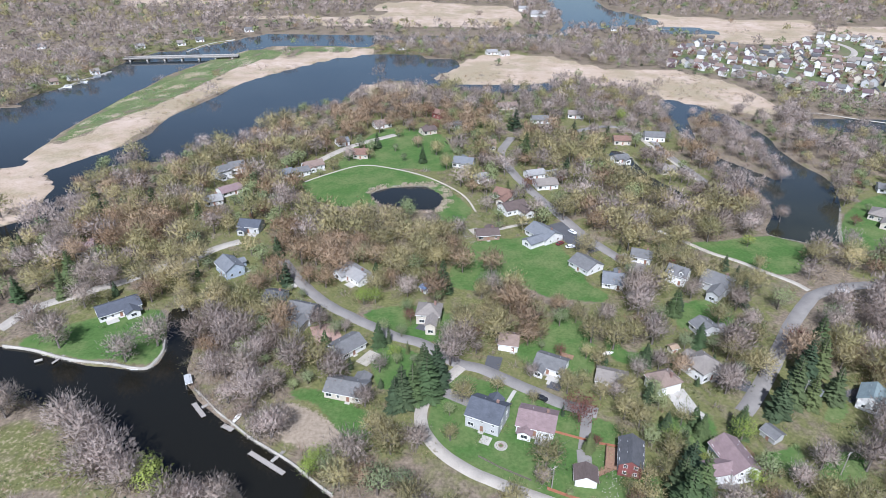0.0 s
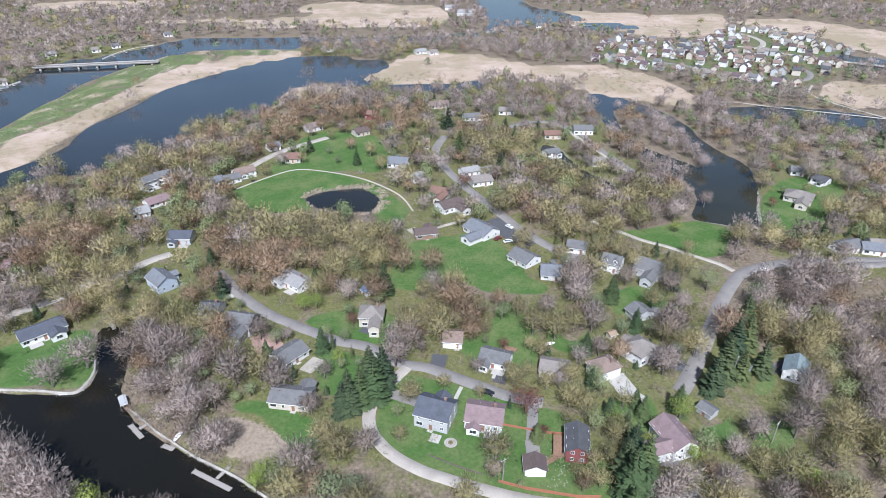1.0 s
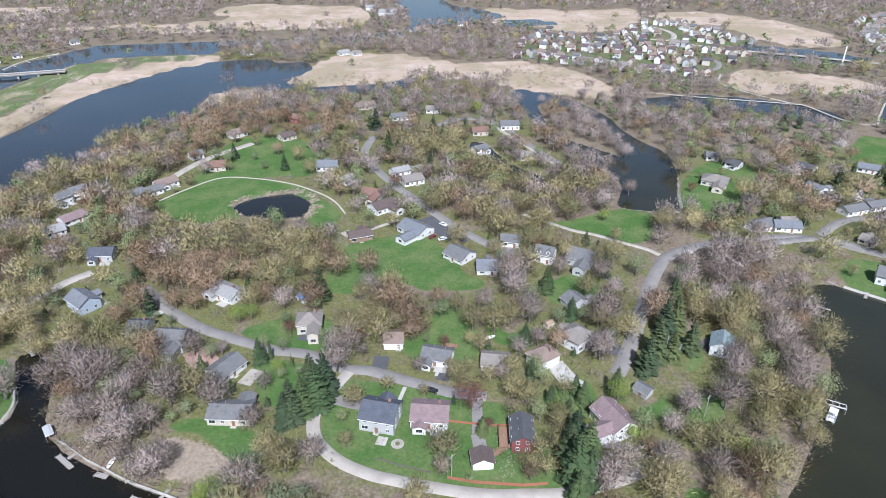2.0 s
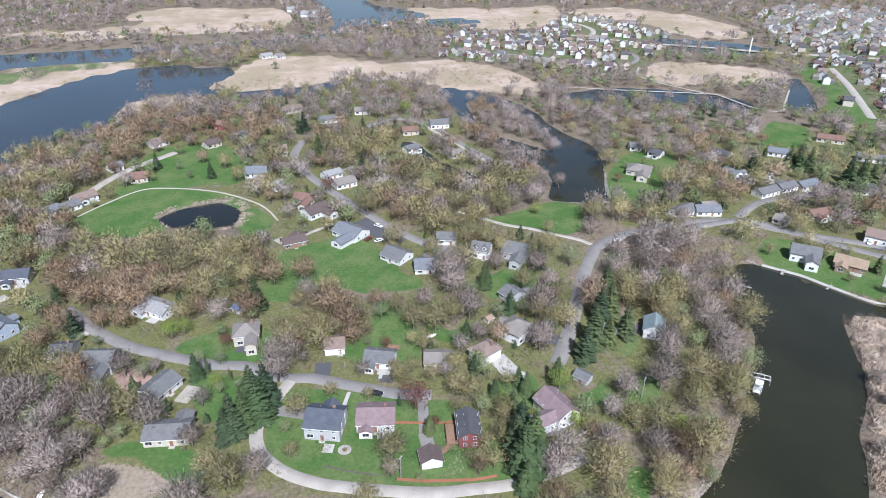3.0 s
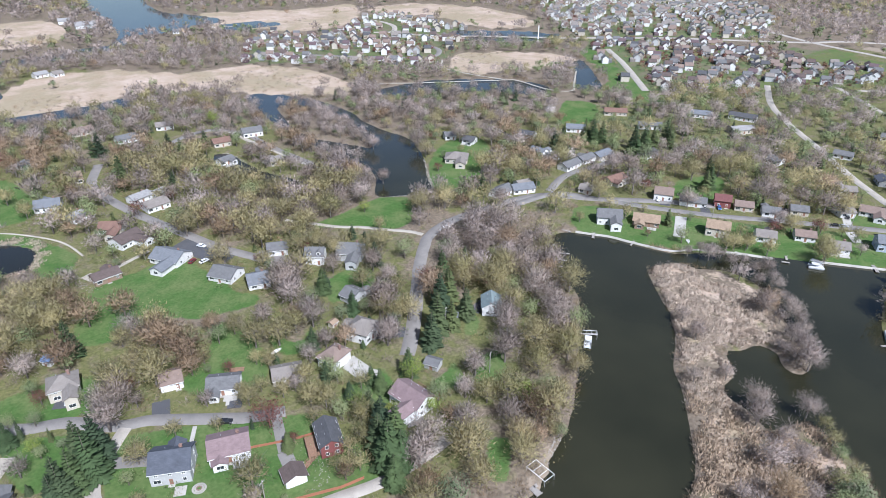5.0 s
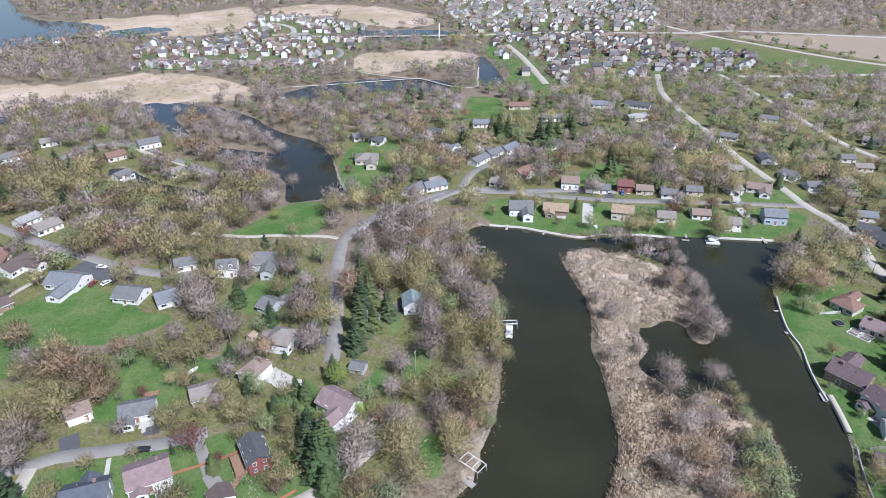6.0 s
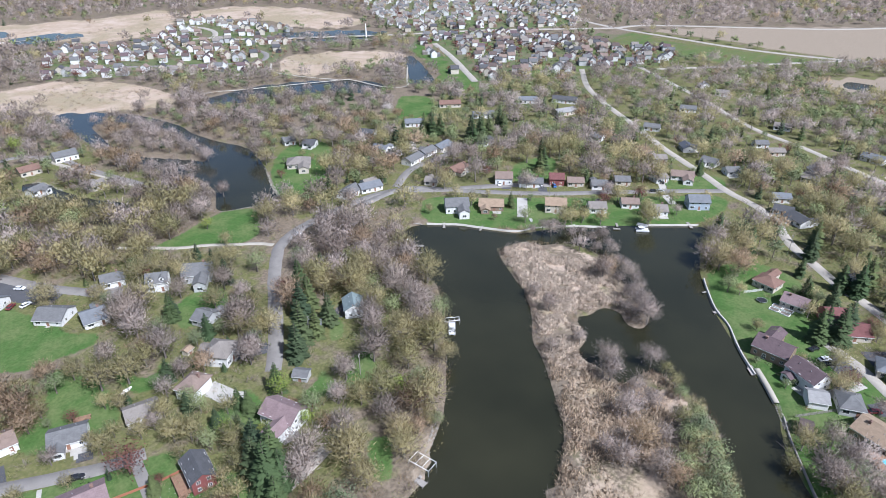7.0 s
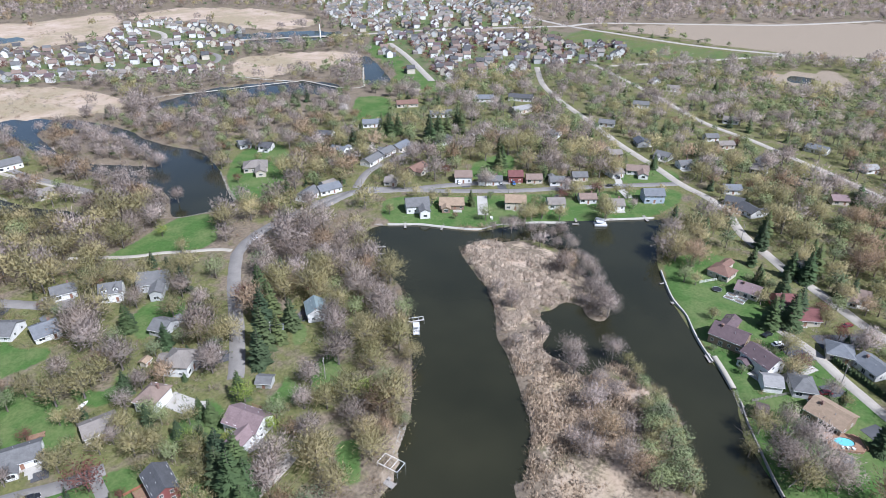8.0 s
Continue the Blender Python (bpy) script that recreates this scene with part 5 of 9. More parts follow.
def broadleaf(kind, fine):
    """Trunk arrays and crown arrays of one tree, 12 m high. fine: 2 near, 1 farther, 0 in the distance."""
    h = 12.0
    spread = {"willow": 5.2, "shrub": 4.6, "leaf": 5.6}.get(kind, 6.3) * trng.uniform(0.9, 1.12)
    segs = limbs(h, spread, (11, 7, 7)[2 - fine] if kind != "shrub" else 6)
    if kind in ("grey", "brown", "bud"):
        crown = haze_crown(spread, h, HAZE[fine])
    else:
        n, long, broad = {2: (900, 0.56, 0.46), 1: (380, 0.85, 0.66), 0: (110, 1.5, 1.2)}[fine]
        crown = crown_of_puffs(spread, h, n, 12, long, broad, False)
    return tubes(segs if fine == 2 else segs[:9], 3), crown


def bushy(kind):
    """A thicket 3 m high on many stems from the ground."""
    n = 50
    base = trng.normal(size=(n, 3)) * (0.55, 0.55, 0.0)
    d = unit(base * 0.9 + trng.normal(size=(n, 3)) * 0.35 + (0, 0, 1.0))
    if kind in ("grey", "brown"):
        return slivers(base + d * trng.uniform(0, 1.1, (n, 1)), d, trng.uniform(0.9, 2.0, n), trng.uniform(0.06, 0.15, n))
    p = base * 1.5 + d * trng.uniform(0.3, 2.4, (n, 1))
    return slivers(p, unit(trng.normal(size=(n, 3))), trng.uniform(0.25, 0.6, n), trng.uniform(0.2, 0.45, n))


def rounded(v, f, own=0.35):
    """Turns each twig outwards and gives the soft shading that a fine crown has from afar."""
    c = np.array([0, 0, v[:, 2].max() * 0.4])
    mid = v[f].mean(1)
    out = unit(mid - c)
    n = unit(np.cross(v[f[:, 1]] - v[f[:, 0]], v[f[:, 2]] - v[f[:, 0]]))
    flip = (n * out).sum(1) < 0
    f = f.copy()
    f[flip] = f[flip][:, ::-1]
    n[flip] *= -1
    vn = np.zeros_like(v)
    soft = unit(out * (1 - own) + n * own)
    for k in range(3):
        vn[f[:, k]] = soft
    return v, f, vn


def conifer_arrays(fine, slim=1.0):
    """A spruce of layered whorls: drooping boughs, each a fan of needle sprays."""
    h, n = 12.0, {2: 17, 1: 12, 0: 8}[fine]
    ps, ds, ls, ws, ns = [], [], [], [], []
    for k in range(n):
        s = (k + 0.4) / n
        z, r = h * (0.06 + 0.93 * s), (0.32 * h * slim) * (1 - s) ** 0.8 + 0.12
        m = int((6 + 7 * (1 - s)) * (1, 0.85, 0.7)[2 - fine])
        turn = trng.uniform(0, math.tau)
        for q in range(m):
            a = turn + q * math.tau / m + trng.uniform(-0.3, 0.3)
            rr = r * trng.uniform(0.55, 1.15)
            droop = -0.32 + 0.75 * s + trng.uniform(-0.12, 0.12)
            sprays = (5, 3, 1)[2 - fine]
            for e in range(sprays):
                o = rr * e / (sprays + 1.5) if sprays > 1 else 0.0
                b = a + (0 if e == 0 else (0.5 if e % 2 else -0.5))
                ps.append((math.cos(a) * o, math.sin(a) * o, z + o * droop + trng.uniform(-0.08, 0.08)))
                ds.append((math.cos(b), math.sin(b), droop))
                ls.append(rr if e == 0 else (rr - o) * 0.72)
                ws.append(rr * (0.2, 0.34, 0.75)[2 - fine] * (1 if sprays == 1 else 1.15))
                ns.append((math.cos(b) * 0.55, math.sin(b) * 0.55, 0.8))
    p, d, l, w = np.array(ps), unit(np.array(ds)), np.array(ls), np.array(ws)
    tip = p + d * l[:, None]
    side = np.stack([-d[:, 1], d[:, 0], trng.uniform(-0.3, 0.3, len(d))], 1)
    mid = p + d * l[:, None] * 0.6
    v = np.stack([p, mid + side * w[:, None] / 2 - (0, 0, 0.14), tip, mid - side * w[:, None] / 2 - (0, 0, 0.14)], 1).reshape(-1, 3)
    i = 4 * np.arange(len(p))
    f = np.vstack([np.stack([i, i + 2, i + 1], 1), np.stack([i, i + 3, i + 2], 1)])
    return tubes([((0, 0, -0.4), (0, 0, h * 0.95), 0.2, 0.03)], 5), (v, f, np.repeat(unit(np.array(ns)), 4, 0))


LOOKS = {"grey": ("twig_grey", "bark"), "brown": ("twig_brown", "dark_bark"), "bud": ("bud", "bark"), "leaf": ("leaf", "dark_bark"), "lime": ("lime", "bark"), "maroon": ("maroon_leaf", "dark_bark"),
         "conifer": ("needle", "dark_bark"), "arbor": ("needle", "dark_bark"), "shrub": ("leaf", "dark_bark"), "blossom": ("blossom", "bark"), "willow": ("lime", "bark")}
WORDS = {"grey": "bare grey-brown broadleaf tree in early spring", "brown": "bare tree with reddish-brown swelling twigs", "bud": "olive-yellow budding broadleaf tree", "leaf": "green young-leaved broadleaf tree",
         "lime": "lime-green young-leaved tree beside the lawn", "maroon": "dark maroon ornamental tree", "conifer": "dark green layered spruce tree", "arbor": "dense columnar dark green arborvitae",
         "shrub": "rounded green garden shrub", "blossom": "pale flowering spring tree", "willow": "yellow-green weeping willow on the lawn"}
ARR, DATA, SMALL, OPEN = {}, {}, {}, {}
for kind in LOOKS:
    for fine in (2, 1, 0):
        for v in range({2: 6, 1: 4, 0: 4}[fine] if kind in ("grey", "brown", "bud") else 3 if kind == "conifer" else 2):
            ARR.setdefault((kind, fine), []).append(conifer_arrays(fine, 0.55 if kind == "arbor" else 1.0) if kind in ("conifer", "arbor") else broadleaf(kind, fine))


for kind in ("grey", "brown", "bud", "leaf"):
    ARR[kind, -2] = [(None, haze_crown(6.2, 12.0, HAZE[-2])) for k in range(5)]
    ARR[kind, -1] = [(None, bushy(kind)) for k in range(5)]
for kind in ("grey", "brown", "bud"):
    OPEN[kind] = [(tubes(limbs(12.0, 5.6, 9), 3), haze_crown(5.6, 12.0, ((140, 1.4, 0.65, 0.1, 1.0), (380, 1.5, 0.32, 0.4, 1.25)))) for k in range(4)]
for (kind, fine), made in ARR.items():
    ARR[kind, fine] = [(t, rounded(*c, {2: 0.4, 1: 0.3}.get(fine, 0.06)) if len(c) == 2 else c) for t, c in made]


def tree_mesh(name, arrays, mat):
    ob = mesh_object(name, arrays[0], arrays[1], mat)
    me = ob.data
    if len(arrays) > 2:
        a = me.attributes.new("custom_normal", "FLOAT_VECTOR", "POINT")
        a.data.foreach_set("vector", arrays[2].astype(np.float32).ravel())
    bpy.data.objects.remove(ob)
    return me


for kind, (crown, bark) in LOOKS.items():
    DATA[kind] = [(tree_mesh("trunk", t, M[bark]), tree_mesh("crown", c, M[crown])) for t, c in ARR[kind, 2]]
    SMALL[kind] = [(tree_mesh("trunk", t, M[bark]), tree_mesh("crown", c, M[crown])) for t, c in OPEN.get(kind, ARR[kind, 1])]


def plant(kind, x, y, h, turn, wide=1.0):
    made = SMALL[kind] if h < 8.5 and kind in ("grey", "brown", "bud") else DATA[kind]
    trunk, crown = made[int(turn * 7) % len(made)]
    name = {"conifer": "spruce", "arbor": "arborvitae", "shrub": "shrub", "grey": "bare_tree", "brown": "bare_tree", "bud": "budding_tree"}.get(kind, "leafy_tree")
    ob = thing(name, pose(x, y, LAND - 0.05, 0, 0, turn) @ Matrix.Diagonal((h / 12 * wide, h / 12 * wide, h / 12, 1)), WORDS[kind], name.replace("_", " "), {"conifer": "spruces", "arbor": "arborvitae", "shrub": "shrubs"}.get(kind, "broadleaf trees"))
    part("trunk", trunk, None, ob)
    part("crown", crown, None, ob)
    return ob


def grove(name, kind, fine, rows, label, category="trees"):
    """Many trees as one mesh of twigs or leaves and one of trunks: rows of x, y, height, turn, tint."""
    for which, mat in ((1, LOOKS[kind][0]), (0, LOOKS[kind][1])):
        if which == 0 and (fine < 1):
            continue
        unit_h = 3.0 if fine == -1 else 12.0
        vs, fs, ts, ns, n = [], [], [], [], 0
        for k, (x, y, h, turn, tint) in enumerate(rows):
            v, f, *soft = ARR[kind, fine][k % len(ARR[kind, fine])][which]
            c, s = math.cos(turn), math.sin(turn)
            w = np.empty_like(v)
            w[:, 0], w[:, 1], w[:, 2] = (v[:, 0] * c - v[:, 1] * s) * h / unit_h + x, (v[:, 0] * s + v[:, 1] * c) * h / unit_h + y, v[:, 2] * h / unit_h + LAND - 0.05
            vs.append(w)
            if soft:
                q = soft[0]
                ns.append(np.stack([q[:, 0] * c - q[:, 1] * s, q[:, 0] * s + q[:, 1] * c, q[:, 2]], 1))
            fs.append(f + n)
            ts.append(np.full(len(v), tint, np.float32))
            n += len(v)
        if not vs:
            continue
        ob = mesh_object(name if which else name + "_trunks", np.vstack(vs), np.vstack(fs), M[mat])
        a = ob.data.attributes.new("tint", "FLOAT", "POINT")
        a.data.foreach_set("value", np.concatenate(ts))
        if ns:
            a = ob.data.attributes.new("custom_normal", "FLOAT_VECTOR", "POINT")
            a.data.foreach_set("vector", np.vstack(ns).astype(np.float32).ravel())
        tagged(ob, label if which else "trunks of the " + label, category, kind="stuff")


# single trees with a place of their own: kind, x, y, height
SPOTS = []
SPOTS.append(('brown', -67.3, 395.7, 8.0))
SPOTS.append(('leaf', -13.9, 207.4, 7.0))
SPOTS.append(('leaf', -38.1, 196.6, 4.0))
SPOTS.append(('bud', -52.7, 182.1, 10.0))
SPOTS.append(('grey', -79.2, 188.0, 12.0))
SPOTS.append(('leaf', -70.1, 178.0, 9.0))
SPOTS.append(('bud', -87.8, 210.6, 9.0))
SPOTS.append(('leaf', -62.6, 222.2, 4.0))
SPOTS.append(('leaf', -56.3, 211.4, 4.0))
SPOTS.append(('grey', -124.9, 263.0, 10.0))
SPOTS.append(('bud', -17.1, 138.8, 9.0))
SPOTS.append(('bud', 21.4, 201.6, 8.0))
SPOTS.append(('bud', 16.0, 218.7, 8.0))
SPOTS.append(('grey', 3.2, 187.7, 9.0))
SPOTS.append(('brown', -21.4, 225.6, 9.0))
SPOTS.append(('brown', -29.6, 243.6, 11.0))
SPOTS.append(('brown', -48.3, 255.6, 11.0))
SPOTS.append(('leaf', -58.5, 163.1, 8.0))
SPOTS.append(('bud', -60.2, 258.4, 9.0))
SPOTS.append(('bud', -4.8, 252.8, 10.0))
SPOTS.append(('bud', -14.8, 239.9, 8.0))
SPOTS.append(('grey', 8.2, 185.1, 11.0))
SPOTS.append(('bud', 19.8, 208.8, 9.0))
SPOTS.append(('leaf', 30.6, 215.5, 8.0))
SPOTS.append(('bud', 36.3, 206.8, 8.0))
SPOTS.append(('bud', 51.7, 202.5, 8.0))
SPOTS.append(('grey', 62.7, 201.4, 9.0))
SPOTS.append(('bud', 66.3, 189.1, 7.0))
SPOTS.append(('brown', 73.3, 195.7, 8.0))
SPOTS.append(('bud', 7.2, 198.9, 9.0))
SPOTS.append(('bud', 15.4, 201.7, 8.0))
SPOTS.append(('bud', 41.7, 162.1, 8.0))
SPOTS.append(('bud', 57.8, 150.3, 9.0))
SPOTS.append(('bud', 61.3, 161.8, 8.0))
SPOTS.append(('leaf', 69.8, 155.1, 8.0))
SPOTS.append(('leaf', -22.0, 194.6, 6.0))
SPOTS.append(('leaf', -15.1, 191.7, 6.0))
SPOTS.append(('bud', 64.1, 125.5, 8.0))
SPOTS.append(('grey', 71.7, 109.1, 11.0))
SPOTS.append(('bud', 2.9, 140.4, 6.0))
SPOTS.append(('lime', -27.0, 214.6, 7.0))
SPOTS.append(('leaf', -2.1, 195.2, 5.0))
SPOTS.append(('leaf', 84.0, 204.5, 8.0))
SPOTS.append(('leaf', 98.5, 185.3, 8.0))
SPOTS.append(('bud', 105.8, 174.0, 8.0))
SPOTS.append(('bud', 36.8, 191.7, 7.0))
SPOTS.append(('grey', 154.2, 137.7, 12.0))
SPOTS.append(('lime', 117.1, 108.1, 8.0))
SPOTS.append(('brown', 112.0, 103.5, 11.0))
SPOTS.append(('bud', 96.5, 92.5, 10.0))
SPOTS.append(('bud', 101.0, 99.0, 9.0))
SPOTS.append(('bud', 111.0, 95.0, 4.5))
SPOTS.append(('bud', -57.0, 421.0, 9.0))
SPOTS.append(('grey', -45.1, 426.3, 8.5))
SPOTS.append(('bud', -31.1, 417.3, 7.0))
SPOTS.append(('leaf', -31.5, 390.6, 5.5))
SPOTS.append(('conifer', -43.8, 396.6, 9.0))
SPOTS.append(('brown', -17.2, 397.6, 8.0))
SPOTS.append(('bud', -5.1, 384.4, 9.0))
SPOTS.append(('grey', -59.0, 372.4, 8.5))
SPOTS.append(('bud', -66.3, 356.2, 7.0))
SPOTS.append(('leaf', -72.8, 347.1, 5.5))
SPOTS.append(('conifer', -13.3, 371.2, 9.0))
SPOTS.append(('brown', -39.0, 439.1, 8.0))
SPOTS.append(('bud', 1.4, 360.4, 9.0))
SPOTS.append(('grey', -24.5, 432.1, 8.5))
SPOTS.append(('bud', -46.4, 375.8, 7.0))
SPOTS.append(('leaf', -25.0, 373.7, 5.5))
SPOTS.append(('arbor', 225.0, -10.8, 3.2))
SPOTS.append(('arbor', 223.8, -12.8, 3.2))
SPOTS.append(('arbor', 222.2, -14.7, 3.2))
SPOTS.append(('arbor', 220.7, -16.8, 3.2))
SPOTS.append(('arbor', 219.5, -18.6, 3.2))
SPOTS.append(('arbor', 218.2, -20.6, 3.2))
SPOTS.append(('arbor', 216.7, -22.5, 3.2))
SPOTS.append(('arbor', 215.3, -24.4, 3.2))
SPOTS.append(('arbor', 214.2, -26.1, 3.2))
SPOTS.append(('arbor', 212.9, -28.0, 3.2))
SPOTS.append(('arbor', 211.6, -29.6, 3.2))
SPOTS.append(('grey', 208.3, 75.0, 5))
SPOTS.append(('grey', 207.8, 70.9, 5))
SPOTS.append(('grey', 208.3, 77.9, 4.5))
SPOTS.append(('bud', 57.5, 124.8, 7))
SPOTS.append(('bud', 57.4, 117.8, 7))
SPOTS.append(('brown', 52.3, 117.1, 6))
SPOTS.append(('leaf', 73.3, 142.1, 5))
SPOTS.append(('leaf', 69.4, 127.3, 6))
SPOTS.append(('bud', 66.7, 133.7, 7))
SPOTS.append(('conifer', 69.2, 145.3, 7))
SPOTS.append(('conifer', 72.1, 137.7, 7))
SPOTS.append(('lime', 77.3, 131.9, 5))
SPOTS.append(('conifer', 79.5, 143.4, 8))
SPOTS.append(('conifer', 78.8, 147.9, 7))
SPOTS.append(('leaf', 35.6, 120.3, 3))
SPOTS.append(('bud', 28.6, 124.3, 6))
SPOTS.append(('bud', 267.7, 126.6, 7))
SPOTS.append(('bud', 296.3, 105.0, 8))
SPOTS.append(('brown', 242.1, 162.5, 4))
SPOTS.append(('leaf', 274.1, 160.9, 5))
SPOTS.append(('grey', 306.1, 131.8, 8))
SPOTS.append(('bud', 318.9, 107.2, 6))
SPOTS.append(('grey', 306.6, 92.9, 6))
SPOTS.append(('bud', 226.9, 192.9, 6))
SPOTS.append(('willow', -77.8, 118.8, 12))
SPOTS.append(('willow', -72.7, 116.7, 9))
SPOTS.append(('bud', 180.1, 47.7, 6.0))
SPOTS.append(('leaf', 171.6, 39.5, 6.5))
SPOTS.append(('bud', 166.4, 32.9, 7.0))
SPOTS.append(('bud', 160.5, 34.6, 7.5))
SPOTS.append(('leaf', 159.1, 32.3, 6.0))
SPOTS.append(('bud', 156.7, 25.3, 6.5))
SPOTS.append(('bud', 153.6, 27.7, 7.0))
SPOTS.append(('leaf', 147.5, 19.0, 7.5))
SPOTS.append(('bud', 144.1, 22.0, 6.0))
SPOTS.append(('bud', 138.3, 13.1, 6.5))
SPOTS.append(('leaf', 138.1, 21.7, 7.0))
SPOTS.append(('bud', 146.5, 27.9, 7.5))
SPOTS.append(('bud', 176.1, 43.1, 6.0))
SPOTS.append(('leaf', 161.4, 29.1, 6.5))
SPOTS.append(('bud', 152.0, 22.1, 7.0))
SPOTS.append(('bud', 142.3, 15.8, 7.5))
SPOTS.append(('leaf', 139.0, 18.8, 6.0))
SPOTS.append(('bud', 141.2, 24.4, 6.5))
SPOTS.append(('arbor', 225.9, -9.8, 3.0))
SPOTS.append(('arbor', 224.6, -11.8, 3.0))
SPOTS.append(('arbor', 223.0, -13.8, 3.0))
SPOTS.append(('arbor', 221.5, -15.8, 3.0))
SPOTS.append(('arbor', 220.3, -17.7, 3.0))
SPOTS.append(('arbor', 218.9, -19.7, 3.0))
SPOTS.append(('arbor', 217.4, -21.6, 3.0))
SPOTS.append(('arbor', 216.1, -23.5, 3.0))
SPOTS.append(('arbor', 214.9, -25.2, 3.0))
SPOTS.append(('arbor', 213.6, -27.1, 3.0))
SPOTS.append(('arbor', 212.2, -28.8, 3.0))
SPOTS.append(('arbor', 211.0, -30.6, 3.0))
SPOTS.append(('conifer', 278.3, 12.7, 11))
SPOTS.append(('conifer', 244.0, 11.1, 9))
SPOTS.append(('bud', 248.6, 18.3, 7))
SPOTS.append(('leaf', 253.1, 49.6, 6))
SPOTS.append(('bud', 171.7, -3.8, 5))
SPOTS.append(('grey', 162.4, -9.2, 6))
SPOTS.append(('leaf', 177.7, -0.3, 5))
SPOTS.append(('bud', 159.9, -12.4, 6))
SPOTS.append(('leaf', 167.2, -6.9, 5))
SPOTS.append(('conifer', 185.8, -27.5, 10))
SPOTS.append(('shrub', 203.1, 12.6, 3))
SPOTS.append(('bud', 267.8, -8.8, 9))
SPOTS.append(('brown', 264.0, -17.0, 8))
SPOTS.append(('grey', 210.4, 10.4, 6))
SPOTS.append(('leaf', 214.2, 21.9, 4))
SPOTS.append(('shrub', 207.4, 25.7, 3))
SPOTS.append(('bud', 248.7, 44.0, 6))
SPOTS.append(('conifer', 266.4, 23.0, 8))
SPOTS.append(('grey', 241.4, 139.6, 5.5))
SPOTS.append(('grey', 247.0, 137.1, 6.7))
SPOTS.append(('grey', 245.7, 131.6, 7.9))
SPOTS.append(('grey', 250.5, 128.9, 6.1))
SPOTS.append(('grey', 248.1, 122.0, 7.3))
SPOTS.append(('grey', 254.2, 119.6, 5.5))
SPOTS.append(('grey', 250.5, 112.6, 6.7))
SPOTS.append(('grey', 255.3, 109.8, 7.9))
SPOTS.append(('grey', 250.8, 104.4, 6.1))
SPOTS.append(('grey', 245.1, 99.1, 7.3))
SPOTS.append(('grey', 239.5, 94.3, 5.5))
SPOTS.append(('grey', 236.6, 89.6, 6.7))
SPOTS.append(('grey', 230.5, 84.8, 7.9))
SPOTS.append(('grey', 229.5, 81.2, 6.1))
SPOTS.append(('grey', 222.7, 76.7, 7.3))
SPOTS.append(('grey', 215.9, 72.9, 5.5))
SPOTS.append(('grey', 211.0, 67.7, 6.7))
SPOTS.append(('grey', 216.8, 77.5, 7.9))
SPOTS.append(('grey', 243.9, 106.3, 6.1))
SPOTS.append(('grey', 194.4, 108.9, 6.7))
SPOTS.append(('grey', 188.8, 99.0, 7.9))
SPOTS.append(('grey', 177.6, 79.4, 6.1))
SPOTS.append(('conifer', 135.0, 185.0, 14))
SPOTS.append(('conifer', 124.4, 171.6, 14))
SPOTS.append(('conifer', 114.5, 159.8, 15))
SPOTS.append(('conifer', 107.0, 152.8, 13))
SPOTS.append(('conifer', 130.5, 174.2, 13))
SPOTS.append(('conifer', 128.2, 159.9, 12))
SPOTS.append(('conifer', 119.7, 157.7, 11))
SPOTS.append(('conifer', 0.2, 223.1, 13))
SPOTS.append(('conifer', -12.5, 155.2, 14))
SPOTS.append(('conifer', -9.1, 157.5, 13))
SPOTS.append(('conifer', -4.6, 159.4, 16))
SPOTS.append(('conifer', -1.6, 164.8, 15))
SPOTS.append(('conifer', -14.5, 153.7, 11))
SPOTS.append(('conifer', -5.9, 168.0, 13))
SPOTS.append(('arbor', -31.5, 172.7, 7))
SPOTS.append(('arbor', -12.2, 182.1, 6))
SPOTS.append(('shrub', -15.6, 176.2, 5))
SPOTS.append(('lime', -16.6, 179.5, 6))
SPOTS.append(('conifer', -22.9, 186.6, 9))
SPOTS.append(('arbor', -19.4, 188.2, 8))
SPOTS.append(('conifer', 64.5, 113.7, 16))
SPOTS.append(('conifer', 69.9, 118.4, 15))
SPOTS.append(('conifer', 65.2, 120.4, 13))
SPOTS.append(('conifer', 69.5, 126.0, 13))
SPOTS.append(('conifer', 67.9, 112.3, 12))
SPOTS.append(('bud', 68.2, 135.7, 8))
SPOTS.append(('conifer', 91.5, 144.5, 10))
SPOTS.append(('lime', 91.3, 142.1, 9))
SPOTS.append(('conifer', 67.8, 159.0, 7))
SPOTS.append(('leaf', 69.2, 160.9, 8))
SPOTS.append(('conifer', 71.7, 177.6, 8))
SPOTS.append(('leaf', 88.4, 186.5, 8))
SPOTS.append(('conifer', 94.2, 188.4, 9))
SPOTS.append(('conifer', 93.8, 211.6, 8))
SPOTS.append(('lime', 144.6, 266.7, 7))
SPOTS.append(('lime', 129.2, 455.5, 12))
SPOTS.append(('maroon', 128.9, 187.5, 10))
SPOTS.append(('maroon', 47.7, 330.0, 9))
SPOTS.append(('maroon', -12.2, 201.6, 6))
SPOTS.append(('maroon', 46.7, 139.3, 4))
SPOTS.append(('maroon', 79.7, 250.0, 4))
SPOTS.append(('maroon', 209.1, 290.5, 6))
SPOTS.append(('willow', -31.4, 213.0, 8))
SPOTS.append(('willow', -32.7, 217.2, 6))
SPOTS.append(('lime', 69.0, 139.6, 7))
SPOTS.append(('lime', 87.6, 124.9, 7))
SPOTS.append(('lime', 114.9, 107.1, 9))
SPOTS.append(('grey', -137.5, 182.7, 13))
SPOTS.append(('grey', -110.5, 175.6, 11))
SPOTS.append(('grey', -102.9, 184.8, 12))
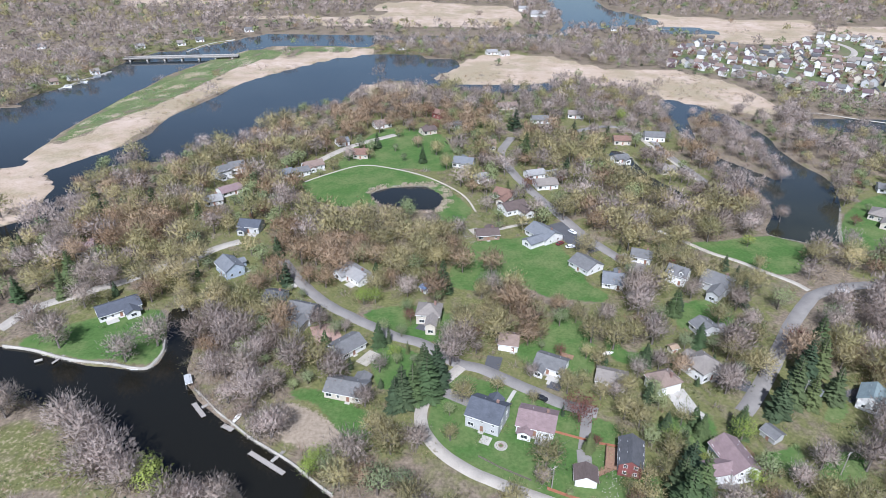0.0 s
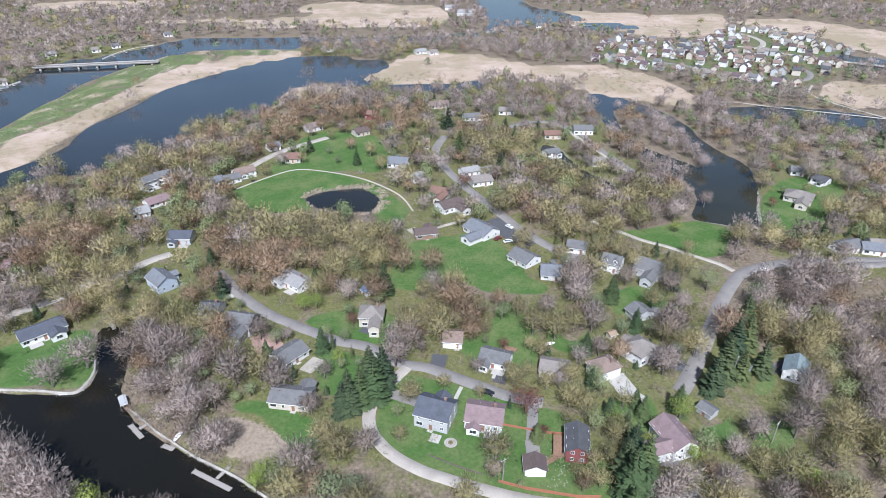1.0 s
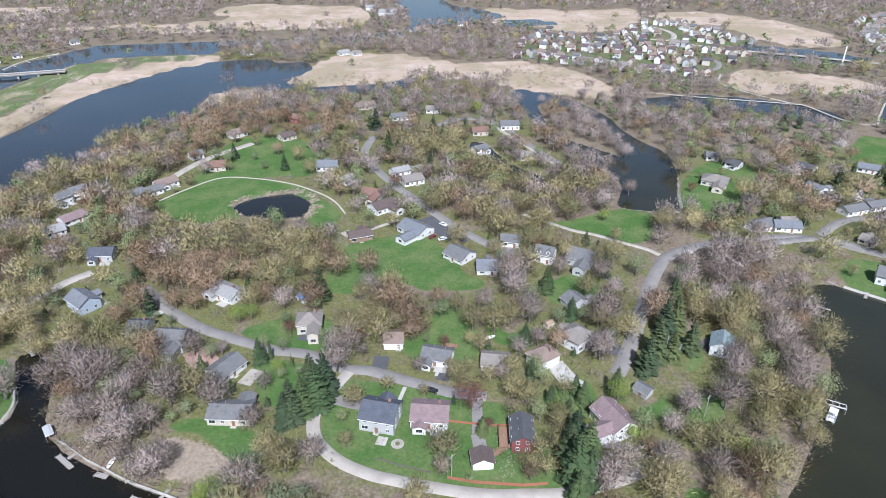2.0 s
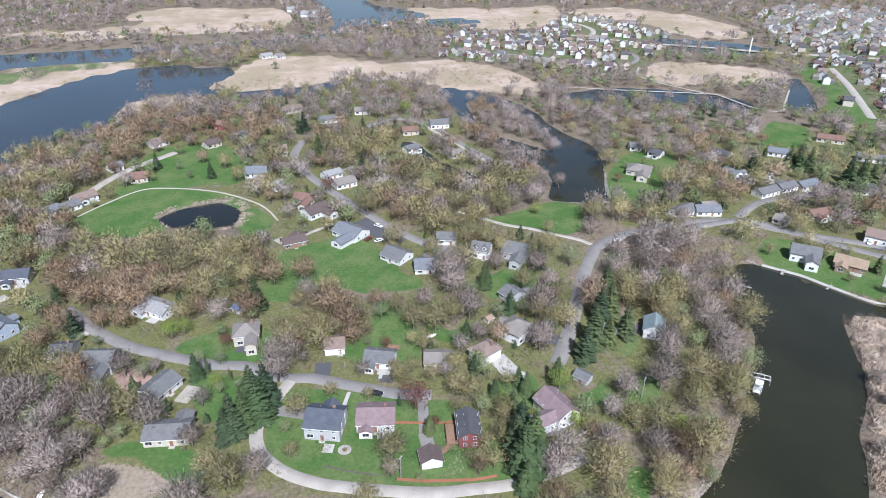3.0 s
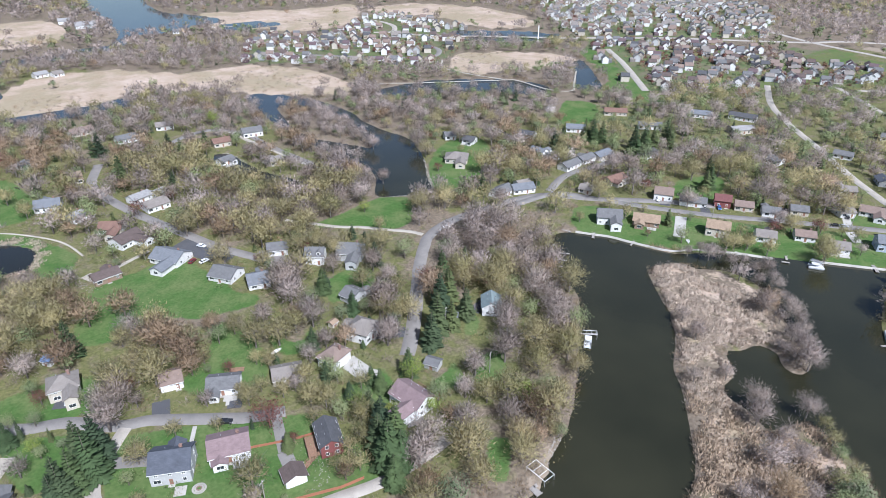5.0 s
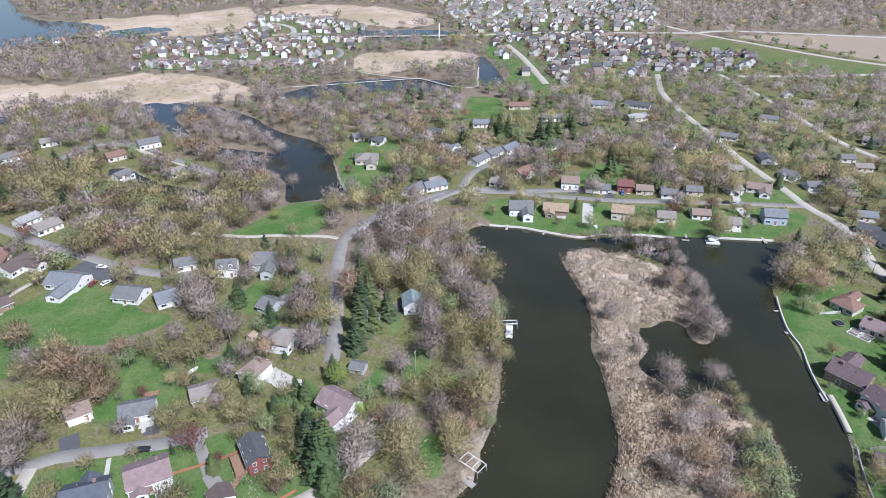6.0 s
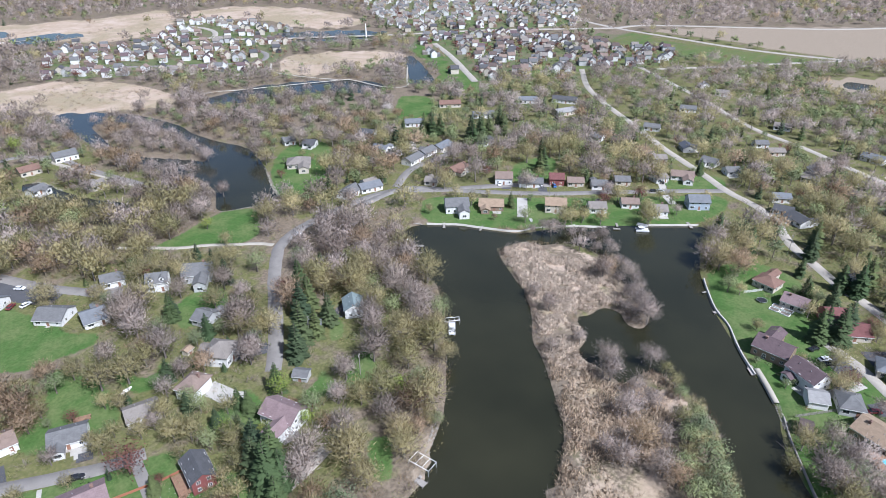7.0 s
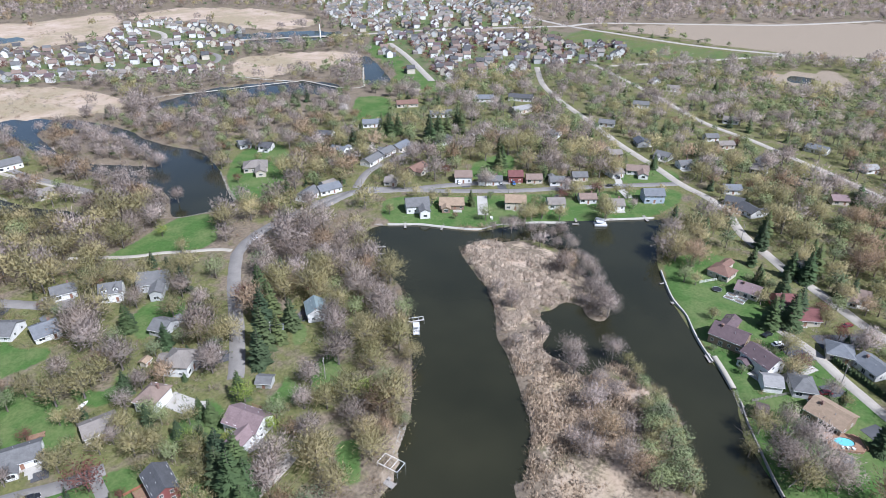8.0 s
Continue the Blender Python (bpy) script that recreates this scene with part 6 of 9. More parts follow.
SPOTS.append(('grey', 3.0, 175.8, 12))
SPOTS.append(('bud', 30.4, 130.3, 10))
SPOTS.append(('grey', 28.6, 124.3, 7))
SPOTS.append(('grey', -51.1, 140.7, 11))
SPOTS.append(('grey', -48.5, 144.2, 9))
SPOTS.append(('bud', 29.9, 157.3, 5))
SPOTS.append(('arbor', 38.6, 151.7, 5))
SPOTS.append(('conifer', -153.3, 216.2, 11))
SPOTS.append(('leaf', -150.9, 218.4, 9))
SPOTS.append(('conifer', -74.8, 250.9, 9))
SPOTS.append(('conifer', 50.1, 435.2, 14))
SPOTS.append(('conifer', 49.4, 371.5, 13))
SPOTS.append(('conifer', 88.4, 420.9, 11))
SPOTS.append(('conifer', 52.6, 391.7, 12))
SPOTS.append(('conifer', 278.3, 6.3, 13))
SPOTS.append(('conifer', 285.3, 4.4, 14))
SPOTS.append(('conifer', 238.4, 6.1, 14))
SPOTS.append(('conifer', 246.1, 4.8, 13))
SPOTS.append(('conifer', 273.6, -11.2, 9))
SPOTS.append(('conifer', 273.5, -6.1, 8))
SPOTS.append(('conifer', 313.6, 179.4, 11))
SPOTS.append(('conifer', 318.7, 180.1, 12))
SPOTS.append(('conifer', 371.0, 103.8, 8))
SPOTS.append(('conifer', 341.9, 237.4, 15))
SPOTS.append(('conifer', 333.8, 238.7, 15))
SPOTS.append(('conifer', 335.1, 246.8, 14))
SPOTS.append(('conifer', 357.4, 236.2, 14))
SPOTS.append(('conifer', 324.0, 272.4, 14))
SPOTS.append(('conifer', 329.3, 269.2, 13))
SPOTS.append(('conifer', 325.9, 238.9, 15))
SPOTS.append(('conifer', 336.6, 239.2, 16))
SPOTS.append(('conifer', 359.9, 240.8, 15))
SPOTS.append(('conifer', 322.1, 277.7, 13))
SPOTS.append(('conifer', 299.3, 28.6, 12))
SPOTS.append(('conifer', 312.5, 29.5, 12))
SPOTS.append(('conifer', 280.2, 28.3, 8))
SPOTS.append(('conifer', 568.5, 119.4, 10))
SPOTS.append(('conifer', 367.9, 103.5, 7))
SPOTS.append(('blossom', 283.5, 255.5, 10))
SPOTS.append(('blossom', 345.2, 218.9, 9))
SPOTS.append(('blossom', 339.5, 328.9, 10))
SPOTS.append(('blossom', 350.5, 215.5, 9))
SPOTS.append(('blossom', 244.0, 11.1, 6))
SPOTS.append(('shrub', 199.4, 14.2, 4))
SPOTS.append(('shrub', 216.7, 7.0, 4))
SPOTS.append(('shrub', 199.1, -13.2, 4))
SPOTS.append(('leaf', 248.2, 48.6, 8))
SPOTS.append(('shrub', -61.5, 175.1, 5))
SPOTS.append(('shrub', -44.7, 165.1, 6))
SPOTS.append(('shrub', -48.9, 162.2, 5))
SPOTS.append(('lime', -81.1, 124.2, 9))
SPOTS.append(('lime', -83.6, 122.6, 8))
SPOTS.append(('lime', -35.4, 128.9, 8))
SPOTS.append(('willow', -37.2, 125.9, 8))
SPOTS.append(('willow', -33.3, 131.1, 7))
SPOTS.append(('leaf', 157.5, 28.2, 10))
SPOTS.append(('leaf', 149.9, 23.1, 11))
SPOTS.append(('leaf', 142.4, 19.1, 10))
SPOTS.append(('leaf', 163.8, 32.1, 8))
SPOTS.append(('leaf', 153.2, 30.2, 9))
SPOTS.append(('leaf', 141.4, 27.7, 9))
SPOTS.append(('leaf', 137.9, 15.3, 10))
SPOTS.append(('leaf', 133.8, 21.0, 10))
SPOTS.append(('grey', 205.4, 65.4, 10))
SPOTS.append(('grey', 211.0, 71.2, 10))
SPOTS.append(('grey', -111.0, 140.7, 14))
SPOTS.append(('grey', -100.9, 134.2, 15))
SPOTS.append(('grey', -92.2, 126.0, 14))
SPOTS.append(('grey', -97.5, 123.9, 13))
SPOTS.append(('grey', -135.5, 147.5, 13))
SPOTS.append(('grey', -84.9, 120.2, 13))
SPOTS.append(('grey', -58.5, 115.1, 10))
SPOTS.append(('grey', -65.7, 114.1, 10))
SPOTS.append(('bud', 139.0, 111.0, 8))
SPOTS.append(('grey', 154.8, 136.6, 12))
SPOTS.append(('bud', 146.6, 123.0, 11))
SPOTS.append(('bud', 112.1, 96.5, 7))
SPOTS.append(('leaf', 112.7, 93.6, 6))
SPOTS.append(('lime', 115.7, 113.7, 8))
SPOTS.append(('leaf', 122.1, 109.4, 9))
SPOTS.append(('bud', 271.5, 58.3, 11))
SPOTS.append(('bud', 281.6, 53.5, 12))
SPOTS.append(('bud', 297.9, 50.1, 12))
SPOTS.append(('bud', 283.9, 64.8, 10))
SPOTS.append(('bud', 269.8, 127.1, 8))
SPOTS.append(('bud', 271.9, 118.5, 8))
SPOTS.append(('bud', 288.3, 101.1, 8))
SPOTS.append(('bud', 263.5, 130.2, 8))
SPOTS.append(('grey', 161.5, -7.8, 10))
SPOTS.append(('grey', 173.6, -10.4, 11))
SPOTS.append(('grey', 163.9, -14.7, 12))
SPOTS.append(('bud', 156.8, -11.5, 10))
SPOTS.append(('grey', 162.3, -19.1, 11))
SPOTS.append(('grey', 179.8, -3.2, 8))
SPOTS.append(('grey', 174.1, -7.3, 9))
SPOTS.append(('grey', -75.5, 180.2, 12.9))
SPOTS.append(('grey', -65.5, 165.6, 12.1))
SPOTS.append(('grey', -77.4, 168.0, 9.2))
SPOTS.append(('grey', -55.0, 160.1, 10.5))
SPOTS.append(('grey', -68.3, 155.0, 8.3))
SPOTS.append(('bud', -42.4, 172.1, 12.1))
SPOTS.append(('bud', -64.2, 198.9, 12.2))
SPOTS.append(('bud', -99.0, 205.7, 8.7))
SPOTS.append(('bud', -77.1, 206.7, 12.0))
SPOTS.append(('bud', -90.5, 217.1, 9.8))
SPOTS.append(('leaf', -67.3, 188.4, 6.5))
SPOTS.append(('leaf', -55.4, 176.8, 6.8))
SPOTS.append(('grey', -35.8, 166.0, 10.7))
SPOTS.append(('grey', -24.3, 154.5, 8.3))
SPOTS.append(('grey', -61.0, 148.0, 7.5))
SPOTS.append(('grey', -54.7, 140.8, 8.3))
SPOTS.append(('bud', -14.6, 134.8, 10.5))
SPOTS.append(('bud', -20.3, 142.1, 8.3))
SPOTS.append(('grey', -6.9, 137.2, 9.0))
SPOTS.append(('brown', -20.7, 122.9, 8.0))
SPOTS.append(('leaf', -10.5, 121.6, 8.7))
SPOTS.append(('grey', -150.9, 192.2, 11.3))
SPOTS.append(('grey', -145.9, 222.0, 12.0))
SPOTS.append(('grey', -178.1, 234.1, 12.9))
SPOTS.append(('grey', -172.1, 249.7, 12.9))
SPOTS.append(('bud', -165.7, 220.1, 11.2))
SPOTS.append(('grey', -136.9, 222.1, 11.2))
SPOTS.append(('bud', -122.9, 222.3, 12.9))
SPOTS.append(('brown', -116.6, 213.0, 11.0))
SPOTS.append(('bud', -118.4, 240.7, 12.9))
SPOTS.append(('bud', -107.5, 241.0, 12.9))
SPOTS.append(('brown', -134.4, 261.9, 12.9))
SPOTS.append(('bud', -118.8, 262.4, 12.9))
SPOTS.append(('brown', -157.8, 273.3, 12.9))
SPOTS.append(('bud', -157.0, 296.5, 12.9))
SPOTS.append(('bud', -136.0, 286.8, 12.9))
SPOTS.append(('leaf', -151.4, 244.5, 9.3))
SPOTS.append(('conifer', -155.5, 227.5, 12.9))
SPOTS.append(('conifer', -65.6, 227.5, 9.2))
SPOTS.append(('brown', -56.3, 228.1, 8.8))
SPOTS.append(('bud', 166.9, 248.4, 12.9))
SPOTS.append(('grey', 155.3, 285.9, 12.9))
SPOTS.append(('bud', 94.7, 301.0, 12.9))
SPOTS.append(('bud', 77.8, 304.0, 12.9))
SPOTS.append(('bud', 61.3, 293.0, 12.9))
SPOTS.append(('leaf', 60.1, 303.8, 12.6))
SPOTS.append(('bud', 114.5, 308.9, 12.9))
SPOTS.append(('grey', 93.6, 274.6, 12.9))
SPOTS.append(('grey', 138.2, 317.2, 12.9))
SPOTS.append(('grey', 147.8, 302.7, 12.9))
SPOTS.append(('grey', 113.5, 269.2, 12.9))
SPOTS.append(('grey', 20.2, 222.5, 9.5))
SPOTS.append(('bud', 28.7, 221.1, 10.8))
SPOTS.append(('leaf', 35.0, 202.6, 9.1))
SPOTS.append(('leaf', 45.0, 200.2, 8.6))
SPOTS.append(('brown', 45.5, 209.5, 7.8))
SPOTS.append(('bud', 55.0, 189.8, 11.4))
SPOTS.append(('bud', 62.4, 186.1, 11.4))
SPOTS.append(('bud', 70.7, 190.0, 9.9))
SPOTS.append(('grey', 77.5, 189.4, 12.9))
SPOTS.append(('grey', 75.6, 174.9, 8.3))
SPOTS.append(('grey', 67.1, 170.6, 7.5))
SPOTS.append(('bud', 8.9, 191.4, 10.6))
SPOTS.append(('bud', 20.1, 189.2, 12.3))
SPOTS.append(('grey', 12.4, 182.4, 5.9))
SPOTS.append(('grey', 30.5, 169.6, 6.4))
SPOTS.append(('bud', 41.6, 168.1, 5.4))
SPOTS.append(('bud', 52.1, 159.2, 7.6))
SPOTS.append(('bud', 47.4, 166.3, 6.0))
SPOTS.append(('grey', 56.6, 159.5, 6.6))
SPOTS.append(('bud', 61.4, 146.9, 8.9))
SPOTS.append(('bud', 55.0, 142.3, 6.1))
SPOTS.append(('leaf', 29.2, 153.9, 3.5))
SPOTS.append(('bud', 54.2, 119.7, 6.5))
SPOTS.append(('bud', 74.9, 148.1, 7.0))
SPOTS.append(('leaf', 81.8, 137.4, 6.4))
SPOTS.append(('conifer', 62.4, 107.3, 10.4))
SPOTS.append(('bud', 51.9, 121.7, 6.0))
SPOTS.append(('grey', 122.9, 130.6, 12.9))
SPOTS.append(('grey', 109.8, 131.0, 9.7))
SPOTS.append(('grey', 100.2, 124.3, 8.7))
SPOTS.append(('bud', 104.5, 118.3, 9.7))
SPOTS.append(('bud', 127.4, 118.5, 10.2))
SPOTS.append(('bud', 141.1, 124.9, 9.5))
SPOTS.append(('bud', 141.0, 134.5, 8.7))
SPOTS.append(('grey', 104.2, 106.8, 9.7))
SPOTS.append(('brown', 119.2, 105.7, 8.6))
SPOTS.append(('bud', 126.9, 106.9, 7.2))
SPOTS.append(('bud', 101.4, 97.8, 7.5))
SPOTS.append(('brown', 106.1, 95.5, 7.5))
SPOTS.append(('bud', 84.5, 102.3, 12.7))
SPOTS.append(('grey', 78.4, 113.3, 11.3))
SPOTS.append(('brown', 89.8, 118.3, 6.9))
SPOTS.append(('brown', 68.6, 100.2, 8.3))
SPOTS.append(('bud', 146.3, 153.1, 10.6))
SPOTS.append(('bud', 146.3, 163.2, 9.6))
SPOTS.append(('bud', 165.8, 162.5, 9.9))
SPOTS.append(('leaf', 147.8, 144.9, 9.7))
SPOTS.append(('grey', 151.1, 181.1, 12.9))
SPOTS.append(('grey', 163.4, 192.7, 12.9))
SPOTS.append(('grey', 147.8, 196.8, 10.6))
SPOTS.append(('brown', 177.3, 191.1, 12.3))
SPOTS.append(('grey', 182.5, 184.9, 10.8))
SPOTS.append(('grey', 192.8, 185.4, 11.0))
SPOTS.append(('grey', 183.0, 206.4, 12.9))
SPOTS.append(('bud', 109.7, 171.6, 10.5))
SPOTS.append(('leaf', 101.9, 170.9, 7.3))
SPOTS.append(('leaf', 111.5, 192.4, 8.0))
SPOTS.append(('bud', 114.8, 189.1, 9.2))
SPOTS.append(('grey', 117.4, 212.2, 10.6))
SPOTS.append(('conifer', 91.4, 208.6, 10.2))
SPOTS.append(('grey', 102.3, 220.6, 9.2))
SPOTS.append(('grey', 88.7, 227.8, 7.8))
SPOTS.append(('bud', 104.9, 281.6, 12.9))
SPOTS.append(('bud', 110.3, 263.7, 12.9))
SPOTS.append(('bud', 126.9, 270.6, 12.9))
SPOTS.append(('grey', 136.1, 278.2, 12.9))
SPOTS.append(('grey', 148.0, 276.5, 12.9))
SPOTS.append(('bud', 92.7, 265.7, 12.6))
SPOTS.append(('leaf', 100.9, 313.2, 12.9))
SPOTS.append(('bud', -27.8, 256.2, 12.9))
SPOTS.append(('bud', -18.6, 233.6, 12.8))
SPOTS.append(('bud', -35.5, 275.1, 12.9))
SPOTS.append(('bud', -9.4, 247.0, 12.9))
SPOTS.append(('brown', -44.7, 235.1, 12.3))
SPOTS.append(('brown', -53.2, 253.9, 10.5))
SPOTS.append(('brown', -37.9, 253.9, 11.3))
SPOTS.append(('brown', 3.3, 251.5, 12.1))
SPOTS.append(('brown', 8.6, 239.4, 11.7))
SPOTS.append(('brown', 21.2, 238.5, 11.2))
SPOTS.append(('grey', -14.3, 219.1, 9.4))
SPOTS.append(('shrub', -9.7, 176.9, 4.0))
SPOTS.append(('bud', 172.8, 3.4, 8.7))
SPOTS.append(('grey', 162.6, -4.3, 11.1))
SPOTS.append(('leaf', 183.4, -2.7, 8.6))
SPOTS.append(('bud', 161.5, 3.7, 5.7))
SPOTS.append(('bud', 264.1, 57.6, 12.9))
SPOTS.append(('brown', 263.5, 49.6, 12.9))
SPOTS.append(('bud', 269.1, 64.1, 11.1))
SPOTS.append(('conifer', 256.7, 12.3, 12.1))
SPOTS.append(('conifer', 234.1, 12.3, 12.3))
SPOTS.append(('bud', 290.5, 10.9, 9.3))
SPOTS.append(('bud', 351.3, 150.6, 12.9))
SPOTS.append(('bud', 346.3, 175.4, 12.9))
SPOTS.append(('grey', 331.8, 152.4, 12.9))
SPOTS.append(('bud', 338.0, 187.0, 12.9))
SPOTS.append(('bud', 320.8, 193.1, 12.9))
SPOTS.append(('brown', 361.4, 136.4, 12.9))
SPOTS.append(('bud', 341.3, 117.4, 12.2))
SPOTS.append(('leaf', 322.0, 228.0, 12.9))
SPOTS.append(('bud', 389.8, 63.3, 12.9))
SPOTS.append(('grey', 401.5, 46.9, 12.9))
SPOTS.append(('bud', 400.1, 82.4, 12.9))
SPOTS.append(('bud', 393.4, 27.5, 12.9))
SPOTS.append(('grey', 385.9, 9.6, 12.9))
SPOTS.append(('bud', 351.4, 31.7, 12.9))
SPOTS.append(('brown', 344.3, -5.0, 12.9))
SPOTS.append(('bud', 340.3, 11.7, 12.9))
SPOTS.append(('grey', 280.4, 65.2, 12.2))
SPOTS.append(('bud', 259.1, 131.6, 10.5))
SPOTS.append(('bud', 284.7, 99.1, 11.4))
SPOTS.append(('leaf', 249.7, 148.9, 9.0))
SPOTS.append(('bud', 301.6, 123.6, 9.7))
SPOTS.append(('grey', 264.8, 307.8, 12.9))
SPOTS.append(('grey', 252.1, 325.5, 12.9))
SPOTS.append(('grey', 221.8, 331.3, 12.9))
SPOTS.append(('bud', 276.3, 255.2, 12.9))
SPOTS.append(('bud', 283.8, 281.3, 12.9))
SPOTS.append(('grey', 172.8, 294.6, 8.6))
SPOTS.append(('grey', 166.9, 316.1, 8.6))
SPOTS.append(('grey', 201.4, 415.7, 8.6))
SPOTS.append(('grey', 184.7, 419.5, 8.6))
SPOTS.append(('grey', 199.6, 380.1, 8.6))
SPOTS.append(('grey', 197.9, 347.7, 8.6))
SPOTS.append(('bud', 239.7, 257.3, 12.9))
SPOTS.append(('bud', 228.4, 273.2, 12.9))
SPOTS.append(('grey', 205.5, 229.3, 10.9))
SPOTS.append(('bud', 181.2, 246.0, 12.9))
SPOTS.append(('bud', 140.2, 244.4, 7.4))
SPOTS.append(('grey', 286.2, 171.6, 10.1))
SPOTS.append(('bud', 257.1, 207.1, 11.7))
SPOTS.append(('grey', 290.5, 226.8, 12.9))
SPOTS.append(('grey', 172.4, 65.7, 9))
SPOTS.append(('grey', 182.0, 53.9, 8))

for k, (kind, x, y, h) in enumerate(SPOTS):
    plant(kind, x, y, h * {"conifer": 1.25, "grey": 1.1, "bud": 1.1, "brown": 1.1}.get(kind, 1.0), k * 0.77, {"shrub": 1.25, "arbor": 2.0 if h < 4 else 1.0}.get(kind, 1.0))

# patches where one kind prevails: kind, x, y, reach
PATCHES = []
PATCHES.append(('brown', -57, 253, 22))
PATCHES.append(('brown', -67, 255, 16))
PATCHES.append(('brown', -44, 226, 12))
PATCHES.append(('bud', -32, 269, 26))
PATCHES.append(('bud', -50, 281, 20))
PATCHES.append(('bud', -14, 256, 22))
PATCHES.append(('bud', 13, 194, 12))
PATCHES.append(('bud', 96, 272, 22))
PATCHES.append(('bud', 85, 273, 18))
PATCHES.append(('bud', 106, 265, 15))
PATCHES.append(('brown', -44, 463, 40))
PATCHES.append(('brown', 2, 445, 35))
PATCHES.append(('brown', -62, 388, 30))
PATCHES.append(('grey', 177, 400, 50))
PATCHES.append(('grey', 182, 348, 45))
PATCHES.append(('grey', 141, 354, 35))
PATCHES.append(('brown', 153, 383, 20))
PATCHES.append(('grey', 121, 136, 14))
PATCHES.append(('grey', 125, 134, 14))
PATCHES.append(('bud', 93, 102, 14))
PATCHES.append(('grey', 78, 108, 9))
PATCHES.append(('grey', 105, 114, 16))
PATCHES.append(('bud', 120, 124, 14))
PATCHES.append(('grey', 155, 147, 16))
PATCHES.append(('bud', 134, 125, 10))
PATCHES.append(('grey', 177, 204, 24))
PATCHES.append(('grey', 168, 214, 14))
PATCHES.append(('bud', 143, 177, 14))
PATCHES.append(('grey', -78, 183, 16))
PATCHES.append(('grey', -66, 177, 12))
PATCHES.append(('grey', -67, 159, 13))
PATCHES.append(('grey', -44, 177, 10))
PATCHES.append(('bud', -102, 211, 16))
PATCHES.append(('bud', -91, 204, 14))
PATCHES.append(('brown', 33, 209, 18))
PATCHES.append(('bud', 48, 203, 16))
PATCHES.append(('grey', 69, 212, 16))
PATCHES.append(('leaf', 49, 225, 10))
PATCHES.append(('bud', 62, 198, 16))
PATCHES.append(('leaf', -87, 276, 14))
PATCHES.append(('leaf', -105, 301, 12))
PATCHES.append(('leaf', -197, 353, 10))
PATCHES.append(('brown', -144, 268, 25))
PATCHES.append(('grey', -201, 279, 25))
PATCHES.append(('bud', -135, 247, 16))
PATCHES.append(('brown', 175, 441, 20))
PATCHES.append(('bud', 137, 297, 25))
PATCHES.append(('bud', 114, 329, 22))
PATCHES.append(('grey', 313, 135, 8))
PATCHES.append(('bud', 236, 137, 8))
PATCHES.append(('leaf', 322, 276, 20))
PATCHES.append(('leaf', 351, 289, 14))


# the woods: jittered places, thinner among houses
cand = []
for ring in ((60, 420, 8.2), (420, 760, 9.2), (760, 1400, 15.5)):
    g = np.arange(-1500, 1500, ring[2])
    A, B = np.meshgrid(g, g)
    a, b = A.ravel() + trng.uniform(-0.46, 0.46, A.size) * ring[2], B.ravel() + trng.uniform(-0.46, 0.46, A.size) * ring[2]
    rr, th = np.hypot(a, b), np.degrees(np.arctan2(a, b))
    ok = (rr >= ring[0]) & (rr < ring[1]) & (th > -46) & (th < 104)
    cand.append(np.stack([a[ok], b[ok]], 1))
C = np.vstack(cand)
cx, cy = C[:, 0], C[:, 1]
R = np.hypot(cx, cy)
ux, uy = cx / R, cy / R
rnd = trng.uniform(0, 1, len(C))
keep = land(cx, cy) > 1.4
for lines, lim in ((LAWNS + [smooth(LAWN_STRIP)], -3.0), (SOILS, -4.0)):
    keep &= deepest(lines, cx, cy) < lim
isle = depth_in(smooth(ISLAND), cx, cy)
reedy = np.maximum(deepest(REEDS, cx, cy), isle)
keep &= (reedy < -1) | (rnd < np.where(isle > 0, np.where(cy < 62, 0.3, np.where((isle < 10) & (cx - 207 - (cy - 60) * 0.37 > 0), 0.95, 0.02)), 0.012))
pv = paved(cx, cy)
keep &= pv > 3.0
clear = np.ones(len(C))
for k in (4.5, 9.0, 13.0, 17.0):
    near_road = (paved(cx + ux * k, cy + uy * k) < 1.0) & (R < 900)
    near_water = (land(cx + ux * k, cy + uy * k) < -2) & (R > 420) & (R < 800)
    clear = np.where(near_water, np.minimum(clear, 0.3), clear)
    clear = np.where(near_road, np.minimum(clear, np.where(R < 420, 0.2, 0.4)), clear)
    on_lawn = deepest(LAWNS, cx + ux * k, cy + uy * k) > 0
    clear = np.where(on_lawn & (R < 420), np.minimum(clear, 0.18), clear)
for hx, hy, hr in HOUSES:
    keep &= np.hypot(cx - hx, cy - hy) > hr + np.where(R < 430, 3.4, 2.0)
    for k in (4.0, 8.0, 12.0, 16.0, 20.0):
        clear = np.where(np.hypot(cx + ux * k - hx, cy + uy * k - hy) < hr + 0.5, np.minimum(clear, np.where(R < 310, 0.03, 0.28)), clear)
for k in (5.0, 10.0, 15.0, 20.0):
    clear = np.where((depth_in(smooth(POND), cx + ux * k, cy + uy * k) > 0), np.minimum(clear, 0.1), clear)
    clear = np.where((depth_in(smooth(CREEK), cx + ux * k, cy + uy * k) > 0), np.minimum(clear, 0.15), clear)
clear = np.where(depth_in(smooth(WOOD_ISLE), cx, cy) > 0, 1.6, clear)
keep &= (R > 190) | (cx > -60) | (rnd < 0.4)
open_land = deepest(OPENS, cx, cy) > -2
keep &= ~open_land | (rnd < np.where(depth_in(smooth(OLIVE_FIELD), cx, cy) > -5, 0.02, 0.75))
for x, y in ESTATE_XY:
    keep &= np.hypot(cx - x, cy - y) > 5.5
for kind, x, y, h in SPOTS:
    keep &= np.hypot(cx - x, cy - y) > (4.5 if kind != "shrub" else 2.5)
thin = np.array([noise.noise((a * 0.02, b * 0.02, 9.0)) for a, b in C])
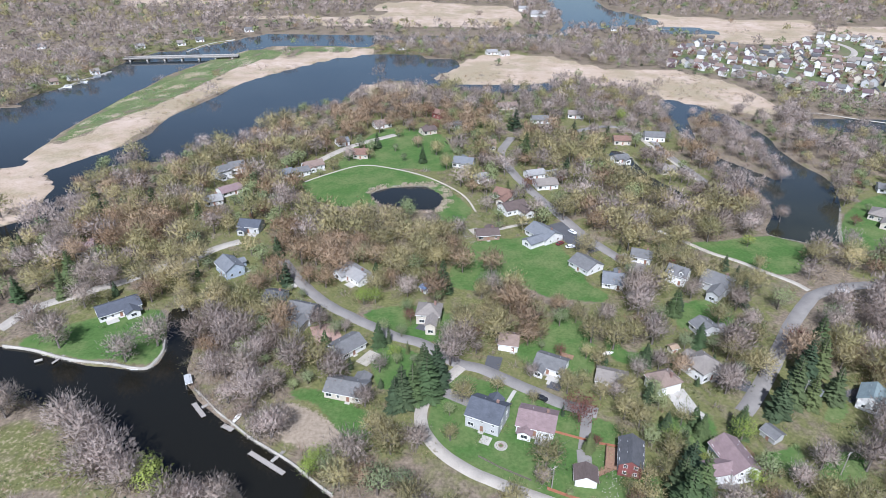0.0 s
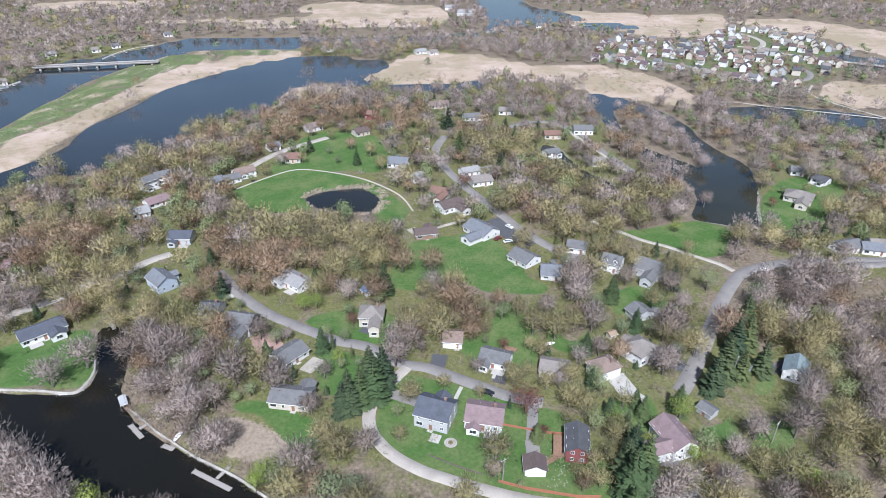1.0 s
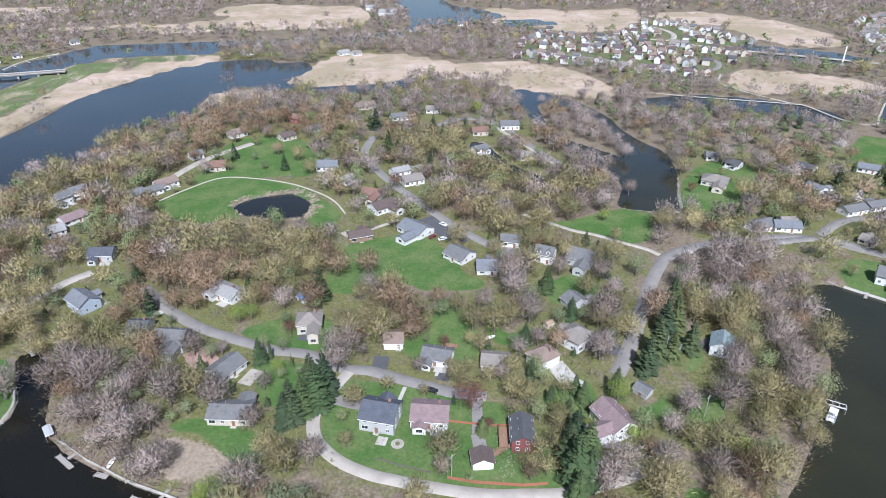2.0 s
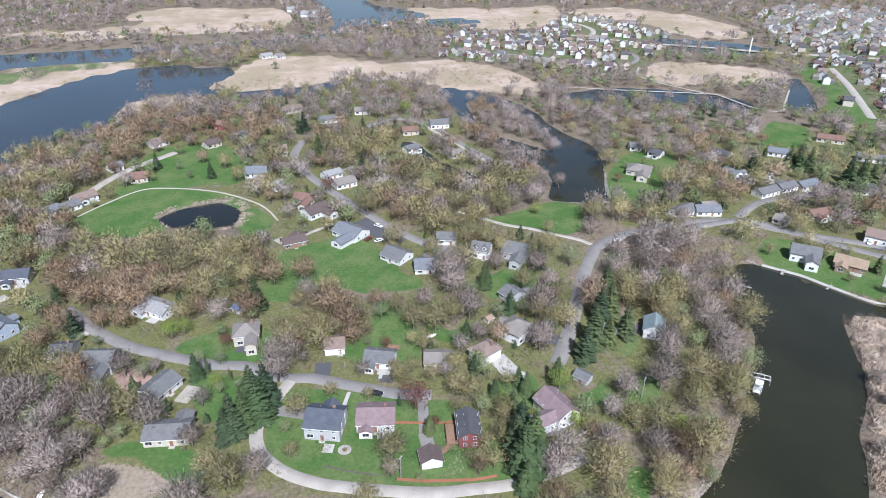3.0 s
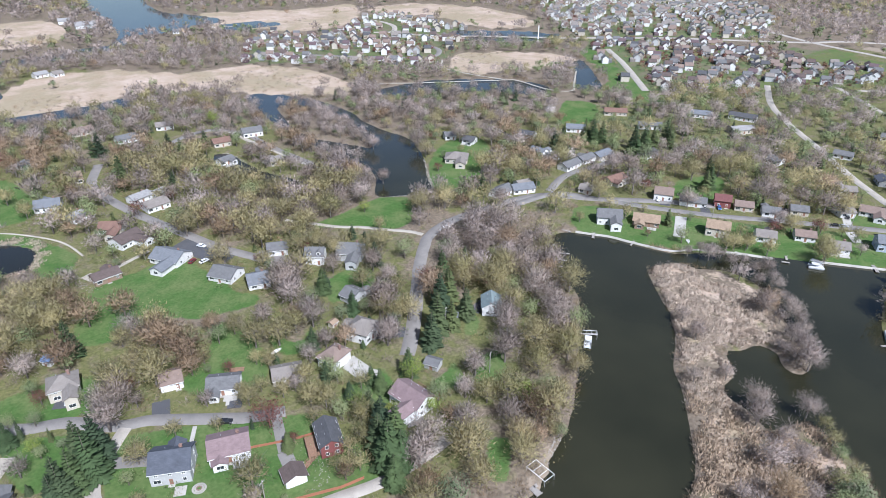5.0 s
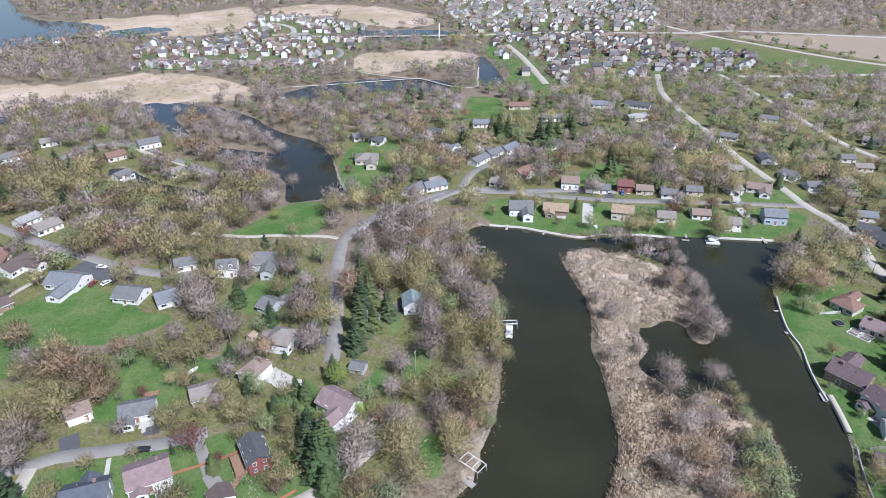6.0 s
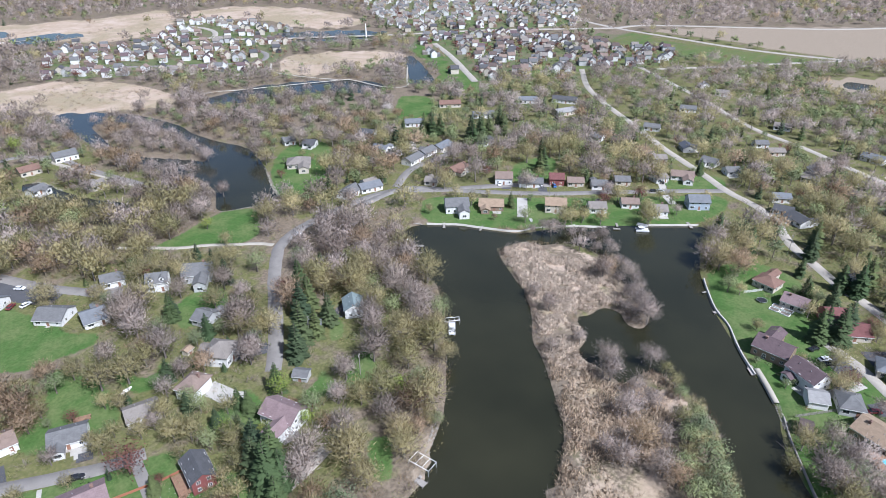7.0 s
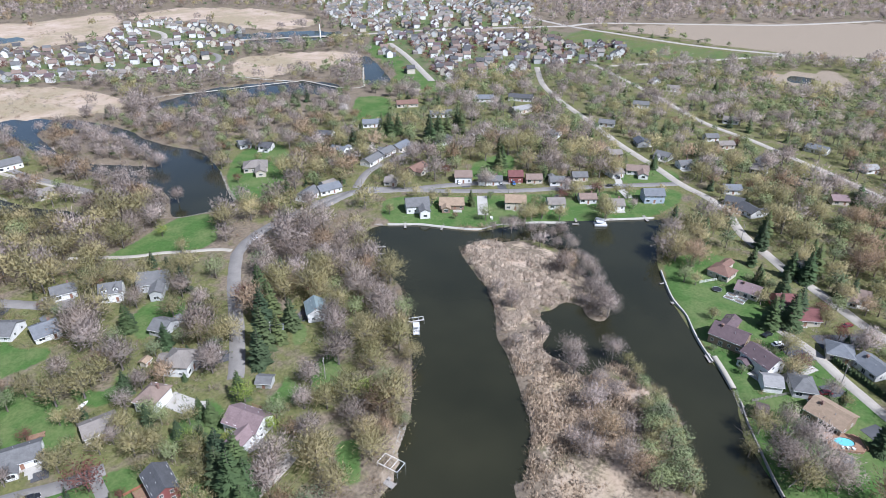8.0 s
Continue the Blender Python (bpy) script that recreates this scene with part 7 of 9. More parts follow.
keep &= trng.uniform(0, 1, len(C)) < clear * np.where(R < 420, 0.86 + 0.5 * thin, 0.95)
# a few trees of their own in most yards, beside and behind the houses
q = np.repeat(np.array([p for p in HOUSES if math.hypot(p[0], p[1]) < 620 and p[2] > 3.5]), 3, 0)
a, far_off = trng.uniform(-1.7, 1.7, len(q)) + np.arctan2(q[:, 1], q[:, 0]), q[:, 2] + trng.uniform(2.0, 9.0, len(q))
yx, yy = q[:, 0] + far_off * np.cos(a), q[:, 1] + far_off * np.sin(a)
ok = (land(yx, yy) > 1.4) & (paved(yx, yy) > 1.8) & (deepest([smooth(LAWN_MID), smooth(LAWN_PARK)], yx, yy) < -2)
for hx, hy, hr in HOUSES:
    ok &= np.hypot(yx - hx, yy - hy) > hr + 1.0
for kind, x, y, h in SPOTS:
    ok &= np.hypot(yx - x, yy - y) > 3.0
yards = np.stack([yx[ok], yy[ok]], 1)
C = np.vstack([C[keep], yards])
in_yard = np.arange(len(C)) >= len(C) - len(yards)
R = np.hypot(C[:, 0], C[:, 1])
na = np.array([noise.noise((a * 0.012, b * 0.012, 3.0)) for a, b in C]) + 0.35 * trng.normal(size=len(C))
na -= np.clip((R - 380) / 300, 0, 0.32)
na += np.where(R < 460, 0.12, 0.0)
KIND = np.where(na > 0.12, "bud", np.where(na > -0.06, "brown", "grey")).astype(object)
KIND[(KIND == "brown") & (R > 480) & (trng.uniform(0, 1, len(C)) < 0.75)] = "grey"
on_isle = depth_in(smooth(ISLAND), C[:, 0], C[:, 1]) > -1
KIND[(trng.uniform(0, 1, len(C)) < np.where((C[:, 0] > 270) & (R > 300) & (R < 900), 0.5, np.where(R < 520, 0.26, 0.2))) & ~on_isle] = "leaf"
KIND[(trng.uniform(0, 1, len(C)) < np.where(R < 520, 0.09, 0.025)) & ~on_isle] = "conifer"
for kind, x, y, reach in PATCHES:
    d = np.hypot(C[:, 0] - x, C[:, 1] - y)
    KIND[(d < reach) & (trng.uniform(0, 1, len(C)) < 0.8)] = kind
KIND[on_isle & ((KIND == "bud") | (KIND == "leaf"))] = "grey"
HT = trng.uniform(9.0, 16.0, len(C)) * np.where(R > 420, 0.9, 1.0) * np.where(R > 760, 1.1, 1.0)
HT[KIND == "leaf"] *= 0.72
HT[KIND == "conifer"] *= trng.uniform(0.55, 1.0, (KIND == "conifer").sum())
town = deepest(OPENS, C[:, 0], C[:, 1]) > -2
HT[town] *= 0.55
HT[on_isle] *= 0.72
in_bay = depth_in(smooth(WOOD_ISLE), C[:, 0], C[:, 1]) > -2
HT[in_bay] *= 0.85
HT[(depth_in(smooth(BAY), C[:, 0], C[:, 1]) > -9) & (C[:, 1] > 270) & ~in_bay] *= 0.75
HT[in_yard] *= trng.uniform(0.42, 0.75, in_yard.sum())
pick = trng.uniform(0, 1, len(C))
KIND[in_yard] = np.where(pick[in_yard] < 0.3, "bud", np.where(pick[in_yard] < 0.55, "leaf", np.where(pick[in_yard] < 0.68, "conifer", np.where(pick[in_yard] < 0.74, "maroon", KIND[in_yard]))))
KIND[town] = np.where(pick[town] < 0.3, "maroon", np.where(pick[town] < 0.5, "leaf", np.where(pick[town] < 0.62, "bud", "brown")))
near_estate = trng.uniform(0, 1, (len(ESTATE_XY), 2)) * (6.28, 3.0) + (0, 6.5)
lot = {}
for (x, y), (a, r) in zip(ESTATE_XY, near_estate):
    kind = ("maroon", "maroon", "bud", "leaf", "brown")[int(a * 10) % 5]
    lot.setdefault(kind, []).append((x + r * math.cos(a), y + r * math.sin(a), 4.5 + 3 * (a % 1), a, a % 1))
for kind, rows_ in lot.items():
    grove("estate_trees", kind, 0, rows_, {"maroon": "small maroon ornamental trees", "bud": "small olive trees", "leaf": "small green trees", "brown": "small bare brown trees"}[kind] + " between the estate houses", "trees")
LONE = {"grey": 55, "brown": 50, "bud": 45, "leaf": 30, "conifer": 50, "lime": 20, "maroon": 20}
order = np.argsort(R)
left = {}
for i in order:
    kind = KIND[i]
    turn, tint = trng.uniform(0, 6.28), trng.uniform(0, 1)
    if LONE.get(kind, 0) > 0:
        LONE[kind] -= 1
        plant(kind, C[i, 0], C[i, 1], HT[i], turn * 57.3)
    else:
        left.setdefault((kind, 2 if R[i] < 265 else 1 if R[i] < 540 else 0 if R[i] < 760 or kind in ("conifer", "maroon", "lime") else -2), []).append((C[i, 0], C[i, 1], HT[i], turn, tint))
for (kind, fine), rows in left.items():
    grove("woods" if fine > 0 else "far_woods", kind, fine, rows, {"grey": "bare grey woods", "brown": "bare brown woods", "bud": "olive budding woods", "leaf": "young green leafy trees", "conifer": "dark green spruces"}.get(kind, "mixed woods") + (" between the houses" if fine > 0 else " in the distance"), "woods")

# brush under and between the trees
g = np.arange(-560, 700, 4.6)
A, B = np.meshgrid(g, g)
bx, by = A.ravel() + trng.uniform(-2, 2, A.size), B.ravel() + trng.uniform(-2, 2, A.size)
br, bt = np.hypot(bx, by), np.degrees(np.arctan2(bx, by))
ok = (br > 70) & (br < 760) & (bt > -46) & (bt < 104)
bx, by, br = bx[ok], by[ok], br[ok]
coast = land(bx, by)
ok = (br < 430) | (coast > 0) & (coast < 9)
bx, by, br, coast = bx[ok], by[ok], br[ok], coast[ok]
patchy = np.array([noise.noise((a * 0.035, b * 0.035, 21.0)) for a, b in zip(bx, by)])
ok = (coast > 0.8) & (deepest(LAWNS, bx, by) < -0.5) & (deepest(SOILS, bx, by) < -1) & (paved(bx, by) > 2.2)
isle_b = depth_in(smooth(ISLAND), bx, by) > -1
ok &= (deepest(REEDS, bx, by) < 0) & (~isle_b | (by < 62) & (trng.uniform(0, 1, len(bx)) < 0.45))
for hx, hy, hr in HOUSES:
    ok &= np.hypot(bx - hx, by - hy) > hr + 1.5
    ok &= (np.hypot(bx + bx / br * 5 - hx, by + by / br * 5 - hy) > hr) | (trng.uniform(0, 1, len(bx)) < 0.3)
ok &= trng.uniform(0, 1, len(bx)) < 0.6 + 0.9 * patchy + np.where((br > 430) | (coast < 5), 0.5, 0)
bx, by = bx[ok], by[ok]
sort = np.where(isle_b[ok], trng.uniform(0.2, 0.62, len(bx)), trng.uniform(0, 1, len(bx)) + 0.6 * patchy[ok])
for kind, lo, hi, words in (("grey", -9, 0.38, "bare grey brush under the trees"), ("brown", 0.38, 0.62, "bare brown brush under the trees"), ("bud", 0.62, 0.86, "olive budding brush under the trees"), ("leaf", 0.86, 9, "fresh green brush under the trees")):
    m = (sort >= lo) & (sort < hi)
    grove("brush", kind, -1, [(x, y, trng.uniform(1.8, 4.6) * (1.4 if math.hypot(x, y) > 430 else 1.0), trng.uniform(0, 6.28), trng.uniform(0, 1)) for x, y in zip(bx[m], by[m])], words, "brush")

# thickets hanging over the canal banks and round the reedy island
for edge, kinds, tall, gap in ((smooth(CANAL), ("grey", "brown", "bud"), (2.2, 4.8), 1.5), (smooth(ISLAND), ("grey", "brown"), (1.2, 2.8), 1.2)):
    seg = np.linalg.norm(np.roll(edge, -1, 0) - edge, axis=1)
    i = trng.choice(len(edge), int(seg.sum() / gap), p=seg / seg.sum())
    f = trng.uniform(0, 1, (len(i), 1))
    p = edge[i] * (1 - f) + np.roll(edge, -1, 0)[i] * f + trng.normal(size=(len(i), 2)) * 1.3
    ok = (land(p[:, 0], p[:, 1]) > 0.1) & (deepest(LAWNS, p[:, 0], p[:, 1]) < -2) & (deepest([smooth(BARE_SHORE)], p[:, 0], p[:, 1]) < -3) & (p[:, 1] > 5)
    p = p[ok]
    for k, kind in enumerate(kinds):
        grove("shore_brush", kind, -1, [(x, y, trng.uniform(*tall), trng.uniform(0, 6.28), trng.uniform(0, 1)) for x, y in p[k::len(kinds)]], {"grey": "bare grey brush along the water's edge", "brown": "bare brown brush along the water's edge", "bud": "olive budding brush along the water's edge"}[kind], "brush")

# low planting along the house walls
near = np.array([q for q in HOUSES if math.hypot(q[0], q[1]) < 430])
for kind, each, words in (("leaf", 5, "clipped green shrubs beside the house walls"), ("bud", 2, "olive shrubs beside the house walls"), ("brown", 2, "twiggy brown shrubs beside the house walls")):
    q = np.repeat(near, each, 0)
    a, r = trng.uniform(0, 6.28, len(q)), q[:, 2] + trng.uniform(0.2, 5.0, len(q))
    sx, sy = q[:, 0] + r * np.cos(a), q[:, 1] + r * np.sin(a)
    ok = (paved(sx, sy) > 1.5) & (land(sx, sy) > 1) & (np.hypot(sx - 183, sy + 19) > 7.5)
    for hx, hy, hr in HOUSES:
        ok &= np.hypot(sx - hx, sy - hy) > hr
    grove("garden_shrubs", kind, -1, [(x, y, trng.uniform(1.1, 2.6), trng.uniform(0, 6.28), trng.uniform(0, 1)) for x, y in zip(sx[ok], sy[ok])], words, "shrubs")

# ---- waterside: docks, boats, walls ----
def dock(pts, width, label="weathered grey wooden dock on posts", z=0.55):
    """A jetty: one deck a stretch, with posts along it."""
    x0, y0 = pts[0]
    ob = thing("dock", pose(x0, y0, 0), label, "dock", "docks")
    for (ax, ay), (bx, by) in zip(pts, pts[1:]):
        l, a = math.hypot(bx - ax, by - ay), math.atan2(by - ay, bx - ax)
        m = Matrix.Translation((ax - x0, ay - y0, 0)) @ Matrix.Rotation(a, 4, "Z")
        n = max(3, int(l / 0.5))
        bm = boxes((0, -width / 2, z - 0.16, l, width / 2, z), bevel=0.02)
        part("deck", bm, M["wood"], ob, "", m)
        for k in range(int(l / 3.0) + 1):
            for s in (-1, 1):
                p = m @ Vector((min(l - 0.1, k * 3.0 + 0.1), s * (width / 2 + 0.05), 0))
                part("post", DOCK_POST, None, ob, "", Matrix.Translation(p))
    return ob


DOCK_POST = shared(tube(bmesh.new(), (0, 0, -1.7), (0, 0, 0.95), 0.07, 0.07, 6), "post", M["wood"])
LIFT_LEG = shared(tube(bmesh.new(), (0, 0, -1.7), (0, 0, 2.3), 0.06, 0.06, 6), "leg", M["metal"])


def boat_lift(x, y, turn, l=6.0, w=2.8, cover=False):
    ob = thing("boat_lift", pose(x, y, 0, 0, 0, turn), "galvanised boat lift standing in the canal beside a dock", "boat lift", "boat lifts")
    for sx in (-1, 1):
        for sy in (-1, 1):
            part("leg", LIFT_LEG, None, ob, "", pose(sx * l / 2, sy * w / 2, 0))
    for sy in (-1, 1):
        part("beam", boxes((-l / 2, sy * w / 2 - 0.06, 2.2, l / 2, sy * w / 2 + 0.06, 2.34)), M["trim"], ob)
    for k in range(4):
        xk = -l / 2 + k * l / 3
        part("cross_bar", boxes((xk - 0.05, -w / 2, 2.2, xk + 0.05, w / 2, 2.3)), M["trim"], ob)
    if cover:
        part("canopy", boxes((-l / 2, -w / 2, 2.35, l / 2, w / 2, 2.45), (-l / 2, -w / 4, 2.45, l / 2, w / 4, 2.65), bevel=0.04), M["grey_canvas"], ob, "grey canvas canopy")
    return ob


def pontoon(x, y, turn, l=6.5, w=2.5, top=True):
    ob = thing("pontoon_boat", pose(x, y, 0, 0, 0, turn), "pale pontoon boat moored at the dock", "boat", "boats")
    for s in (-1, 1):
        bm = tube(bmesh.new(), (-l / 2, s * w * 0.36, 0.12), (l / 2 - 0.6, s * w * 0.36, 0.12), 0.3, 0.3, 8)
        part("float", tube(bm, (l / 2 - 0.6, s * w * 0.36, 0.12), (l / 2, s * w * 0.36, 0.3), 0.3, 0.05, 8), M["metal"], ob)
    part("deck", boxes((-l / 2, -w / 2, 0.42, l / 2 - 0.2, w / 2, 0.54)), M["canvas"], ob)
    for s in (-1, 1):
        part("railing", boxes((-l / 2, s * w / 2 - 0.03, 0.54, l / 2 - 0.3, s * w / 2 + 0.03, 1.15)), M["trim"], ob)
        part("bench", boxes((-l / 2 + 0.3, s * w * 0.34 - 0.3, 0.54, -0.2, s * w * 0.34 + 0.3, 1.0), bevel=0.06), M["canvas"], ob)
    part("motor", boxes((-l / 2 - 0.5, -0.25, 0.2, -l / 2, 0.25, 1.2), bevel=0.08), M["black"], ob)
    if top:
        part("canopy", boxes((-l * 0.35, -w / 2, 2.2, l * 0.15, w / 2, 2.28), bevel=0.03), M["canvas"], ob)
        for sx in (-0.33, 0.13):
            for s in (-1, 1):
                part("canopy_pole", boxes((sx * l - 0.02, s * w * 0.46 - 0.02, 0.5, sx * l + 0.02, s * w * 0.46 + 0.02, 2.2)), M["metal"], ob)
    return ob


def rowboat(x, y, turn, l=4.2, w=1.5, z=0.0, label="small upturned pale rowing boat on the bank"):
    ob = thing("rowing_boat", pose(x, y, z, 0, 0, turn), label, "boat", "boats")
    bm = bmesh.new()
    rings = []
    for k in range(7):
        s = k / 6
        hw = w / 2 * (1 - abs(2 * s - 0.85) ** 2.4 * 0.75) * (1 if k < 6 else 0.1)
        xx = (s - 0.5) * l
        rings.append([bm.verts.new(p) for p in ((xx, -hw, 0.5), (xx, -hw * 0.75, 0.05), (xx, hw * 0.75, 0.05), (xx, hw, 0.5), (xx, hw * 0.8, 0.45), (xx, hw * 0.6, 0.14), (xx, -hw * 0.6, 0.14), (xx, -hw * 0.8, 0.45))])
    for a, b in zip(rings, rings[1:]):
        for k in range(8):
            bm.faces.new((a[k], a[(k + 1) % 8], b[(k + 1) % 8], b[k]))
    bm.faces.new(rings[0])
    part("hull", bm, M["trim"], ob)
    for k in (-0.2, 0.15):
        part("seat", boxes((k * l - 0.15, -w * 0.38, 0.34, k * l + 0.15, w * 0.38, 0.39)), M["wood"], ob)
    return ob


def bank_stones(pts, width, label, density=5.5):
    """Boulders heaped along a shore, as one piece of stuff."""
    line = smooth(pts, False, 8)
    d = np.gradient(line, axis=0)
    seg = np.linalg.norm(np.diff(line, axis=0), axis=1)
    n = int(seg.sum() * width * density)
    i = trng.choice(len(seg), n, p=seg / seg.sum())
    f = trng.uniform(0, 1, (n, 1))
    nd = unit(np.hstack([d[i], np.zeros((n, 1))]))[:, :2]
    off = trng.uniform(-0.5, 0.5, (n, 1)) * width
    p = line[i] * (1 - f) + line[i + 1] * f + np.stack([-nd[:, 1], nd[:, 0]], 1) * off
    r = trng.uniform(0.09, 0.22, n)
    z = np.clip(land(p[:, 0], p[:, 1]) * 0.35 + 0.12, -0.3, LAND) + 0.05
    v = ICO_V[None] * trng.uniform(0.75, 1.25, (n, len(ICO_V), 1)) * r[:, None, None] * np.array([1, 1, 0.75]) + np.hstack([p, z[:, None]])[:, None]
    fs = ICO_F[None] + (np.arange(n) * len(ICO_V))[:, None, None]
    return tagged(mesh_object("bank_stones", v.reshape(-1, 3), fs.reshape(-1, 3), M["stone"]), label, "stones", kind="stuff")


def seawall(pts, label, mat="concrete", width=0.5):
    line = smooth(pts, False, 6)
    d = np.gradient(line, axis=0)
    d /= np.linalg.norm(d, axis=1)[:, None] + 1e-9
    s = np.stack([-d[:, 1], d[:, 0]], 1) * width / 2
    n = len(line)
    z = np.ones((n, 1))
    v = np.vstack([np.hstack([line + s, z * -1.2]), np.hstack([line + s, z * 0.98]), np.hstack([line - s, z * 0.98]), np.hstack([line - s, z * -1.2])])
    i = np.arange(n - 1)
    f = np.vstack([np.stack([i + k * n, i + 1 + k * n, i + 1 + (k + 1) * n, i + (k + 1) * n], 1) for k in range(3)])
    return tagged(mesh_object("seawall", v, f, M[mat]), label, "seawall", kind="structure")


# ---- yards: drives, cars, fences ----
def drive(a, b, width, mat, z):
    """A paved drive or patio, a low slab."""
    l, t = math.hypot(b[0] - a[0], b[1] - a[1]), math.degrees(math.atan2(b[1] - a[1], b[0] - a[0]))
    bm = boxes((0, -width / 2, -0.3, l, width / 2, z - LAND), bevel=0.03)
    ob = new("driveway", shared(bm, "driveway", M[mat]))
    ob.matrix_basis = pose(a[0], a[1], LAND, 0, 0, t)
    return tagged(ob, {"dark_asphalt": "dark asphalt driveway beside the house", "concrete": "pale concrete driveway beside the house", "brick_paving": "reddish brick paved yard beside the house"}.get(mat, "grey worn asphalt driveway beside the house"), "driveway", kind="structure")


WHEEL = tube(bmesh.new(), (0, -0.11, 0), (0, 0.11, 0), 0.33, 0.33, 10)
WHEEL.faces.new([v for v in list(WHEEL.verts)[:10]][::-1])
WHEEL_ME = shared(WHEEL, "wheel", M["rubber"])
RIM_ME = shared(tube(bmesh.new(), (0, -0.125, 0), (0, 0.125, 0), 0.2, 0.2, 8), "rim", M["metal"])
PAINTS = {k: painted(k + "_car_paint", c, 0.25, 0.05, spec=0.6) for k, c in {"white": (0.75, 0.75, 0.75), "black": (0.02, 0.02, 0.022), "silver": (0.42, 0.43, 0.45), "maroon": (0.16, 0.03, 0.035), "blue": (0.05, 0.12, 0.28)}.items()}


def car(x, y, turn, paint, z=LAND + 0.12):
    ob = thing("car", pose(x, y, z, 0, 0, turn), f"{paint} car parked on the paved ground", "car", "parked cars")
    bm = bmesh.new()
    outline = [(-2.2, 0.35), (-2.25, 0.75), (-1.9, 0.95), (-0.4, 1.0), (1.2, 0.98), (2.15, 0.82), (2.25, 0.4)]
    l_, r_ = ([bm.verts.new((px_, s * 0.88, pz)) for px_, pz in outline] for s in (-1, 1))
    for k in range(len(outline)):
        q = (k + 1) % len(outline)
        bm.faces.new((l_[k], l_[q], r_[q], r_[k]))
    bm.faces.new(l_[::-1])
    bm.faces.new(r_)
    bmesh.ops.bevel(bm, geom=list(bm.edges), offset=0.06, segments=1, affect="EDGES")
    part("body", bm, PAINTS[paint], ob)
    bm = boxes((-1.75, -0.78, 0.95, 0.95, 0.78, 1.42))
    for v in bm.verts:
        if v.co.z > 1.2:
            v.co.x *= 0.68
            v.co.y *= 0.84
    part("windows", bm, M["glass"], ob)
    part("roof", boxes((-1.25, -0.68, 1.4, 0.68, 0.68, 1.46), bevel=0.03), PAINTS[paint], ob)
    for sx in (-1.35, 1.4):
        for s in (-1, 1):
            w = part("wheel", WHEEL_ME, None, ob, "", pose(sx, s * 0.8, 0.33))
            part("rim", RIM_ME, None, w)
    for s in (-1, 1):
        part("headlight", boxes((2.14, s * 0.62 - 0.16, 0.6, 2.26, s * 0.62 + 0.16, 0.74), bevel=0.02), M["trim"], ob)
    return ob


def fence(pts, h, mat, label, gap=2.4, slats=True, name="fence"):
    x0, y0 = pts[0]
    ob = thing(name, pose(x0, y0, LAND), label, name.replace("_", " "), "fences")
    for (ax, ay), (bx, by) in zip(pts, pts[1:]):
        l, a = math.hypot(bx - ax, by - ay), math.atan2(by - ay, bx - ax)
        m = Matrix.Translation((ax - x0, ay - y0, 0)) @ Matrix.Rotation(a, 4, "Z")
        n = max(1, int(l / gap))
        for k in range(n + 1):
            part("post", boxes((k * l / n - 0.05, -0.05, -0.3, k * l / n + 0.05, 0.05, h + 0.08)), M[mat], ob, "", m)
        if slats:
            for z in (0.25, 0.55, 0.85):
                part("rail", boxes((0.05, -0.03, z * h, l - 0.05, 0.03, z * h + 0.12)), M[mat], ob, "", m)
        else:
            part("panel", boxes((0.05, -0.02, 0.05, l - 0.05, 0.02, h)), M[mat], ob, "", m)
    return ob


def utility_pole(x, y, h=9.5, turn=0):
    ob = thing("utility_pole", pose(x, y, LAND, 0, 0, turn), "weathered wooden utility pole with a crossarm", "utility pole", "utility poles")
    part("pole", tube(bmesh.new(), (0, 0, -0.5), (0, 0, h), 0.17, 0.12, 8), M["wood"], ob)
    part("crossarm", boxes((-1.1, -0.06, h - 0.9, 1.1, 0.06, h - 0.75)), M["wood"], ob)
    for k in (-1, -0.4, 0.4, 1):
        part("insulator", tube(bmesh.new(), (k, 0, h - 0.75), (k, 0, h - 0.55), 0.05, 0.04, 6), M["trim"], ob)
    return ob


def ring_of_stones(x, y, r):
    """A round paved fire place: flat stones laid in rings round a pit."""
    ob = thing("fire_pit", pose(x, y, LAND), "round pale stone fire pit in the grass", "fire pit")
    for ring, n in ((r, 18), (r * 0.66, 12)):
        for k in range(n):
            a = k * math.tau / n
            w = math.tau * ring / n * 0.9
            part("stone", boxes((-w / 2, -r * 0.15, -0.1, w / 2, r * 0.15, 0.09), bevel=0.03), M["stone"], ob, "", Matrix.Rotation(a, 4, "Z") @ Matrix.Translation((0, ring - r * 0.16, 0)))
    bm = bmesh.new()
    for k in range(10):
        a, b = k * math.tau / 10, (k + 1) * math.tau / 10
        tube(bm, (0.7 * math.cos(a), 0.7 * math.sin(a), 0.15), (0.7 * math.cos(b), 0.7 * math.sin(b), 0.15), 0.16, 0.16, 5)
    part("pit_ring", bm, M["brick"], ob)
    return ob


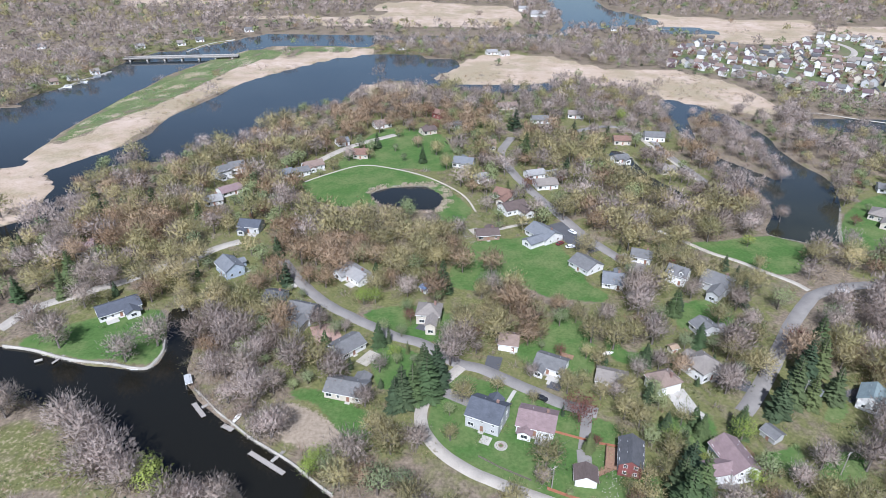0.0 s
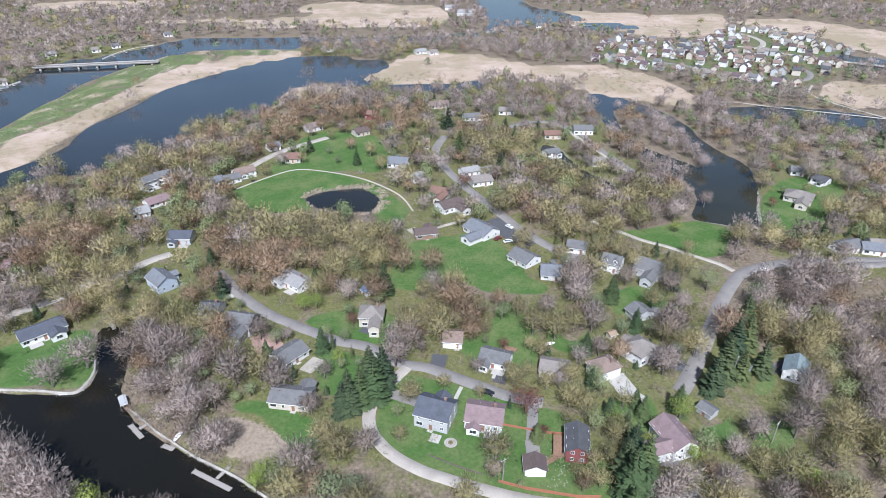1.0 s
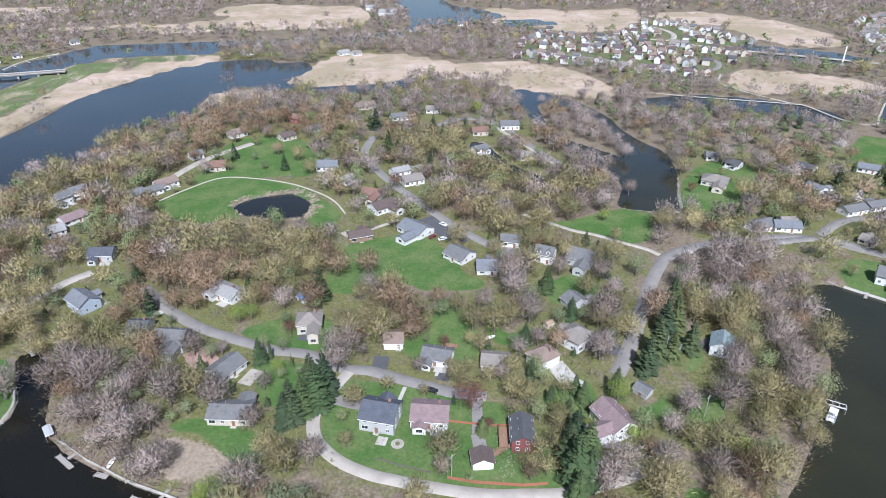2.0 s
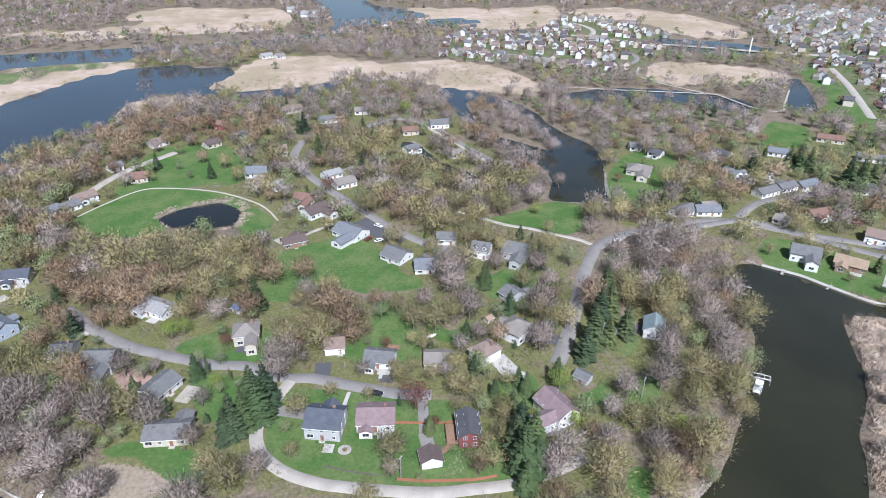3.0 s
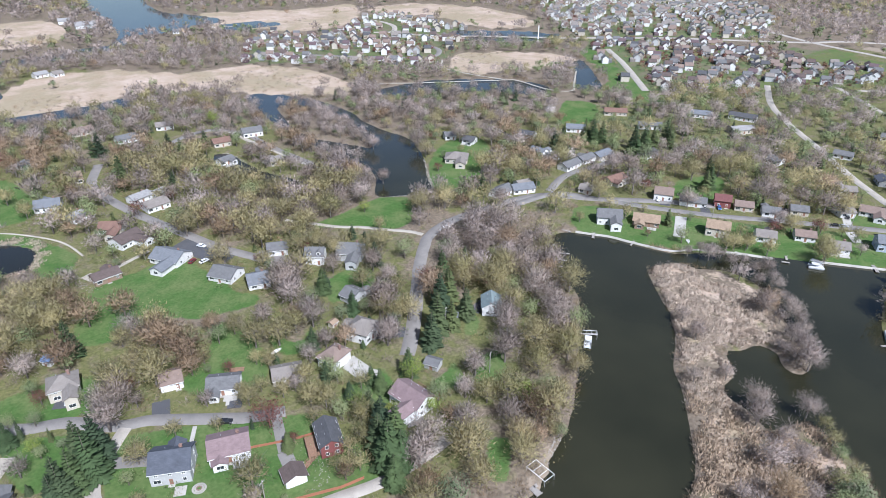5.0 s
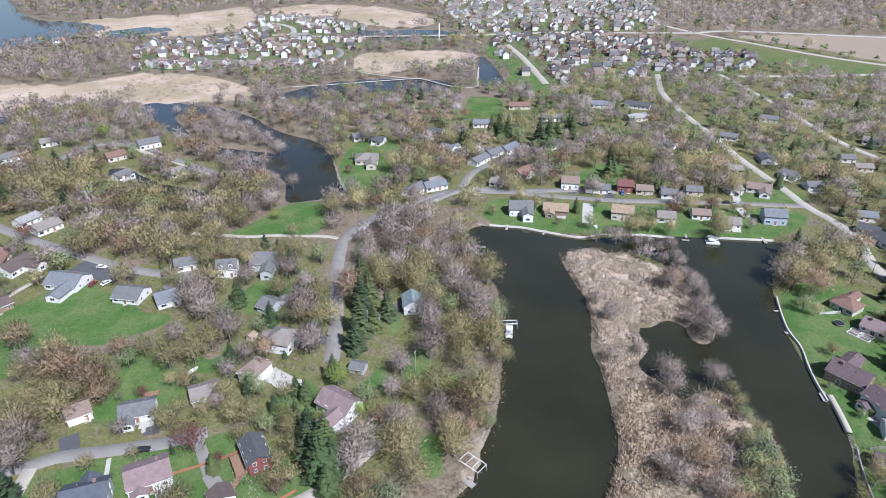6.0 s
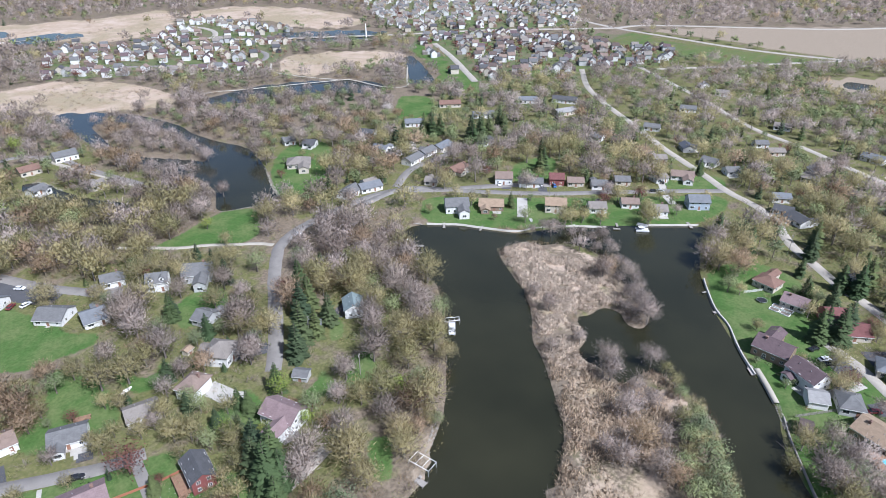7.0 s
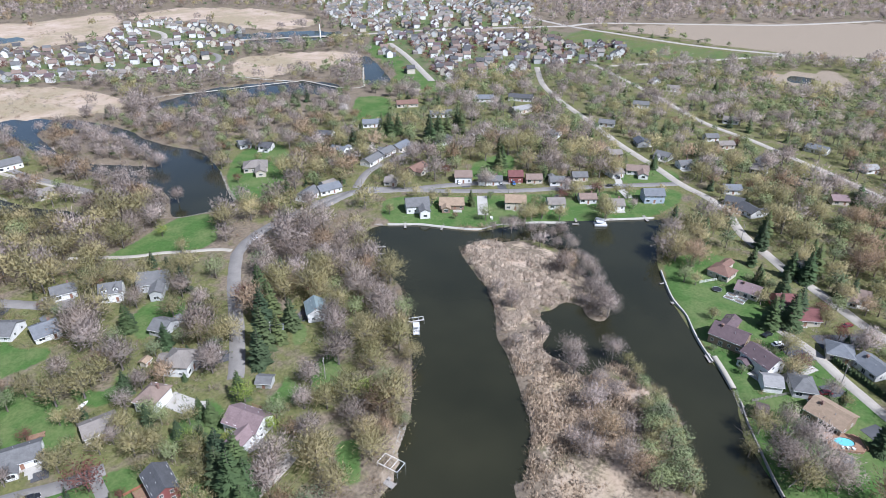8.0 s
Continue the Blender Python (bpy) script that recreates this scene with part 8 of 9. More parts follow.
def pool_deck(x, y, turn):
    ob = thing("swimming_pool", pose(x, y, LAND, 0, 0, turn), "blue oval pool let into a cedar deck", "swimming pool")
    bm = bmesh.new()
    n = 20
    ring_ = [(2.9 * math.cos(k * math.tau / n), 1.9 * math.sin(k * math.tau / n)) for k in range(n)]
    sq = []
    for px_, py_ in ring_:
        k = max(abs(px_) / 5.2, abs(py_) / 3.6)
        sq.append((px_ / k, py_ / k))
    rows_ = [[bm.verts.new((a, b, z)) for a, b in pts] for pts, z in ((ring_, 0.5), (ring_, 0.95), (sq, 0.95), (sq, -0.2))]
    for a, b in zip(rows_, rows_[1:]):
        for k in range(n):
            bm.faces.new((a[k], a[(k + 1) % n], b[(k + 1) % n], b[k]))
    part("deck", bm, M["cedar"], ob, "reddish cedar deck")
    bm = bmesh.new()
    bm.faces.new([bm.verts.new((a * 0.99, b * 0.99, 0.72)) for a, b in ring_])
    part("pool_water", bm, M["pool"], ob, "turquoise pool water")
    for sx in (-1, 1):
        part("railing", boxes((sx * 5.15 - 0.04, -3.5, 0.95, sx * 5.15 + 0.04, 3.5, 1.05), (sx * 5.15 - 0.04, -3.5, 1.75, sx * 5.15 + 0.04, 3.5, 1.85)), M["cedar"], ob)
    for k in range(3):
        part("deck_chair", boxes((-1.5 + k * 1.5 - 0.3, -3.2, 0.95, -1.5 + k * 1.5 + 0.3, -2.2, 1.25), (-1.5 + k * 1.5 - 0.3, -3.3, 1.0, -1.5 + k * 1.5 + 0.3, -3.2, 1.8)), M["trim"], ob)
    return ob


def trampoline(x, y):
    ob = thing("trampoline", pose(x, y, LAND), "round black trampoline on the lawn", "trampoline")
    bm = bmesh.new()
    n = 16
    ring_ = [(2.0 * math.cos(k * math.tau / n), 2.0 * math.sin(k * math.tau / n)) for k in range(n)]
    bm.faces.new([bm.verts.new((a * 0.9, b * 0.9, 0.82)) for a, b in ring_])
    part("mat", bm, M["black"], ob)
    bm = bmesh.new()
    for k in range(n):
        tube(bm, (*ring_[k], 0.82), (*ring_[(k + 1) % n], 0.82), 0.06, 0.06, 5)
    part("rim", bm, M["metal"], ob)
    for k in range(0, n, 4):
        part("leg", tube(bmesh.new(), (*ring_[k], -0.1), (*ring_[k], 0.82), 0.04, 0.04, 5), M["metal"], ob)
    return ob


def raised_beds(x, y, turn, n):
    for k in range(n):
        ob = thing("garden_bed", pose(x, y, LAND, 0, 0, turn) @ Matrix.Translation((k % 2 * 4.2, k // 2 * 3.0, 0)), "white-framed raised garden bed on the lawn", "garden bed", "garden beds")
        for s in (-1, 1):
            part("side_board", boxes((-1.8, s * 1.1 - 0.09, -0.1, 1.8, s * 1.1 + 0.09, 0.4)), M["trim"], ob)
            part("end_board", boxes((s * 1.8 - 0.09, -1.01, -0.1, s * 1.8 + 0.09, 1.01, 0.4)), M["trim"], ob)
        part("soil", boxes((-1.7, -1.0, -0.1, 1.7, 1.0, 0.28)), M["dark_bark"], ob)


def bridge(a, b, width):
    """A long low concrete bridge: deck, parapets and piers."""
    l, t = math.hypot(b[0] - a[0], b[1] - a[1]), math.degrees(math.atan2(b[1] - a[1], b[0] - a[0]))
    ob = thing("bridge", pose(a[0], a[1], 0, 0, 0, t), "long pale concrete road bridge over the river", "bridge")
    part("deck", boxes((-6, -width / 2, 2.3, l + 6, width / 2, 3.1)), M["asphalt"], ob)
    for s in (-1, 1):
        part("parapet", boxes((-6, s * width / 2 - 0.2, 3.1, l + 6, s * width / 2 + 0.2, 3.7)), M["concrete"], ob)
    n = 6
    for k in range(n + 1):
        part("pier", boxes((k * l / n - 0.8, -width / 2 + 0.6, -1.8, k * l / n + 0.8, width / 2 - 0.6, 2.4)), M["concrete"], ob)
    return ob


dock([(-324.9, 538.9), (-319.3, 533.6)], 1.6)
dock([(-321.7, 554.3), (-316.0, 548.8)], 1.6)
dock([(-317.4, 570.5), (-311.5, 564.7)], 1.6)
dock([(-313.4, 585.4), (-307.4, 579.4)], 1.6)
dock([(-269.4, 701.4), (-262.9, 693.1)], 1.6)
dock([(-263.4, 719.9), (-256.8, 711.2)], 1.6)
dock([(-250.9, 739.8), (-244.3, 730.6)], 1.6)
dock([(216.3, 860.4), (231.6, 857.4)], 2.2)
dock([(232.8, 853.4), (248.0, 850.5)], 2.2)
dock([(257.3, 863.4), (272.6, 860.4)], 2.2)
dock([(272.4, 852.2), (287.5, 849.3)], 2.2)
pontoon(*(-320.4, 537.6), 20)
pontoon(*(-315.7, 555.0), 20)
pontoon(*(-312.7, 573.2), 25)
pontoon(*(221.9, 853.2), 10)
pontoon(*(261.5, 852.0), 0)
dock([(-73.9, 155.9), (-76.6, 153.5)], 1.1)
dock([(-79.8, 155.5), (-74.5, 149.5)], 1.5)
dock([(-46.2, 135.7), (-49.0, 131.6)], 1.1)
dock([(-56.2, 135.1), (-44.3, 127.3)], 1.5)
dock([(-134.0, 179.1), (-135.9, 174.4)], 0.9)
dock([(-105.7, 213.4), (-101.9, 207.8)], 1.2)
dock([(-97.5, 207.6), (-98.4, 205.6)], 0.7)
dock([(-67.5, 145.9), (-63.8, 143.9)], 1.6)
dock([(191.6, 181.0), (199.5, 172.8)], 0.9)
dock([(188.7, 174.9), (194.5, 168.6)], 0.9)
dock([(185.1, 170.1), (190.3, 164.5)], 0.9)
dock([(180.5, 166.1), (186.2, 160.8)], 0.9)
dock([(191.0, 174.5), (181.1, 165.3)], 1.1)
dock([(232.0, 187.2), (220.0, 177.4)], 1.2)
dock([(234.8, 164.1), (228.9, 161.7)], 0.9)
dock([(213.7, 194.9), (216.0, 188.3)], 0.8)
dock([(286.3, 118.1), (275.8, 111.0)], 1.0)
dock([(272.3, 111.5), (274.3, 108.7)], 1.1)
dock([(293.2, 108.4), (283.8, 99.7)], 1.0)
dock([(303.7, 86.6), (297.7, 81.5)], 1.5)
dock([(229.7, 48.0), (234.1, 44.8)], 1.3)
dock([(241.6, 56.6), (244.6, 54.7)], 0.8)
dock([(206.4, 25.2), (203.2, 26.9), (200.2, 24.5)], 1.3)
dock([(176.8, 6.8), (171.8, 3.9)], 1.5)
dock([(93.0, 87.7), (93.2, 81.7)], 2.0)
dock([(95.0, 88.5), (94.3, 84.2)], 1.3)
dock([(157.0, 126.6), (162.4, 123.0)], 0.8)
boat_lift(*(158.8, 124.1), -42, 6.0, 2.2, False)
boat_lift(*(98.1, 86.8), -86, 7.0, 4.0, False)
boat_lift(*(-84.7, 165.0), -63, 5.0, 2.2, True)
boat_lift(*(281.9, 100.8), -89, 5.0, 2.6, True)
pontoon(*(155.4, 121.3), -141)
pontoon(*(280.0, 99.6), -55)
rowboat(*(253.6, 147.7), -138, z=LAND, label='small upturned dark boat on the lawn')
rowboat(*(-63.6, 148.7), 70, z=LAND, label='white upturned boat on the stony bank')
rowboat(*(263.1, 130.0), -55, z=0.0, label='small white boat at the lawn edge')
rowboat(*(198.4, 184.1), -13, z=0.0, label='small white boat near the docks')
rowboat(*(-106.7, 172.5), -10, z=0.0, label='small pale boat by the stony bank')
bank_stones([(-158.9, 183.9), (-146.3, 181.6), (-134.1, 177.6), (-125.1, 175.6), (-114.6, 174.3), (-105.9, 172.4), (-101.8, 173.0), (-100.2, 177.7), (-100.2, 182.9), (-102.2, 189.6)], 1.7, 'pale boulders heaped along the canal bank')
bank_stones([(-81.7, 162.1), (-75.5, 156.3), (-70.9, 151.7), (-66.2, 148.0), (-58.3, 141.5), (-50.1, 136.0), (-42.3, 130.7), (-34.5, 124.0), (-29.2, 120.0)], 1.1, 'pale boulders heaped along the canal bank')
bank_stones([(97.8, 87.1), (104.6, 89.8), (114.0, 94.7)], 2.0, 'pale boulders heaped along the canal bank')
bank_stones([(192.2, 272.1), (201.3, 290.3), (214.3, 314.5)], 2.2, 'pale boulders heaped along the canal bank')
bank_stones([(190.3, 14.2), (185.4, 11.6), (179.6, 8.6)], 1.6, 'pale boulders heaped along the canal bank')
bank_stones([(-40.3, 324.5), (-32.6, 333.2), (-21.8, 334.6), (-10.7, 335.3), (-3.7, 330.1)], 1.4, 'pale boulders heaped along the canal bank')
bank_stones([(160.3, 280.2), (171.1, 274.1), (182.6, 269.4)], 1.2, 'pale boulders heaped along the canal bank')
bank_stones([(109.8, 397.7), (118.6, 394.1), (121.1, 372.0)], 1.2, 'pale boulders heaped along the canal bank')
seawall([(-158.9, 183.9), (-146.3, 181.6), (-134.1, 177.6), (-125.1, 175.6), (-114.6, 174.3), (-105.9, 172.4), (-101.8, 173.0), (-100.2, 177.7), (-100.2, 182.9), (-102.2, 189.6)], 'pale stone revetment along the bank', 'stone', 0.6)
seawall([(-81.7, 162.1), (-75.5, 156.3), (-70.9, 151.7), (-66.2, 148.0), (-58.3, 141.5), (-50.1, 136.0), (-42.3, 130.7), (-34.5, 124.0), (-29.2, 120.0)], 'pale stone revetment along the bank', 'stone', 0.4)
seawall([(218.0, 187.0), (223.0, 180.1), (227.8, 173.4), (231.8, 163.4), (239.5, 147.3), (248.9, 141.5), (261.6, 129.2), (271.6, 115.2)], 'pale low wall along the canal bank', 'concrete', 0.5)
seawall([(284.6, 102.6), (295.9, 88.9), (303.0, 80.2)], 'pale low wall along the canal bank', 'concrete', 0.5)
seawall([(252.7, 59.9), (243.5, 54.9), (232.4, 48.0), (224.7, 40.7), (215.1, 34.8), (207.9, 29.9), (200.6, 24.0)], 'pale low wall along the canal bank', 'concrete', 0.6)
seawall([(204.1, 24.5), (197.9, 19.8), (190.0, 14.4)], 'pale low wall along the canal bank', 'gravel', 1.8)
seawall([(184.5, 10.8), (176.3, 7.0), (167.1, 1.8), (158.0, -3.7), (151.8, -7.8)], 'pale low wall along the canal bank', 'wood', 0.5)
drive((0.8, 162.2), (9.5, 157.2), 4.5, 'asphalt', 0.875)
drive((20.1, 154.1), (24.6, 163.2), 1.3, 'concrete', 0.879)
drive((19.2, 181.1), (16.9, 172.2), 5.5, 'dark_asphalt', 0.883)
drive((41.7, 172.4), (37.2, 164.0), 4.5, 'dark_asphalt', 0.887)
drive((39.3, 174.0), (35.9, 166.4), 1.2, 'concrete', 0.891)
drive((46.7, 152.9), (42.6, 137.2), 3.4, 'asphalt', 0.895)
drive((42.6, 137.2), (41.8, 130.2), 4.2, 'asphalt', 0.899)
drive((77.9, 164.6), (79.8, 154.5), 7.0, 'concrete', 0.903)
drive((79.4, 156.0), (83.1, 151.0), 4.5, 'concrete', 0.907)
drive((94.8, 171.6), (104.3, 166.3), 6.5, 'dark_asphalt', 0.875)
drive((55.5, 288.2), (71.0, 259.7), 13.0, 'dark_asphalt', 0.879)
drive((81.3, 256.7), (89.0, 246.2), 8.0, 'asphalt', 0.883)
drive((-45.6, 199.1), (-38.1, 180.0), 10.0, 'brick_paving', 0.887)
drive((-65.9, 228.1), (-61.1, 228.3), 6.0, 'concrete', 0.891)
drive((-5.5, 201.6), (-7.9, 196.3), 5.0, 'dark_asphalt', 0.895)
drive((228.2, 6.2), (219.6, -2.7), 8.0, 'dark_asphalt', 0.899)
drive((234.4, -4.2), (247.7, -21.2), 8.0, 'dark_asphalt', 0.903)
drive((205.5, -10.7), (211.0, -15.1), 6.0, 'dark_asphalt', 0.907)
drive((274.6, 166.6), (254.4, 153.3), 5.5, 'concrete', 0.875)
drive((327.4, 107.3), (318.9, 99.4), 4.5, 'concrete', 0.879)
drive((346.3, 118.1), (334.6, 111.1), 4.0, 'concrete', 0.883)
drive((292.3, 190.7), (279.3, 180.1), 5.0, 'dark_asphalt', 0.887)
drive((297.5, 168.7), (288.6, 161.6), 5.0, 'dark_asphalt', 0.891)
drive((328.2, 140.5), (311.0, 133.1), 4.0, 'dark_asphalt', 0.895)
drive((317.7, 146.3), (306.7, 139.0), 4.0, 'asphalt', 0.899)
drive((204.5, 2.0), (217.9, -5.6), 4.0, 'concrete', 0.903)
drive((190.8, -24.9), (196.4, -28.7), 7.0, 'dark_asphalt', 0.907)
drive((-142.4, 175.0), (-140.2, 176.3), 1.0, 'concrete', 0.875)
drive((333.0, 53.6), (335.8, 40.2), 5.0, 'concrete', 0.879)
drive((14.4, 281.7), (19.5, 271.9), 5.0, 'gravel', 0.883)
drive((23.2, 279.3), (42.5, 288.8), 2.2, 'gravel', 0.887)
drive((280.5, 288.3), (291.7, 273.4), 4.0, 'concrete', 0.891)
drive((288.6, 328.6), (286.5, 303.3), 4.0, 'asphalt', 0.895)
drive((81.4, 128.3), (80.7, 123.4), 6.0, 'asphalt', 0.899)
drive((133.4, 161.7), (141.8, 164.4), 5.0, 'dark_asphalt', 0.903)
drive((-60.1, 195.6), (-54.4, 195.3), 8.0, 'asphalt', 0.907)
drive((-23.9, 182.6), (-28.2, 175.9), 5.0, 'gravel', 0.875)
car(*(32.8, 158.9), -29, 'black')
car(*(-30.4, 190.3), -62, 'white')
car(*(101.1, 170.5), -25, 'white')
car(*(63.4, 278.4), -54, 'white')
car(*(59.9, 263.2), 12, 'white')
car(*(55.5, 266.3), 38, 'maroon')
car(*(-5.3, 198.0), -103, 'silver')
car(*(223.8, 7.3), -39, 'white')
car(*(221.7, 5.6), -38, 'black')
car(*(227.9, 11.6), -29, 'black')
car(*(204.6, -10.9), -51, 'maroon')
car(*(342.6, 115.3), -148, 'black')
car(*(327.9, 114.2), -54, 'black')
car(*(330.0, 111.3), -54, 'silver')
car(*(294.5, 166.6), -141, 'black')
car(*(298.9, 160.5), -141, 'blue')
car(*(281.5, 186.3), -142, 'white')
car(*(320.9, 136.8), -157, 'black')
car(*(251.9, -12.3), -34, 'maroon')
car(*(168.5, 226.6), -22, 'white')
fence([(29.7, 122.6), (36.9, 119.4), (50.0, 115.4), (56.7, 114.6)], 1.2, 'snow_fence', 'orange plastic mesh fence along the yard', name='mesh_fence', slats=False)
fence([(34.6, 144.4), (44.7, 140.7)], 1.0, 'snow_fence', 'orange plastic mesh fence along the yard', name='mesh_fence', slats=False)
fence([(47.7, 139.7), (53.3, 138.4)], 1.0, 'snow_fence', 'orange plastic mesh fence along the yard', name='mesh_fence', slats=False)
fence([(186.5, 8.1), (204.9, -7.5)], 1.3, 'wood', 'weathered grey wooden yard fence', name='fence', slats=True)
fence([(-30.3, 138.1), (-23.9, 141.1), (-19.4, 144.7)], 1.0, 'wood', 'weathered grey wooden rail fence by the lawn', name='fence', slats=True)
fence([(251.2, 42.9), (257.7, 37.6)], 1.4, 'trim', 'white boarded fence on the lawn', name='fence', slats=True)
fence([(155.6, -8.1), (167.5, -12.8), (166.7, -21.4)], 1.0, 'wood', 'weathered grey wooden yard fence', name='fence', slats=True)
utility_pole(*(31.1, 123.3), 8.5, 30)
utility_pole(*(212.0, -14.5), 9.5, 30)
utility_pole(*(117.4, 158.6), 10.0, 30)
utility_pole(*(114.8, 129.3), 9.0, 30)
utility_pole(*(299.8, 37.5), 9.5, 30)
utility_pole(*(328.2, 107.6), 9.5, 30)
utility_pole(*(284.4, 155.5), 9.0, 30)
ring_of_stones(*(18.1, 138.6), 2.0)
pool_deck(*(183.3, -18.6), -63)
trampoline(*(249.6, 35.4))
raised_beds(*(246.5, 29.8), -98, 4)
bridge((-311.4, 640.2), (-215.3, 656.1), 9.0)
bank_stones([(48.0, 136.2), (49.3, 133.9), (49.7, 129.3), (48.8, 124.4), (46.1, 120.3), (43.3, 119.1)], 4.5, "scattered pale stones in the rock garden", 0.9)
bank_stones([(10.3, 285.9), (11.6, 275.1), (14.5, 266.5), (17.8, 268.5)], 3.5, "heaps of pale stones and timber behind the barn", 1.3)

def boardwalk(a, b, z0, z1, width=1.5):
    """A sloping timber walk between a deck and the ground: treads, posts and a rail on both sides."""
    l, t = math.hypot(b[0] - a[0], b[1] - a[1]), math.degrees(math.atan2(b[1] - a[1], b[0] - a[0]))
    ob = thing("boardwalk", pose(a[0], a[1], LAND, 0, 0, t), "reddish cedar stair and walk between house and garage", "boardwalk")
    n = max(4, int(l / 0.45))
    for k in range(n):
        z = z0 + (z1 - z0) * k / (n - 1)
        part("tread", boxes((k * l / n, -width / 2, z - 0.1, (k + 0.9) * l / n, width / 2, z)), M["cedar"], ob)
    for s in (-1, 1):
        bm = bmesh.new()
        tube(bm, (0, s * width / 2, z0 + 0.95), (l, s * width / 2, z1 + 0.95), 0.05, 0.05, 4)
        tube(bm, (0, s * width / 2, z0 + 0.5), (l, s * width / 2, z1 + 0.5), 0.04, 0.04, 4)
        part("rail", bm, M["cedar"], ob)
        for k in range(5):
            part("post", boxes((k * l / 4 - 0.06, s * width / 2 - 0.06, -0.3, k * l / 4 + 0.06, s * width / 2 + 0.06, z0 + (z1 - z0) * k / 4 + 1.0)), M["cedar"], ob)
    return ob


def platform(x, y, turn, l, w):
    """A low timber deck with boards across."""
    ob = thing("garden_deck", pose(x, y, LAND, 0, 0, turn), "orange-brown timber deck on the lawn behind the house", "deck")
    n = int(l / 0.3)
    part("boards", boxes(*[(-l / 2 + k * l / n, -w / 2, 0.25, -l / 2 + (k + 0.92) * l / n, w / 2, 0.32) for k in range(n)]), M["cedar"], ob)
    part("joists", boxes(*[(-l / 2, s * (w / 2 - 0.1) - 0.05, -0.2, l / 2, s * (w / 2 - 0.1) + 0.05, 0.25) for s in (-1, 0, 1)]), M["cedar"], ob)
    return ob


def mast(x, y, h):
    """A pale steel mast with two crossarms beside the highway."""
    ob = thing("transmission_mast", pose(x, y, LAND, 0, 0, 40), "pale steel transmission mast beside the highway", "mast")
    part("shaft", tube(bmesh.new(), (0, 0, -0.5), (0, 0, h), 0.9, 0.45, 8), M["trim"], ob)
    for z in (h * 0.8, h * 0.95):
        part("crossarm", boxes((-3.2, -0.25, z, 3.2, 0.25, z + 0.5)), M["trim"], ob)
    part("footing", boxes((-2.0, -2.0, -0.3, 2.0, 2.0, 1.6), bevel=0.1), M["concrete"], ob)
    return ob


boardwalk((51.4, 131.1), (44.9, 128.1), 0.85, 0.15)
platform(*(44.8, 181.8), -27, 5.0, 2.2)
mast(*(531.9, 544.0), 19.0)
rowboat(*(60.1, 183.4), 15, z=LAND, label='white upturned boat on the lawn')
bank_stones([(139.7, 135.6), (142.2, 132.5), (144.5, 129.1), (147.2, 124.9)], 0.7, "pale stones edging a path through the trees", 4.0)
fence([(11.2, 134.0), (17.2, 129.9), (25.6, 125.4)], 0.9, 'dark_bark', 'low dark board fence round the yard', name='fence', slats=True)
seawall([(-324.3, 529.7), (-321.7, 544.6), (-318.4, 562.4), (-313.9, 579.0), (-309.7, 594.4)], 'pale low wall along the river bank', 'concrete', 0.8)
seawall([(-271.3, 681.2), (-267.3, 707.5), (-258.5, 729.7), (-241.3, 750.3)], 'pale low wall along the river bank', 'concrete', 0.8)

# ---- low scrub in drifts over the marshes ----
g = np.arange(-700, 900, 7.5)
A, B = np.meshgrid(g, g)
mx, my = A.ravel() + trng.uniform(-3.5, 3.5, A.size), B.ravel() + trng.uniform(-3.5, 3.5, A.size)
mt, mr = np.degrees(np.arctan2(mx, my)), np.hypot(mx, my)
ok = (mr < 1050) & (mt > -46) & (mt < 104)
mx, my = mx[ok], my[ok]
drift = np.array([noise.noise((a * 0.011, b * 0.022, 33.0)) for a, b in zip(mx, my)])
edge = deepest(REEDS, mx, my)
ok = (edge > 0) & (land(mx, my) > 1) & ((drift > 0.2) | (edge < 7) & (trng.uniform(0, 1, len(mx)) < 0.35))
for i, (kind, words) in enumerate((("brown", "low brown scrub on the marsh"), ("bud", "low olive scrub on the marsh"), ("grey", "low grey scrub on the marsh"))):
    m = ok & (np.arange(len(mx)) % 3 == i)
    grove("marsh_scrub", kind, -1, [(x, y, trng.uniform(1.6, 3.6), trng.uniform(0, 6.28), trng.uniform(0, 1)) for x, y in zip(mx[m], my[m])], words, "scrub")

